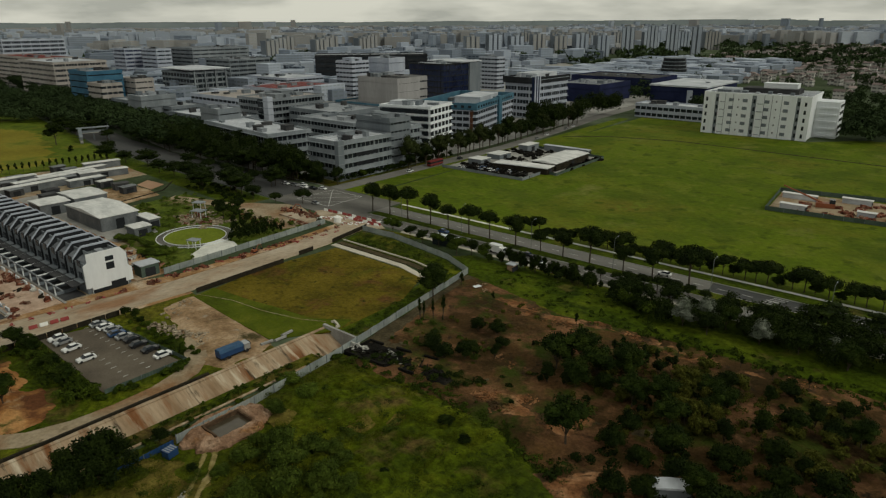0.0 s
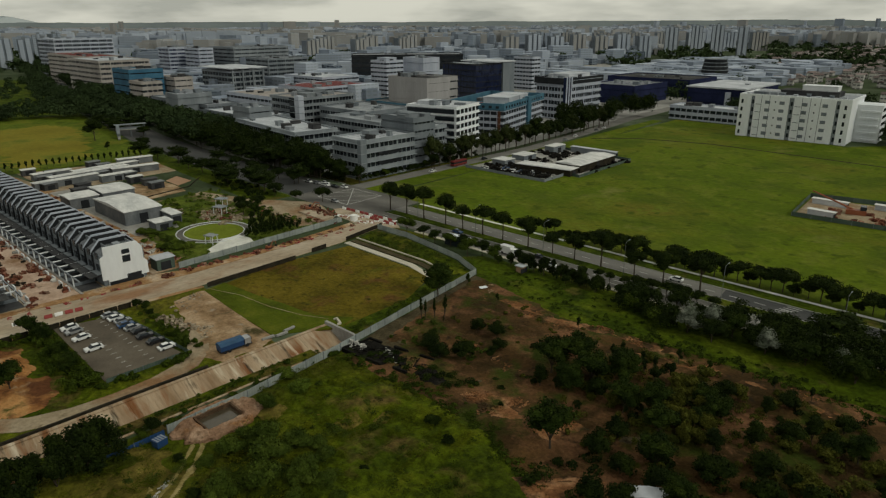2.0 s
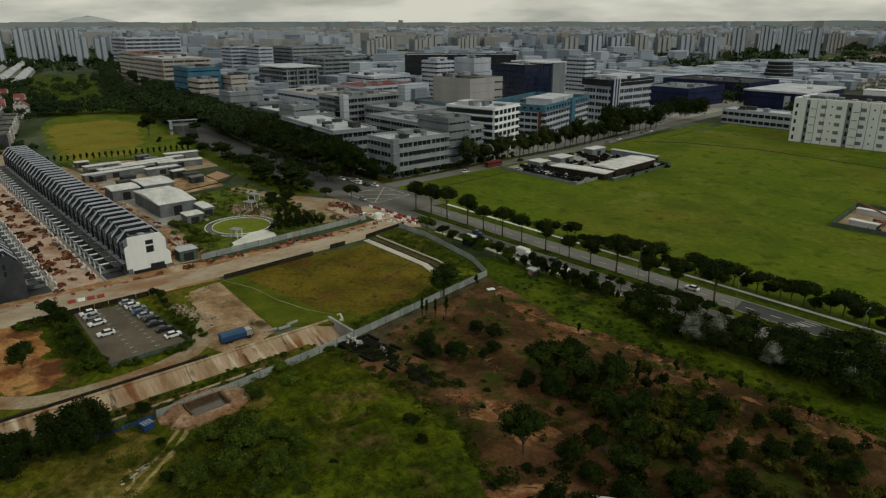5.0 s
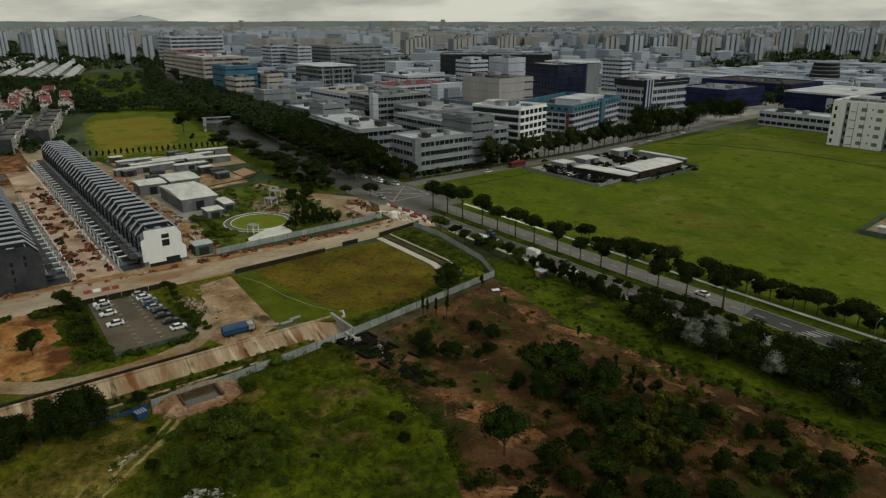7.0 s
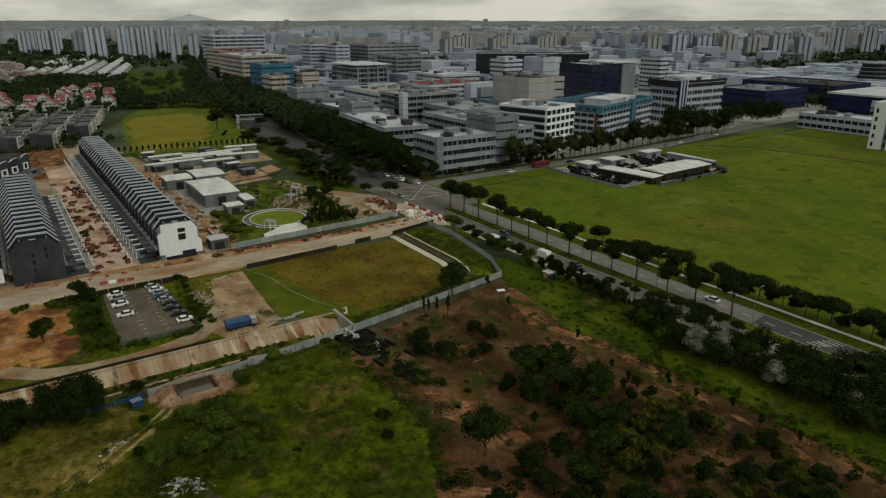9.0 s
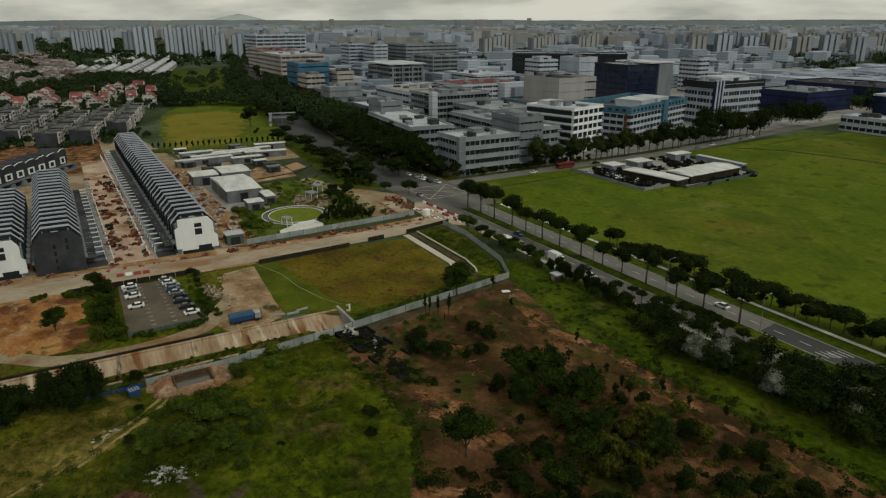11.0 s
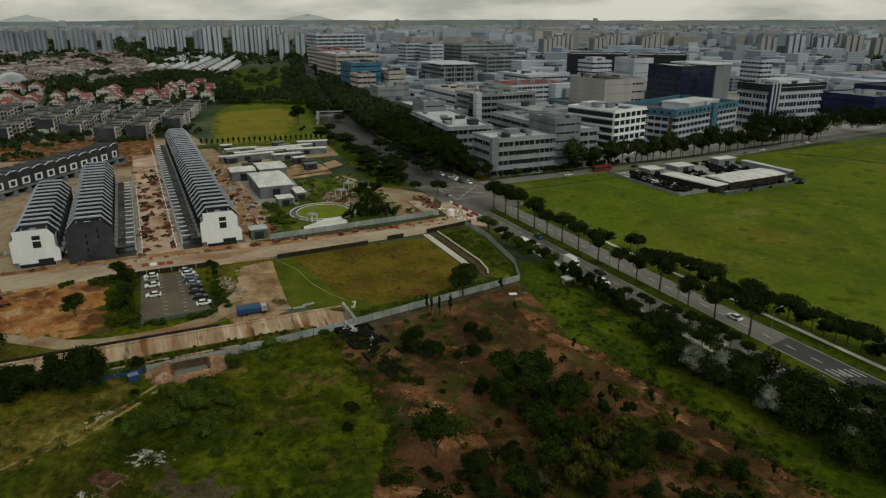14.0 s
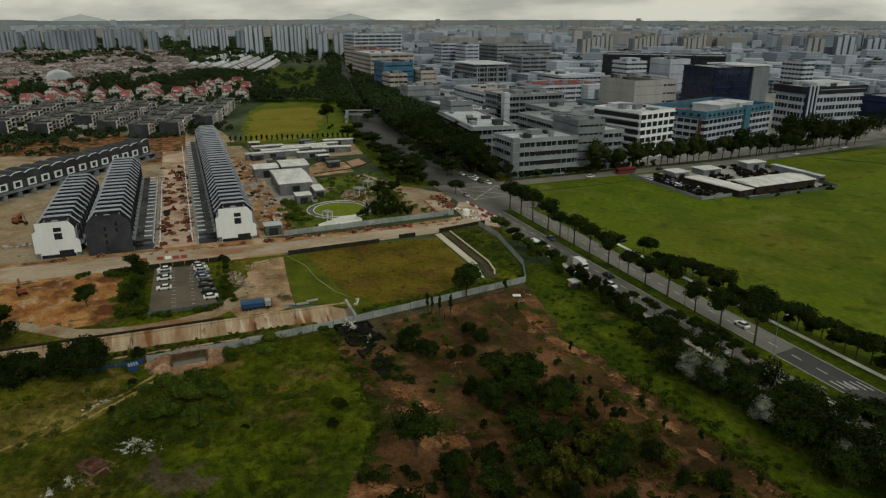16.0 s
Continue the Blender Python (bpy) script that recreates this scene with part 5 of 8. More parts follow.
block("pale grey factory wing beside a lift tower", -246, 234, -218.5, 250.5, 15.5, 4, "factory_wall", roof="pale_roof", ribbon=True, band=0.5, ledge=0.7, inset=0.6)
block("long grey factory with a pale flat roof", -331, 198, -264, 222, 12.6, 3, "factory_wall", roof="pale_roof", ribbon=True, band=0.56, rot=-6, ledge=0.9, inset=0.9)
block("grey rear wing with a flat roof", -292, 233, -248, 254, 15, 4, "factory_wall", roof="grey_roof", ribbon=True, band=0.55, ledge=0.9, inset=0.9)
f2 = block("factory with dark ribbon windows and pale bands", -372, 249, -340, 292, 19, 5, "light_grey_wall", roof="beige_wall", ribbon=True, band=0.6, ledge=0.9, inset=0.8)
roof_unit(f2, -6, 5, 19, 12, 9, 3)
roof_unit(f2, 5, -8, 19, 10, 7, 2.4)
part("stair_tower", Shape().box(12, -22.3, 0, 16.6, -18.5, 21), "weathered_white", f2)
part("stair_glass", Shape().box(6, -22, 0, 11, -20.8, 19.5), "glass", f2)
block("grey hall with a louvred sloping roof", -335, 260, -291, 296, 14, 3, "grey_wall", roof="grey_roof", ribbon=True, band=0.4)
w1 = block("white six-storey office with a grid of windows", -256.6, 259.5, -226.6, 284.5, 21.8, 6, "white_wall", roof="pale_roof", bay=4.2, band=0.66, faces="E", pier=0.8, parapet=0.9, rot=14)
for k in range(6):
    part("window", Shape().box(-14.5, -12.75, 3.63 * k + 0.8, 13.6, -12.3, 3.63 * k + 3.1), "glass", w1)
    part("shade_ledge", Shape().box(-14.5, -13.3, 3.63 * k + 3.1, 13.6, -12.5, 3.63 * k + 3.4), "light_grey_wall", w1)
roof_unit(w1, -6, 0, 21.8, 14, 9, 2.0, "pale_roof")
t1 = block("teal and white five-storey office block", -270.7, 296.8, -234.7, 361.8, 17, 5, "weathered_white", roof="teal_wall", bay=3.8, band=0.6, pier=0.4, parapet=0.4, rot=17)
part("teal_crown", ring(18.6, 33.1, 1.2, 16.9, 20.6), "teal_wall", t1)
part("teal_fin", Shape().box(17, 3, 0, 19.3, 8.5, 21.2), "teal_wall", t1)
part("teal_fin", Shape().box(-10, -33.7, 0, -6, -32, 20.8), "teal_wall", t1)
part("brown_panel", Shape().box(14.6, -33.0, 0, 16.2, -32.2, 16.8), "rust_sheet", t1)
for k in range(15):
    part("crown_window", shared_box("crown_window", 0.3, 1.8, 1.3, "glass"), "glass", t1).matrix_basis = pose(18.55, -30 + 4.1 * k, 18.0)
for k in range(8):
    part("crown_window", shared_box("crown_window_south", 1.8, 0.3, 1.3, "glass"), "glass", t1).matrix_basis = pose(-15 + 4.2 * k, -33.05, 18.0)
roof_unit(t1, 4, -2, 17, 16, 16, 4.6, "pale_roof")
roof_unit(t1, -8, -16, 17, 10, 6, 1.6, "red_roof")
roof_unit(t1, 2, 20, 17, 16, 14, 4.0, "pale_roof")
block("teal roofed hall behind the offices", -334, 296, -282, 345, 15, 3, "teal_wall", roof="metal_roof", ribbon=True)
block("pale stone-grey windowless tower block with a parapet", -322, 305, -287, 325, 30, 6, "warm_grey_wall", roof="dark_roof", ribbon=True, faces="E", band=0.03, ledge=0)
block("grey beige block with a recessed terrace", -336, 325.5, -297, 343, 29, 6, "warm_grey_wall", roof="grey_roof", ribbon=True, faces="E", band=0.22)
d1 = block("office with black and white bands and dark glass fins", -274, 398, -249, 440, 26.5, 6, "weathered_white", glass="glass", core_wall="charcoal_wall", roof="pale_roof", ribbon=True, band=0.58)
part("dark_fin", Shape().box(11.6, -24, 0, 13.3, -16, 28), "blue_glass", d1)
for k in range(3):
    part("white_fin", Shape().box(13.3, -23.4 + 2.8 * k, 0, 13.8, -22.4 + 2.8 * k, 28.2), "weathered_white", d1)
part("crown", ring(12.9, 23.2, 0.8, 23.4, 27.4), "charcoal_wall", d1)
roof_unit(d1, -2, 3, 26.5, 16, 26, 2.6, "pale_roof")
n1 = block("dark navy glass office tower with a flat canopy roof", -388, 423, -351, 470, 30.5, 7, "charcoal_wall", glass="blue_glass", core_wall="navy_wall", roof="pale_roof", bay=3.5, band=0.85, pier=0.2)
part("canopy", Shape().box(-18, -2, 31.5, 20, 24, 32.4), "pale_roof", n1)
part("ribbed_wall", Shape().box(17, 8, 0, 20, 23, 31), "grey_wall", n1)
block("long black office block with a green pale roofline", -553, 461.5, -513, 576.5, 30, 6, "charcoal_wall", roof="grey_roof", ribbon=True, band=0.5, rot=-41)
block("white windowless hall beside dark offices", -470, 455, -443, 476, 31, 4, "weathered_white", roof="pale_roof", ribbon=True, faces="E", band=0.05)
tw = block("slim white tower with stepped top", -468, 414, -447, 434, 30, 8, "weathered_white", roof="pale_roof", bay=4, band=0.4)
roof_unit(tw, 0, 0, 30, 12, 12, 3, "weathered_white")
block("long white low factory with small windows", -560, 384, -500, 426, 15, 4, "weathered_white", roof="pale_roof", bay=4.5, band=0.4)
block("low hall with a red tiled roof", -500, 338, -452, 398, 12, 3, "weathered_white", roof="red_roof", ribbon=True)
block("white factory with a brown flat roof", -432, 252, -374, 294, 17, 4, "weathered_white", roof="beige_wall", bay=5, band=0.4)
block("grey workshop with a sloping pale roof", -500, 228, -415, 262, 11, 3, "grey_wall", roof="grey_roof", ribbon=True)
block("blank grey boxy stair hall", -444, 214, -426, 238, 18, 4, "light_grey_wall", roof="pale_roof", ribbon=True, faces="", band=0.1)
block("low workshop with a pale flat roof", -405, 220, -345, 245, 10, 2, "grey_wall", roof="pale_roof", ribbon=True)
block("boxy grey block with a shaft", -346, 208, -328, 222, 18, 4, "light_grey_wall", roof="pale_roof", ribbon=True, faces="E", band=0.15)
block("blue block with projecting bays", -566, 228, -534, 255, 28, 6, "blue_wall", roof="grey_roof", ribbon=True, band=0.2)
block("beige block with a flat brown roof", -526, 224, -503, 239, 21, 5, "beige_wall", roof="beige_wall", bay=4, band=0.4)
block("beige corner block beside the teal block", -548, 257, -520, 272, 21.5, 5, "beige_wall", roof="beige_wall", ribbon=True, band=0.25)
block("pale pink six-storey factory with dark windows", -720, 246, -642, 292, 30, 7, "beige_wall", roof="pale_roof", ribbon=True, band=0.45)
block("long pink factory wing along the avenue", -850, 268, -730, 300, 30, 7, "beige_wall", roof="red_roof", ribbon=True, band=0.4)
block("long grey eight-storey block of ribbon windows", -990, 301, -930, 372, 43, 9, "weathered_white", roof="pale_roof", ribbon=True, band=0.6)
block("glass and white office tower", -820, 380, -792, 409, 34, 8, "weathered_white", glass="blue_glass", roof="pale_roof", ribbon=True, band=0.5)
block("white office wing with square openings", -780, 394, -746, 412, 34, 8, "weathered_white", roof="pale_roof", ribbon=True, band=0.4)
block("wide grey office with a dark glass corner", -790, 430, -732, 505, 34, 8, "light_grey_wall", roof="grey_roof", ribbon=True, band=0.4)
block("grey front block with rows of balconies", -670, 408, -625, 458, 26, 6, "light_grey_wall", roof="grey_roof", ribbon=True, band=0.5)
gb = block("grey block with tall dark glazing under a wide pale roof", -590, 316, -540, 350, 22, 5, "light_grey_wall", roof="pale_roof", bay=5, band=0.66)
part("canopy", Shape().box(-27, -19, 24.5, 27.5, 19, 25.3), "pale_roof", gb)
for c in (-15, -5, 5, 15):
    part("column", Shape().box(25.6, c - 0.5, 0, 26.6, c + 0.5, 24.5), "light_grey_wall", gb)
block("grey block with white roof terraces", -600, 338, -560, 360, 22, 5, "light_grey_wall", roof="pale_roof", bay=5, band=0.45)
block("navy blue windowless warehouse", -300, 505, -258, 560, 14, 2, "navy_wall", roof="grey_roof", ribbon=True, faces="", band=0.05)
block("navy blue rear warehouse", -330, 585, -250, 640, 14, 2, "navy_wall", roof="dark_roof", ribbon=True, faces="", band=0.05)
ik = block("navy blue store with a wide white roof", -228, 534, -184, 604, 13.5, 2, "navy_wall", roof="pale_roof", ribbon=True, faces="", band=0.05)
part("white_roof", Shape().box(-23, -36, 14.0, 23, 36, 15.2), "pale_roof", ik)
part("white_panel", Shape().box(8, -36, 0, 12, -34.9, 12), "weathered_white", ik)
rt = thing("stepped_tower", "dark stepped round office tower with pale bands", "building", pose(-293, 736, 0))
for k in range(7):
    part("storey", Shape().cyl(0, 0, 3.6 * k, 3.6 * k + 2.9, 15.5 - 0.7 * k, n=16), "charcoal_wall", rt)
    part("white_band", Shape().cyl(0, 0, 3.6 * k + 2.9, 3.6 * k + 3.6, 15.8 - 0.7 * k, n=16), "light_grey_wall", rt)
block("low white two-storey school wing", -203, 454, -155, 472, 8.5, 2, "weathered_white", roof="pale_roof", bay=4, band=0.5, name="low_building")
block("white rear block beside the hall", -410, 545, -388, 558, 30, 8, "weathered_white", roof="pale_roof", bay=4, band=0.45)

# white block at the far edge of the field
r1 = thing("apartment_block", "white five-storey block with a stepped facade", "building", pose(-114.5, 433, 0, 0, 0, 3.5))
part("wall", Shape().box(-28, -17, -0.5, 28, 17, 23), "white_wall", r1)
for k, (a, b) in enumerate(((-28.4, -22), (-20, -2), (0.5, 21), (23, 28.5))):
    part("facade_panel", Shape().box(a, -17.9, -0.5, b, -16.9, 23.8), "white_wall", r1)
for c in (-26.6, -21, -0.7, 22.2, 25.8):
    for k in range(5):
        part("window", shared_box("window", 1.1, 0.3, 2.2, "glass"), "glass", r1).matrix_basis = pose(c, -17.95 if c in (-26.6, 25.8) else -17.0, 1.4 + 4.3 * k)
for c in (-13, -5.5, 6, 16):
    for k in range(5):
        part("louvre", shared_box("louvre", 2.6, 0.3, 1.8, "grey_wall"), "grey_wall", r1).matrix_basis = pose(c, -17.95, 1.8 + 4.3 * k)
for c in (-9, 11):
    for k in range(5):
        part("vent", shared_box("vent", 0.6, 0.25, 0.9, "glass"), "glass", r1).matrix_basis = pose(c, -17.95, 2.6 + 4.3 * k)
part("parapet", ring(28.4, 17.4, 0.4, 22.9, 24), "white_wall", r1)
part("roof", Shape().box(-27.5, -16.5, 22.9, 27.5, 16.5, 23.2), "grey_roof", r1)
roof_unit(r1, 4, 4, 23.2, 30, 14, 2.6, "dark_roof")
roof_unit(r1, 8, 6, 25.6, 18, 8, 3.0, "white_wall")
for k in range(4):
    roof_unit(r1, -22 + 4.5 * k, -8, 23.1, 3, 3, 1.6, "light_grey_wall", "water_tank")
wing = part("side_wing", Shape().box(28, 1, -0.5, 40, 17, 20), "white_wall", r1)
for k in range(5):
    part("window", Shape().box(39.95, 3, 1.5 + 3.8 * k, 40.15, 15, 3.2 + 3.8 * k), "glass", wing)
    part("balcony", Shape().box(30, -0.2, 1.0 + 3.8 * k, 39, 1.1, 2.0 + 3.8 * k), "white_wall", wing)
# greyer strips in the panel gaps, recess shade painted by colour
for a, b in ((-22, -20), (-2, 0.5), (21, 23)):
    part("recess", Shape().box(a, -17.12, -0.5, b, -16.9, 23), "light_grey_wall", r1)
for c in (-16.5, -12.2, 4.5, 8.6, 13.5):
    part("downpipe", Shape().box(c, -18.02, -0.5, c + 0.25, -17.88, 23.5), "light_grey_wall", r1)
for k in range(5):
    for c in (-17.8, 2.6):
        part("ledge", Shape().box(c - 1.4, -18.3, 1.2 + 4.3 * k, c + 1.4, -17.85, 1.5 + 4.3 * k), "light_grey_wall", r1)
for k in range(9):
    roof_unit(r1, -25 + 6.0 * k, -12.5 + 2.5 * (k % 3), 23.1, 1.8, 2.2, 1.2 + 0.5 * (k % 2), "grey_wall" if k % 2 else "pale_roof", "roof_plant")

# ---- town houses under construction ----


def house_unit(unit, w, h, wall, roofing, coping):
    """One terrace unit, its street side at -y: walls, mansard roof, a party-wall fin with a pale coping, windows, porch."""
    t = thing("townhouse", "dark three-storey terrace house with pale roof fins", "house")
    hw = w / 2
    part("wall", Shape().box(0, -hw + 0.4, 0, unit, hw - 0.4, h * 0.74), wall, t)
    prof = [(-hw + 0.5, h * 0.72), (hw - 0.5, h * 0.72), (hw - 2.9, h - 1.5), (-hw + 2.9, h - 1.5)]
    roof = Shape()
    roof.v = [(x, y, z) for x in (0, unit) for y, z in prof]
    roof.f = [(0, 1, 2, 3), (7, 6, 5, 4), (0, 4, 5, 1), (1, 5, 6, 2), (2, 6, 7, 3), (3, 7, 4, 0)]
    part("roof", roof, roofing, t)
    part("roof_deck", Shape().box(0.2, -hw + 3.1, h - 1.6, unit - 0.2, hw - 3.1, h - 1.38), "metal_roof", t)
    for side in (-1, 1):
        e = side * (hw - 2.75)
        part("roof_rail", Shape().box(0, e - 0.12, h - 1.5, unit, e + 0.12, h - 0.75), "light_grey_wall", t)
    part("roof_vent", Shape().box(unit * 0.3, -1.0, h - 1.4, unit * 0.62, 0.6, h - 0.7), "grey_roof", t)
    fin = Shape()
    rim = [(-hw, 0), (-hw, h * 0.76), (-hw + 2.4, h), (hw - 2.4, h), (hw, h * 0.76), (hw, 0)]
    fin.v = [(x, y, z) for x in (-0.16, 0.16) for y, z in rim]
    fin.f = [tuple(range(5, -1, -1)), tuple(range(6, 12))] + [(i, (i + 1) % 6, 6 + (i + 1) % 6, 6 + i) for i in range(6)]
    part("party_wall", fin, "charcoal_wall", t)
    cap = Shape()
    outer = [(-hw - 0.05, h * 0.7), (-hw - 0.05, h * 0.76), (-hw + 2.4, h + 0.12), (hw - 2.4, h + 0.12), (hw + 0.05, h * 0.76), (hw + 0.05, h * 0.7)]
    for (ay, az), (by, bz) in zip(outer, outer[1:]):
        k = len(cap.v)
        half = 0.36 if az == bz else 0.22
        cap.v += [(x, y, z + o) for x in (-half, half) for y, z in ((ay, az), (by, bz)) for o in (-0.2, 0.2)]
        cap.f += [tuple(k + i for i in q) for q in ((0, 2, 3, 1), (4, 5, 7, 6), (1, 3, 7, 5), (0, 4, 6, 2), (0, 1, 5, 4), (2, 6, 7, 3))]
    part("coping", cap, coping, t)
    for side in (-1, 1):
        for k in range(2):
            part("window", shared_box("window", 1.9, 0.2, 1.7, "glass"), "glass", t).matrix_basis = pose(unit * 0.5, side * (hw - 0.38), 3.6 + 3.0 * k)
        part("balcony", Shape().box(0.5, min(side * (hw - 0.4), side * (hw + 0.8)), 3.1, unit - 0.5, max(side * (hw - 0.4), side * (hw + 0.8)), 3.3), "light_grey_wall", t)
    return t


def row(x0, n, unit, y, w, h, wall, roofing, group, porch=0, coping="weathered_white"):
    first = house_unit(unit, w, h, wall, roofing, coping)
    tagged(first, group=group)
    if porch:
        def across(near, far):
            a, b = porch * (w / 2 + near), porch * (w / 2 + far)
            return min(a, b), max(a, b)
        (a, b), (c, d), (e, f) = across(0.2, 5.4), across(5.1, 5.4), across(6.9, 7.2)
        near, far = across(0.2, 2.9)
        part("porch_roof", Shape().box(0.3, near, 2.75, unit - 0.3, far, 2.95), "dark_roof", first)
        part("porch_frame", Shape().box(-0.12, a, 2.55, 0.12, b, 2.85).box(-0.12, c, 0, 0.12, d, 2.6), "white_wall", first)
        part("porch_wall", Shape().box(-0.08, a, 0, 0.08, b, 0.9), "grey_wall", first)
        part("porch_beam", Shape().box(0.14, c, 2.55, unit - 0.14, d, 2.85), "light_grey_wall", first)
        part("porch_floor", Shape().box(0.14, a, 0.0, unit - 0.14, b, 0.12), "dark_roof", first)
        part("gate_wall", Shape().box(0.0, e, 0, unit * 0.45, f, 1.0), "white_wall", first)
    first.matrix_basis = pose(x0 - unit, y, 0)
    for k in range(1, n):
        copy_thing(first, pose(x0 - unit * (k + 1), y, 0))


row(-163.5, 33, 5.2, 72.2, 11.6, 10.6, "grey_wall", "slate_roof", "long terrace", -1, "weathered_white")
row(-163.5, 17, 5.2, 37.3, 11.6, 11.4, "charcoal_wall", "slate_wall", "grey terrace", 1, "weathered_white")
row(-165.5, 12, 5.2, 23.7, 11.6, 10.6, "light_grey_wall", "charcoal_wall", "white terrace")


def end_wall(x, y, w, h, mat, label):
    t = thing("gable_wall", label, "wall", pose(x, y, 0))
    a, b = -w / 2, w / 2
    outline = [(a + 1.4, 0), (b - 1.4, 0), (b - 1.4, 1.0), (b, 1.0), (b, h * 0.42), (b - 0.9, h * 0.5), (b - 0.9, h * 0.8), (b - 2.2, h * 0.97), (a + 1.0, h * 0.97), (a + 1.0, h * 0.76), (a, h * 0.7), (a, 1.6), (a + 1.4, 1.6)]
    s = Shape()
    s.prism(outline, 0, 0.35)
    s.v = [(z, px_, py_) for px_, py_, z in s.v]
    panel = part("wall_panel", s, mat, t)
    for z0, z1 in ((h * 0.5, h * 0.67), (h * 0.71, h * 0.82)):
        part("window", Shape().box(0.3, -0.4, z0, 0.42, 1.6, z1), "glass", panel)
        part("window_frame", Shape().box(0.34, -0.6, z0 - 0.2, 0.4, -0.42, z1 + 0.2), mat, panel)
    part("plinth", Shape().box(0.3, a + 1.5, 0, 0.44, b - 1.5, 0.95), "charcoal_wall", t)
    # no real opening: a dark sheet stands in for the garage's shade
    part("garage_opening", Shape().box(0.3, 0.2, 0.9, 0.42, 3.9, 2.0), "charcoal_wall", t)
    return t


end_wall(-163.2, 72.2, 11.6, 10.6, "white_wall", "white stepped end wall with stacked dark windows")
end_wall(-165.2, 23.7, 11.6, 10.6, "white_wall", "white stepped end wall of the second terrace")
gw = thing("gable_wall", "dark charcoal end wall with slit windows", "wall", pose(-163.2, 37.3, 0))
s = Shape().prism([(-5.9, 0), (5.9, 0), (5.9, 8.7), (3.4, 11.5), (-3.4, 11.5), (-5.9, 8.7)], 0, 0.3)
s.v = [(z, a, b) for a, b, z in s.v]
part("wall_panel", s, "slate_wall", gw)
for y, z in ((-0.8, 1), (-0.8, 3), (-0.8, 5), (-0.8, 7), (2.2, 6.4), (2.2, 8.2)):
    part("window", Shape().box(0.26, y - 0.3, z, 0.36, y + 0.3, z + 1.2), "glass", gw)

# slanting row of dark gabled houses with white window frames
first = thing("townhouse", "dark gabled terrace house with a white window surround", "house", group="gabled terrace")
part("wall", Shape().box(0, -10, 0, 5.5, 0, 6.6), "slate_wall", first)
g = Shape()
prof = ((0, 6.6), (5.5, 6.6), (5.5, 7.6), (4.6, 9.0), (3.2, 9.9), (1.2, 10.0), (0, 9.2))
g.v = [(x, y, z) for y in (-10, 0.15) for x, z in prof]
n_ = len(prof)
g.f = [tuple(range(n_)), tuple(range(2 * n_ - 1, n_ - 1, -1))] + [(i, n_ + i, n_ + (i + 1) % n_, (i + 1) % n_) for i in range(n_)]
part("roof", g, "slate_wall", first)
cop = Shape()
for (ax, az), (bx, bz) in zip(prof[3:5], prof[4:6]):
    cop.tube((ax, 0.22, az + 0.1), (bx, 0.22, bz + 0.1), 0.17, n=4)
part("gable_coping", cop, "white_wall", first)
part("coping", Shape().tube((0.1, -9.8, 9.4), (0.1, 0.2, 9.4), 0.24, n=4), "light_grey_wall", first)
frame_ = Shape().box(1.4, 0, 3.3, 4.0, 0.35, 3.8).box(1.4, 0, 5.9, 4.0, 0.35, 6.4).box(1.4, 0, 3.8, 1.9, 0.35, 5.9).box(3.5, 0, 3.8, 4.0, 0.35, 5.9)
part("window_surround", frame_, "white_wall", first)
part("window", Shape().box(1.9, 0, 3.8, 3.5, 0.12, 5.9), "glass", first)
part("ground_slab", Shape().box(0, 0, 0, 5.5, 3, 0.3), "concrete", first)
part("opening", Shape().box(0.5, 0, 0.3, 5, 0.1, 2.6), "glass", first)
part("porch_wall", Shape().box(-0.12, 0.1, 0, 0.12, 4.5, 2.6), "light_grey_wall", first)
part("porch_roof", Shape().box(0.12, 0.1, 2.6, 5.38, 3.2, 2.85), "metal_roof", first)
ang = math.degrees(math.atan2(-48.3, 66))
for k in range(18):
    m = pose(-312 + 0.807 * 6.6 * k, 44.5 - 0.59 * 6.6 * k, 0, 0, 0, ang) @ Matrix.Diagonal((1.2, 1.0, 0.94, 1))
    if k == 0:
        first.matrix_basis = m
    else:
        copy_thing(first, m)

fb = thing("covered_walkway", "white covered walkway and stair beside the avenue", "walkway", pose(-398, 166, 0, 0, 0, -14))
part("deck", Shape().box(-1.6, -4, 4.2, 1.6, 12, 4.6), "concrete", fb)
part("roof", Shape().box(-2.0, -4.5, 7.0, 2.0, 12.5, 7.3), "light_grey_wall", fb)
for y in (-3.5, 4, 11.5):
    for x in (-1.5, 1.5):
        part("post", Shape().cyl(x, y, 0, 7.0, 0.14, n=6), "light_grey_wall", fb)
for x in (-1.6, 1.5):
    part("railing", Shape().box(x, -4, 4.6, x + 0.1, 12, 5.6), "light_grey_wall", fb)
part("stair", Shape().tube((2.0, -3, 4.3), (11, -4, 0.2), 1.0, n=4), "concrete", fb)
part("stair_roof", Shape().tube((2.0, -3, 6.9), (11, -4, 3.0), 1.2, n=4), "light_grey_wall", fb)

# ---- housing estate: dark-roofed rows, red-roofed houses ----


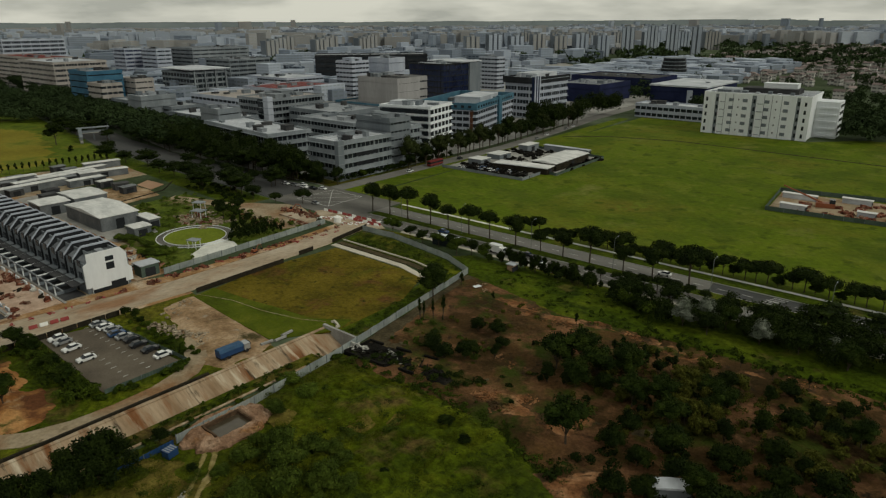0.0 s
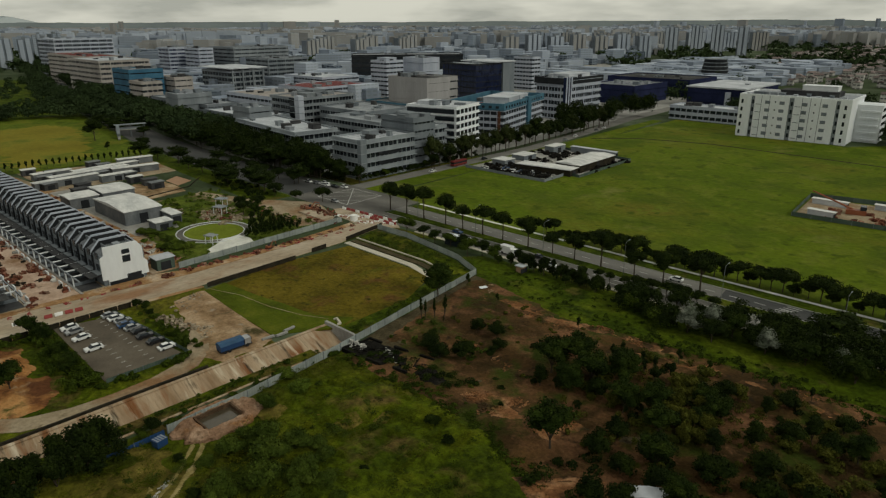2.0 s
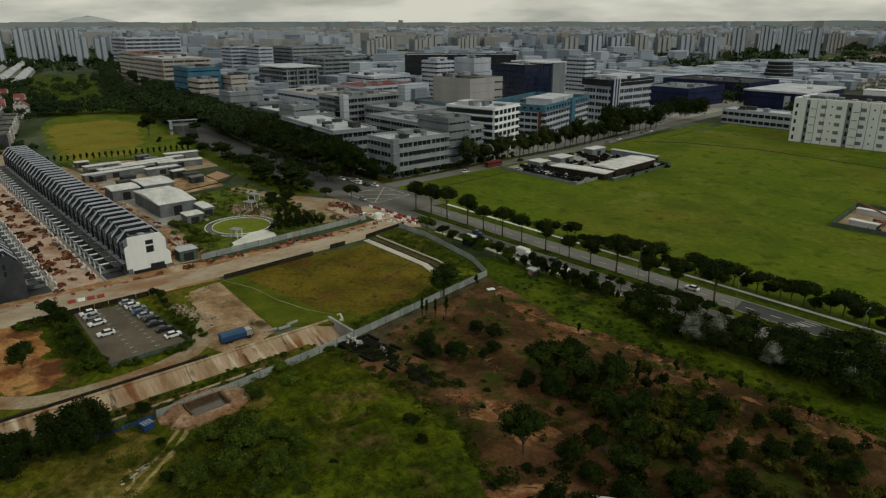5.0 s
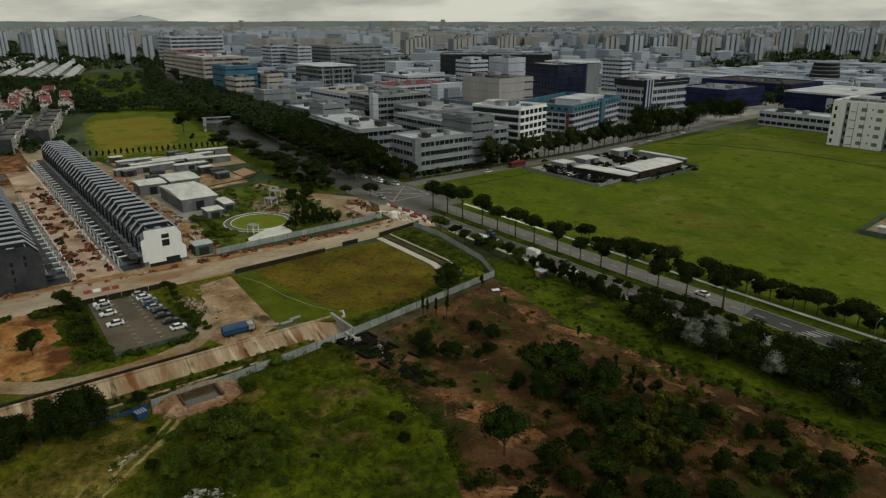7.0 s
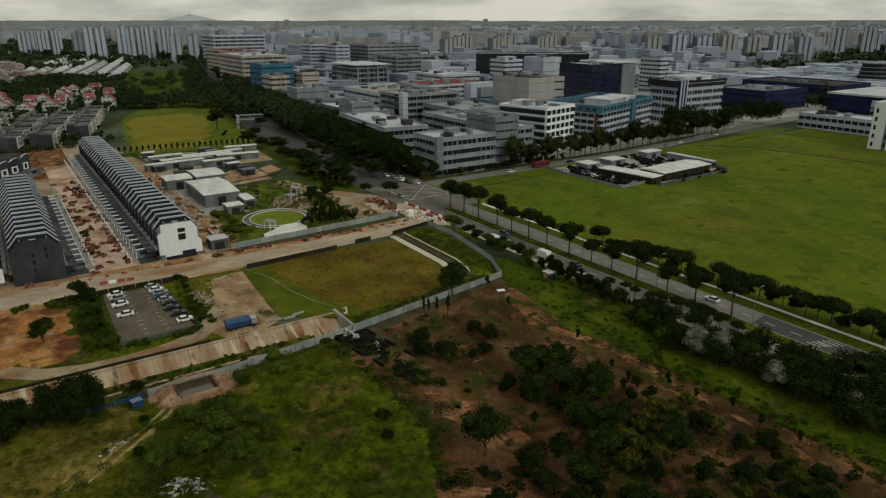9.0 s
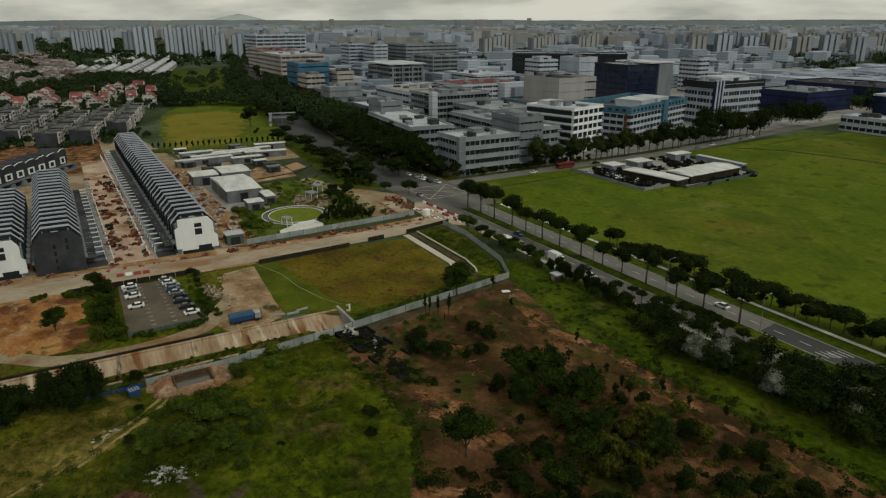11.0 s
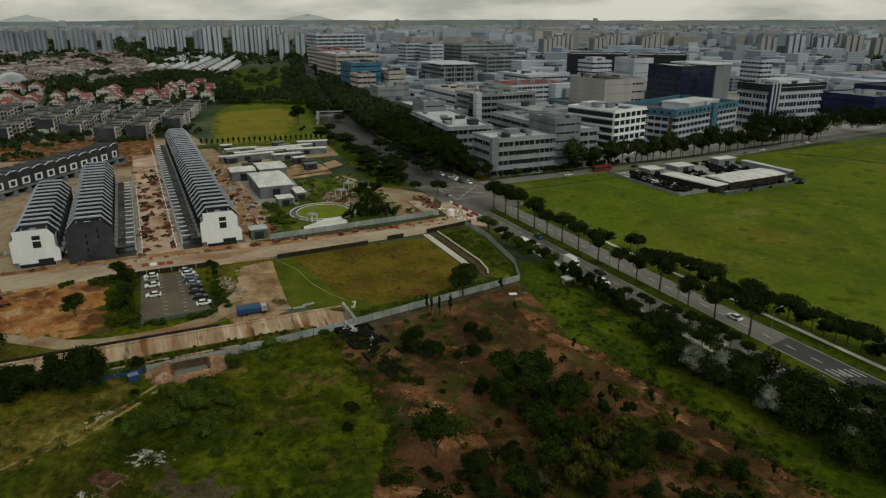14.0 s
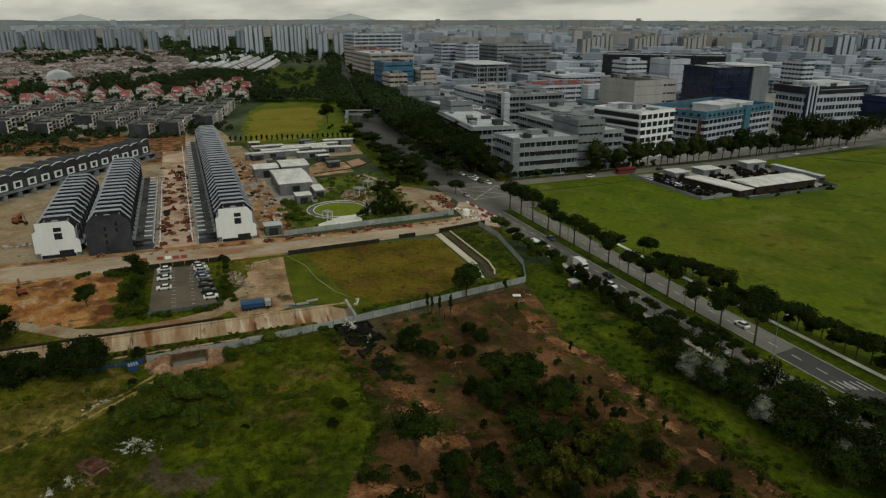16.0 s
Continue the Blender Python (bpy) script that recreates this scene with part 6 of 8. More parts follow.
def terrace_house(key, wall, roofing, w, d, h, gable=2.2):
    t = thing("terrace_house", key, "house")
    body = Shape()
    outline = [(-d / 2, 0), (d / 2, 0), (d / 2, h), (0, h + gable), (-d / 2, h)]
    body.v = [(x, y, z) for x in (-w / 2, w / 2) for y, z in outline]
    body.f = [(4, 3, 2, 1, 0), (5, 6, 7, 8, 9)] + [(i, (i + 1) % 5, 5 + (i + 1) % 5, 5 + i) for i in range(5)]
    part("wall", body, wall, t)
    for side in (-1, 1):
        slope = Shape()
        slope.v = [(x, side * y, z + o) for o in (0.05, 0.4) for x in (-w / 2 + 0.35, w / 2 - 0.35) for y, z in ((0, h + gable), (d / 2 + 0.6, h - 0.3))]
        slope.f = [(0, 1, 3, 2), (4, 6, 7, 5), (0, 4, 5, 1), (2, 3, 7, 6), (1, 5, 7, 3), (0, 2, 6, 4)]
        part("roof", slope, roofing, t)
    part("window", Shape().box(w / 2 - 0.05, -d * 0.3, h * 0.55, w / 2 + 0.1, d * 0.3, h * 0.8), "glass", t)
    part("dormer", Shape().box(-w * 0.3, -d / 2 - 0.3, h - 0.6, w * 0.05, -d / 2 + 2.5, h + 1.0), wall, t)
    return t


grey_house = thing("terrace_house", "charcoal three-storey terrace house with a flat grey roof", "house")
part("wall", Shape().box(-2.8, -5.5, 0, 2.8, 5.5, 7.6).box(-2.8, -5.5, 7.6, 2.8, -1.5, 8.4), "slate_wall", grey_house)
part("roof", Shape().box(-2.5, -1.4, 7.6, 2.5, 4.9, 7.9).box(-2.5, -5.2, 8.4, 2.5, -1.7, 8.7).box(-1.9, -3.6, 8.69, 0.9, -1.9, 9.8), "estate_roof", grey_house)
part("white_frame", Shape().box(2.3, 5.2, 0.2, 2.75, 6.3, 7.9).box(-2.7, 5.4, 7.3, 2.3, 6.2, 7.75).box(-2.7, 5.4, 4.9, 0.4, 6.3, 5.4).box(-2.7, 5.4, 2.5, 0.4, 6.3, 2.9), "estate_frame", grey_house)
part("window", Shape().box(-2.2, 5.42, 0.4, 2.0, 5.6, 2.4).box(-2.2, 5.42, 3.0, 2.0, 5.6, 4.8).box(-2.2, 5.42, 5.5, 2.0, 5.6, 7.2), "glass", grey_house)
part("parapet", Shape().box(2.5, -5.5, 8.3, 2.8, -1.5, 9.0).box(2.5, -1.6, 7.5, 2.8, 5.45, 8.3).box(2.5, -1.8, 7.6, 2.8, -1.5, 8.9), "estate_roof", grey_house)
red_house = terrace_house("white house with a dull red tiled roof", "house_white", "red_roof", 9.6, 10, 6.8, 3.0)
tagged(grey_house, group="grey terraces")
tagged(red_house, group="red-roofed houses")
placed = {grey_house: False, red_house: False}


def put_house(kind, m):
    if not placed[kind]:
        kind.matrix_basis, placed[kind] = m, True
    else:
        copy_thing(kind, m)


for y0, xa, n in ((-62, -430, 16), (-40, -424, 18), (-16, -405, 18), (4, -436, 14), (20, -402, 19), (38, -378, 20), (54, -380, 20), (74, -404, 20)):
    for k in range(n):
        if k % 8 != 7 and k < 17:
            put_house(grey_house, pose(xa - 5.7 * k, y0 + 1.25 * k, 0, 0, 0, -12.5) @ Matrix.Diagonal((1, 0.98, (0.94, 1.06, 1.0, 0.88)[(k + int(y0)) % 4], 1)))
rr = random.Random(8)
for k in range(7):
    for j in range(15):
        x, y = -532 - 26 * k + rr.uniform(-6, 6), -130 + 17 * j + rr.uniform(-3, 3) + 5 * k
        if y < 118 and rr.random() < (0.85 if k < 3 else 0.3):
            put_house(red_house, pose(x, y, 0, 0, 0, -13 + rr.choice((0, 0, 90)) + rr.uniform(-5, 5)) @ Matrix.Diagonal((rr.uniform(0.8, 1.25), rr.uniform(0.85, 1.1), rr.uniform(0.9, 1.2), 1)))
heap_ = Shape()
for k in range(420):
    x, y = rr.uniform(-500, -375), rr.uniform(-70, 100)
    w, d, h = rr.uniform(0.8, 2.4), rr.uniform(0.8, 2.2), rr.uniform(0.8, 2.8)
    if y < 62 + (-375 - x) * 0.2 and x < -402:
        heap_.box(x - w, y - d, 0, x + w, y + d, h)
tagged(part("garden_walls", heap_, "house_white"), "low pale walls, porches and cars between terraces", "walls", kind="stuff")
hall = thing("arched_hall", "white arched hall among houses and trees", "building", pose(-775, -52, 0, 0, 0, 10))
arch = Shape()
for i in range(9):
    a = math.pi * i / 8
    arch.v += [(x, -13 * math.cos(a), 4 + 9 * math.sin(a)) for x in (-22, 22)]
arch.f = [(2 * i, 2 * i + 1, 2 * i + 3, 2 * i + 2) for i in range(8)] + [tuple(range(0, 18, 2)), tuple(range(17, 0, -2))]
part("roof", arch, "pale_roof", hall)
part("wall", Shape().box(-21, -12.5, 0, 21, 12.5, 4.2), "white_wall", hall)

# long white-roofed terraces further off
roof_mesh = Shape()
roof_mesh.v = [(x, y, z) for x in (-6.6, 6.6) for y, z in ((-6.4, 5.6), (6.4, 5.6), (0, 8.4))]
roof_mesh.f = [(0, 1, 2), (5, 4, 3), (0, 3, 4, 1), (1, 4, 5, 2), (2, 5, 3, 0)]
dark_mesh = roof_mesh.mesh("roof", "metal_roof")
roof_mesh = roof_mesh.mesh("roof", "pale_roof")
for k in range(7):
    f = k / 6
    x0, y0 = -960 + 150 * f, 82 + 72 * f
    t = thing("terrace_row", "long low terrace with pale metal roofs", "house", pose(x0, y0, 0, 0, 0, -13.5), group="pale terraces")
    part("wall", Shape().box(-400, -5.5, 0, 0, 5.5, 5.8), "house_white", t)
    for i in range(28):
        part("roof", dark_mesh if k in (1, 4) and i % 2 else roof_mesh, "pale_roof", t).matrix_basis = pose(-7 - 14 * i, 0, 0.15 * (i % 3)) @ Matrix.Diagonal((1.06, 0.72, 1, 1))

# ---- apartment towers ----


def tower(x, y, w, d, h, turn, mat="block_white"):
    t = thing("apartment_tower", "pale high-rise slab of flats with stacked balconies", "building", pose(x, y, 0, 0, 0, turn), group="flats")
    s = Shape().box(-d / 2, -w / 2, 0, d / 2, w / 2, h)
    # darker than the bays, painting the shade of recessed balconies
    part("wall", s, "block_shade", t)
    n = max(2, round(w / 7.5))
    for i in range(n):
        c = -w / 2 + (i + 0.5) * w / n
        part("bay", Shape().box(d / 2 - 1, c - w / n * 0.33, 0, d / 2 + 2.4, c + w / n * 0.33, h + (1.2 if i % 2 else -0.8)), mat, t)
    roof_unit(t, 0, 0, h, d * 0.5, w * 0.25, 3.5, "light_grey_wall")
    return t


rt_ = random.Random(21)
for k in range(5):
    tower(-1130 - 12 * (k % 2), 300 + 26 * k + rt_.uniform(-4, 4), 18, 14, 40 + rt_.uniform(-2, 2), -14, "block_white")
for k in range(40):
    y = -620 + 27 * k
    if 30 < y < 84 or 190 < y < 385:
        continue
    tower(-1430 + 0.18 * (y - 200) + rt_.uniform(-70, 70), y, rt_.uniform(17, 27), 12, rt_.uniform(39, 46), rt_.uniform(-30, 20), "block_white" if 84 < y < 190 else "block_grey")
for y in (190, 206, 237, 252, 269, 281, 300, 316):
    tower(-1240 + rt_.uniform(-6, 6), y, 15, 12, rt_.uniform(50, 53), rt_.uniform(-16, -8), "block_white")
for x, y, w, h in ((-602, 1262, 24, 50), (-566, 1290, 20, 52), (-536, 1312, 22, 54), (-500, 1340, 18, 50)):
    tower(x, y, w, 14, h, -65, "block_white")
for k in range(9):
    tower(-960 - 24 * (k % 3), 700 + 34 * k, 26, 13, 33 + 2 * (k % 3), 0, "block_beige")
for k in range(8):
    tower(-900 + 50 * k, 1250 + 44 * k, 36, 14, 38, -45, rt_.choice(("block_beige", "block_white")))
for k in range(7):
    tower(-760 + 26 * k, 980 + 30 * k, 26, 14, 37 + 3 * (k % 2), -35, rt_.choice(("block_white", "block_beige")))

# ---- the city behind: masses of buildings too far to tell apart ----
city = {m: Shape() for m in ("block_white", "block_grey", "block_beige", "block_dark")}
houses, roofs = Shape(), Shape()
rc = random.Random(33)


def avenue_y(x):
    """The middle of the avenue west of the junction."""
    return 166 if x > -300 else (166 + (-300 - x) * 0.1 if x > -385 else (174.5 + (-385 - x) * 0.183 if x > -600 else 214 + (-600 - x) * 0.209))


def turned_box(s, x, y, a, b, h, turn, z0=0.0):
    c, q, k = math.cos(turn), math.sin(turn), len(s.v)
    s.v += [(x + c * u - q * v, y + q * u + c * v, z) for z in (z0, h) for u, v in ((-a, -b), (a, -b), (a, b), (-a, b))]
    s.f += [tuple(k + i for i in f) for f in ((4, 5, 6, 7), (0, 1, 5, 4), (1, 2, 6, 5), (2, 3, 7, 6), (3, 0, 4, 7))]


def city_free(x, y):
    """Whether far city buildings may stand here: clear of the avenue, the estates and the nearer offices."""
    d = math.hypot(x - 20, y - 40)
    if x > -1000 and y < avenue_y(x) + 25 or d < 560:
        return False
    if d < 700 and (y < 420 or x > -420) or x > -430 - (y - 500) * 0.25 and d < 1900:
        return False
    return not (x < -1000 and y < 230 and d < 1400 or x < -1000 and y < 480 and d < 2250)


def city_spot(lo, hi):
    d, a = lo + (hi - lo) * rc.random(), radians(rc.uniform(-14, 98))   # from +y towards -x
    return 20 - d * math.sin(a), 40 + d * math.cos(a), d


for k in range(2600):      # sheds and workshops
    x, y, d = city_spot(560, 1700)
    if city_free(x, y):
        turned_box(city[rc.choice(("block_white", "block_white", "block_grey", "block_grey", "block_dark"))], x, y, rc.uniform(4, 13), rc.uniform(6, 20), rc.uniform(6, 15) if rc.random() < 0.85 else rc.uniform(15, 24), rc.choice((0.0, 0.12, -0.6)) + rc.uniform(-0.05, 0.05))
for k in range(620):       # housing estates: parallel slabs of one colour
    x, y, d = city_spot(1450, 4050)
    if not city_free(x, y):
        continue
    turn, h0, mat = rc.uniform(-0.9, 0.9), rc.uniform(24, 38), rc.choice(("block_white", "block_white", "block_beige", "block_beige", "block_grey"))
    top = rc.choice((55 - 0.003 * d, 57 - 0.0015 * d))       # the skyline stays below the eye
    for j in range(rc.randint(5, 11)):
        u, v = rc.uniform(-90, 90), rc.uniform(-90, 90)
        high = min(top, h0 + rc.uniform(-4, 4)) if d < 2500 or rc.random() > 0.008 else top + rc.uniform(8, 16)
        turned_box(city[mat], x + u, y + v, rc.uniform(5, 7), rc.uniform(9, 30), high, turn + rc.choice((0, 0, 0, 1.57)))
for k in range(5200):      # low filling between them
    x, y, d = city_spot(1300, 4050)
    if city_free(x, y):
        turned_box(city[rc.choice(("block_white", "block_grey", "block_grey", "block_beige"))], x, y, rc.uniform(4, 9), rc.uniform(5, 16), rc.uniform(6, 18), rc.uniform(-0.8, 0.8))
for k in range(800):
    x, y = rc.uniform(-1150, -440), rc.uniform(240, 1000)
    if y < avenue_y(x) + 30 or (y > 700 and x > -560):
        continue
    turned_box(city[rc.choice(("block_white", "block_grey", "block_grey", "block_dark"))], x, y, rc.uniform(4, 10), rc.uniform(4, 14), rc.uniform(6, 15), 0.05)
for k in range(420):
    x, y = rc.uniform(-440, -240), rc.uniform(640, 1050)
    turned_box(city[rc.choice(("block_white", "block_grey", "block_grey", "block_white"))], x, y, rc.uniform(5, 14), rc.uniform(5, 16), rc.uniform(6, 13), -0.1)
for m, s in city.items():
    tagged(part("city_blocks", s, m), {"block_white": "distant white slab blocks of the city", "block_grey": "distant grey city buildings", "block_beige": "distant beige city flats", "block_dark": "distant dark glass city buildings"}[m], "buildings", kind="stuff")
for k in range(6400):
    if k % 2:
        x, y = rc.uniform(-420, 500), rc.uniform(560, 1900)
        if x < -330 + (y - 560) * 0.05 and y < 900:
            continue
        if y < 640 + 0.1 * x or (x < -120 and y < 760):
            continue
    else:
        x, y = rc.uniform(-1500, -760), rc.uniform(-700, 80)
    tn = rc.uniform(-0.3, 0.3) + rc.choice((0, 1.57))
    w, d, h = rc.uniform(2.6, 5.5), rc.uniform(2.4, 3.8), rc.uniform(4.5, 8)
    turned_box(houses, x, y, w, d, h, tn)
    c, q, i = math.cos(tn), math.sin(tn), len(roofs.v)
    roofs.v += [(x + c * u - q * v, y + q * u + c * v, z) for u in (-w - 0.4, w + 0.4) for v, z in ((-d - 0.5, h - 0.1), (d + 0.5, h - 0.1), (0, h + 1.7))]
    roofs.f += [tuple(i + j for j in f) for f in ((0, 1, 2), (5, 4, 3), (1, 4, 5, 2), (2, 5, 3, 0))]
tagged(part("house_walls", houses, "house_white"), "distant pale walls of low houses", "houses", kind="stuff")
tagged(part("house_roofs", roofs, "tile_roofs"), "distant brown and red house roofs", "houses", kind="stuff")

# ---- woods ----
rw = random.Random(4)
belt = []
for k in range(8, 105):   # dense belt along the avenue, near part
    x = -212 - 1.35 * k + rw.uniform(-1.5, 1.5)
    off = (12, 20, 16, 27)[k % 4] + rw.uniform(-2, 2)
    if x > -262:
        off = min(off, 20)
    if x > -232:
        off = 12
    if k < 40:
        tree("rain" if k % 5 == 2 else rw.choice(("forest", "forest2")), x, avenue_y(x) + off, "large dark roadside tree of the dense belt", rw.uniform(0.8, 1.25), group="tree belt", stretch=rw.uniform(0.85, 1.2))
    else:
        belt.append((x, avenue_y(x) + off, rw.uniform(3.8, 6.2), rw.uniform(8.5, 13.5)))
for k in range(26):
    belt.append((-221 + rw.uniform(-8, 9), 352 + rw.uniform(0, 110), rw.uniform(5, 7), rw.uniform(12, 17)))
grow_stuff("belt_woods", "dense dark tree belt along the avenue", "leaf_dark", 81, belt, 900, 0.55, lean=True)
for x, y, f in ((-226, 150, 0.8), (-233, 152, 0.85), (-248, 148, 0.9), (-260, 149.5, 0.8), (-272, 149.5, 0.7), (-284, 149, 0.6),
                (-300, 152, 0.85), (-318, 150, 0.6), (-331, 147, 0.8), (-353, 158, 0.6), (-412, 168, 0.8), (-425, 171, 0.85), (-440, 173, 0.9)):
    tree("rain", x, y, "broad spreading tree on the avenue's near side", f * rw.uniform(0.95, 1.05), group="avenue edge trees")
for x, f in ((-223.5, 0.8), (-236, 0.7), (-247, 0.7), (-259, 0.7), (-272, 0.7), (-289, 0.6), (-392, 0.6), (-408, 0.75), (-424, 0.8)):
    tree(rw.choice(("avenue", "rain")), x, avenue_y(x) + rw.uniform(-1, 1), "spreading tree on the avenue's median", f, group="median trees")
for k in range(12):
    x = -228 - 14 * k + rw.uniform(-3, 3)
    tree("rain", x, avenue_y(x) + rw.uniform(9, 11), "broad spreading tree on the avenue's far side", rw.uniform(0.7, 0.95), group="avenue edge trees")
y = 226.0
while y < 398:    # along the side road: airy at first, then a dense dark row
    near = y < 284
    tree(rw.choice(("airy", "airy2") if near else ("forest2", "airy", "forest2", "avenue")), -204.5 - (y - 230) * 0.07 + rw.uniform(-2.2, 2.2), y,
         "tall slender roadside tree in front of offices" if near else "dense dark roadside tree in front of offices", rw.uniform(0.8, 1.25) * (1.0 if near else 0.92), group="side road trees", stretch=rw.uniform(1.0, 1.35))
    y += rw.uniform(4.0, 8.0) if near else rw.uniform(3.0, 6.0)
scatter(("forest2", "forest"), [(-203, 226, 0.8), (-205, 238, 0.9), (-206.5, 249, 0.9), (-205.5, 184.5, 0.7), (-214, 180.5, 0.75), (-222, 182, 0.85), (-229, 181.5, 0.8), (-207, 271, 0.9), (-210, 281, 0.95)], "dense dark roadside tree in front of offices", 0.85, 1.0, group="side road trees")
scatter(("sapling", "avenue3", "scrub3"), [(-206.6 + rw.uniform(-0.6, 0.6), 190 + 5 * k + rw.uniform(-1, 1), 0.7) for k in range(8)], "small young tree on the factory verge", 0.7, 1.0, group="verge trees")
spots = []
for k in range(1000):
    x = rw.uniform(-1150, -330)
    off = rw.uniform(8, 32 + max(0, (x + 600) * 0.03)) if rw.random() < 0.86 or x > -450 else -rw.uniform(7, 17)
    spots.append((x, avenue_y(x) + off, rw.uniform(4, 6.5), rw.uniform(9, 13)))
for k in range(150):
    x = rw.uniform(-640, -430)
    spots.append((x, avenue_y(x) + rw.choice((-1, 1)) * rw.uniform(5, 10), rw.uniform(4, 6), rw.uniform(9, 12)))
grow_stuff("avenue_woods", "dense dark trees lining the avenue far off", "far_woods", 3, spots, 150, 1.15, lean=True)
spots = []
for k in range(400):
    x, y = rw.uniform(-860, -560), rw.uniform(105, 250)
    if y > avenue_y(x) - 9 or (inside(x, y, [(-560, 150), (-600, 190), (-760, 215), (-900, 245), (-950, 200), (-760, 150)]) and rw.random() < 0.8):
        continue
    spots.append((x, y, rw.uniform(4, 6), rw.uniform(6, 9)))
for k in range(900):
    x, y = rw.uniform(-900, -395), rw.uniform(-260, 130)
    if (x > -515 and rw.random() < 0.85) or inside(x, y, [(-340, 76), (-330, 152), (-459, 176), (-545, 116)]):
        continue
    spots.append((x, y, rw.uniform(3, 5), rw.uniform(5, 8)))
for cx, cy, r_, n_ in ((-640, -60, 30, 26), (-660, 20, 34, 34), (-640, 74, 26, 30), (-700, -20, 30, 26), (-720, 60, 40, 40), (-690, 110, 30, 26), (-760, 0, 30, 22), (-800, 90, 44, 34), (-840, 30, 30, 20), (-620, -120, 26, 22), (-700, -100, 30, 22)):
    for k in range(n_):      # dense groves between the houses
        a_, q_ = rw.uniform(0, 6.28), r_ * math.sqrt(rw.random())
        spots.append((cx + q_ * math.cos(a_), cy + q_ * math.sin(a_) * 0.6, rw.uniform(3.5, 5.5), rw.uniform(8, 12)))
for k in range(60):
    f = rw.random()
    spots.append((-505 - 35 * f + rw.uniform(-14, 10), 188 - 70 * f + rw.uniform(-4, 8), rw.uniform(3.5, 6), rw.uniform(6, 10)))
for k in range(60):
    spots.append((rw.uniform(-398, -388), rw.uniform(-90, 84), rw.uniform(2, 3), rw.uniform(3, 5)))
for k in range(330):
    spots.append((rw.uniform(-1330, -1180), rw.uniform(-560, 420), rw.uniform(5, 9), rw.uniform(8, 12)))
for k in range(70):
    spots.append((rw.uniform(-560, -400), rw.choice((-31, -14, 5, 23, 43, 66)) + rw.uniform(-2, 4), rw.uniform(1.5, 2.5), rw.uniform(3, 5)))
grow_stuff("estate_woods", "dark clumps of trees among houses", "far_woods", 5, spots, 130, 1.1, lean=True)
spots = []
for k in range(900):
    x, y = rw.uniform(-350, 520), rw.uniform(520, 1700)
    if x < -20 and y < 520:
        continue
    if y < 470 - x * 0.05:
        continue
    if noise.noise((x / 120, y / 120, 1.0)) < -0.12:
        continue
    spots.append((x, y, rw.uniform(5, 9), rw.uniform(8, 14)))
for k in range(130):
    spots.append((rw.uniform(-66, 270), 452 + rw.uniform(0, 70), rw.uniform(6, 10), rw.uniform(11, 17)))
for k in range(16):
    spots.append((rw.uniform(-70, -48), rw.uniform(424, 455), rw.uniform(4, 6.5), rw.uniform(8, 13)))
for k in range(70):
    spots.append((rw.uniform(-185, -40), 478 + rw.uniform(0, 70), rw.uniform(4, 7), rw.uniform(7, 12)))
grow_stuff("suburb_woods", "dark trees among low houses", "far_woods", 6, spots, 170, 1.25, lean=True)
spots = []
for k in range(2400):
    d, a = rw.uniform(1000, 3950), radians(rw.uniform(-14, 100))
    spots.append((20 - d * math.sin(a), 40 + d * math.cos(a), rw.uniform(9, 22), rw.uniform(9, 15)))
grow_stuff("city_woods", "distant patches of dark trees between blocks", "far_woods", 7, spots, 34, 4.8, lean=True)
# wooded rim and hills on the horizon, distance haze mixed into their colours
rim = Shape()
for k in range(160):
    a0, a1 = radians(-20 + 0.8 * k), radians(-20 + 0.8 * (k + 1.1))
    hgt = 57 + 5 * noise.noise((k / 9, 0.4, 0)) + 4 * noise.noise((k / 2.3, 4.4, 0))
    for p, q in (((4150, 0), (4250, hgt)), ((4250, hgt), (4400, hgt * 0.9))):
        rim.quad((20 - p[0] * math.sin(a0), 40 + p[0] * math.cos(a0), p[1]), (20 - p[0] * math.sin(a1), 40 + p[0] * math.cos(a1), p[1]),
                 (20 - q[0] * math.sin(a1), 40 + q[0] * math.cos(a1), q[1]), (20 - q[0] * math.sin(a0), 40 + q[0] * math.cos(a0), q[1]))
tagged(part("wooded_rim", rim, "hill"), "low wooded rim on the horizon, haze tinted into its colour", "backdrop", kind="structure")
# hills behind the rim; their haze is only base colour
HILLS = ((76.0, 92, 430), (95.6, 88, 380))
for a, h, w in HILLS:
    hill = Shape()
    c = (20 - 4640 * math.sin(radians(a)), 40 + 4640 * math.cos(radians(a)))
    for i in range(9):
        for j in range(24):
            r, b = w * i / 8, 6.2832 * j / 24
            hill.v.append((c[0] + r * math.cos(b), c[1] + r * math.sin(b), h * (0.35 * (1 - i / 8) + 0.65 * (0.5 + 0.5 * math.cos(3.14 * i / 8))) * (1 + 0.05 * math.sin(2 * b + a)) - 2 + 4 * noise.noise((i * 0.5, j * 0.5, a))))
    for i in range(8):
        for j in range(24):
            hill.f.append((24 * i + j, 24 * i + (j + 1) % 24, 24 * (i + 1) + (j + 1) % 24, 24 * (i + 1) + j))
    tagged(part("hill", hill, "haze_tinted_hill"), "low hill on the horizon, haze tinted into its colour", "hill", kind="structure")

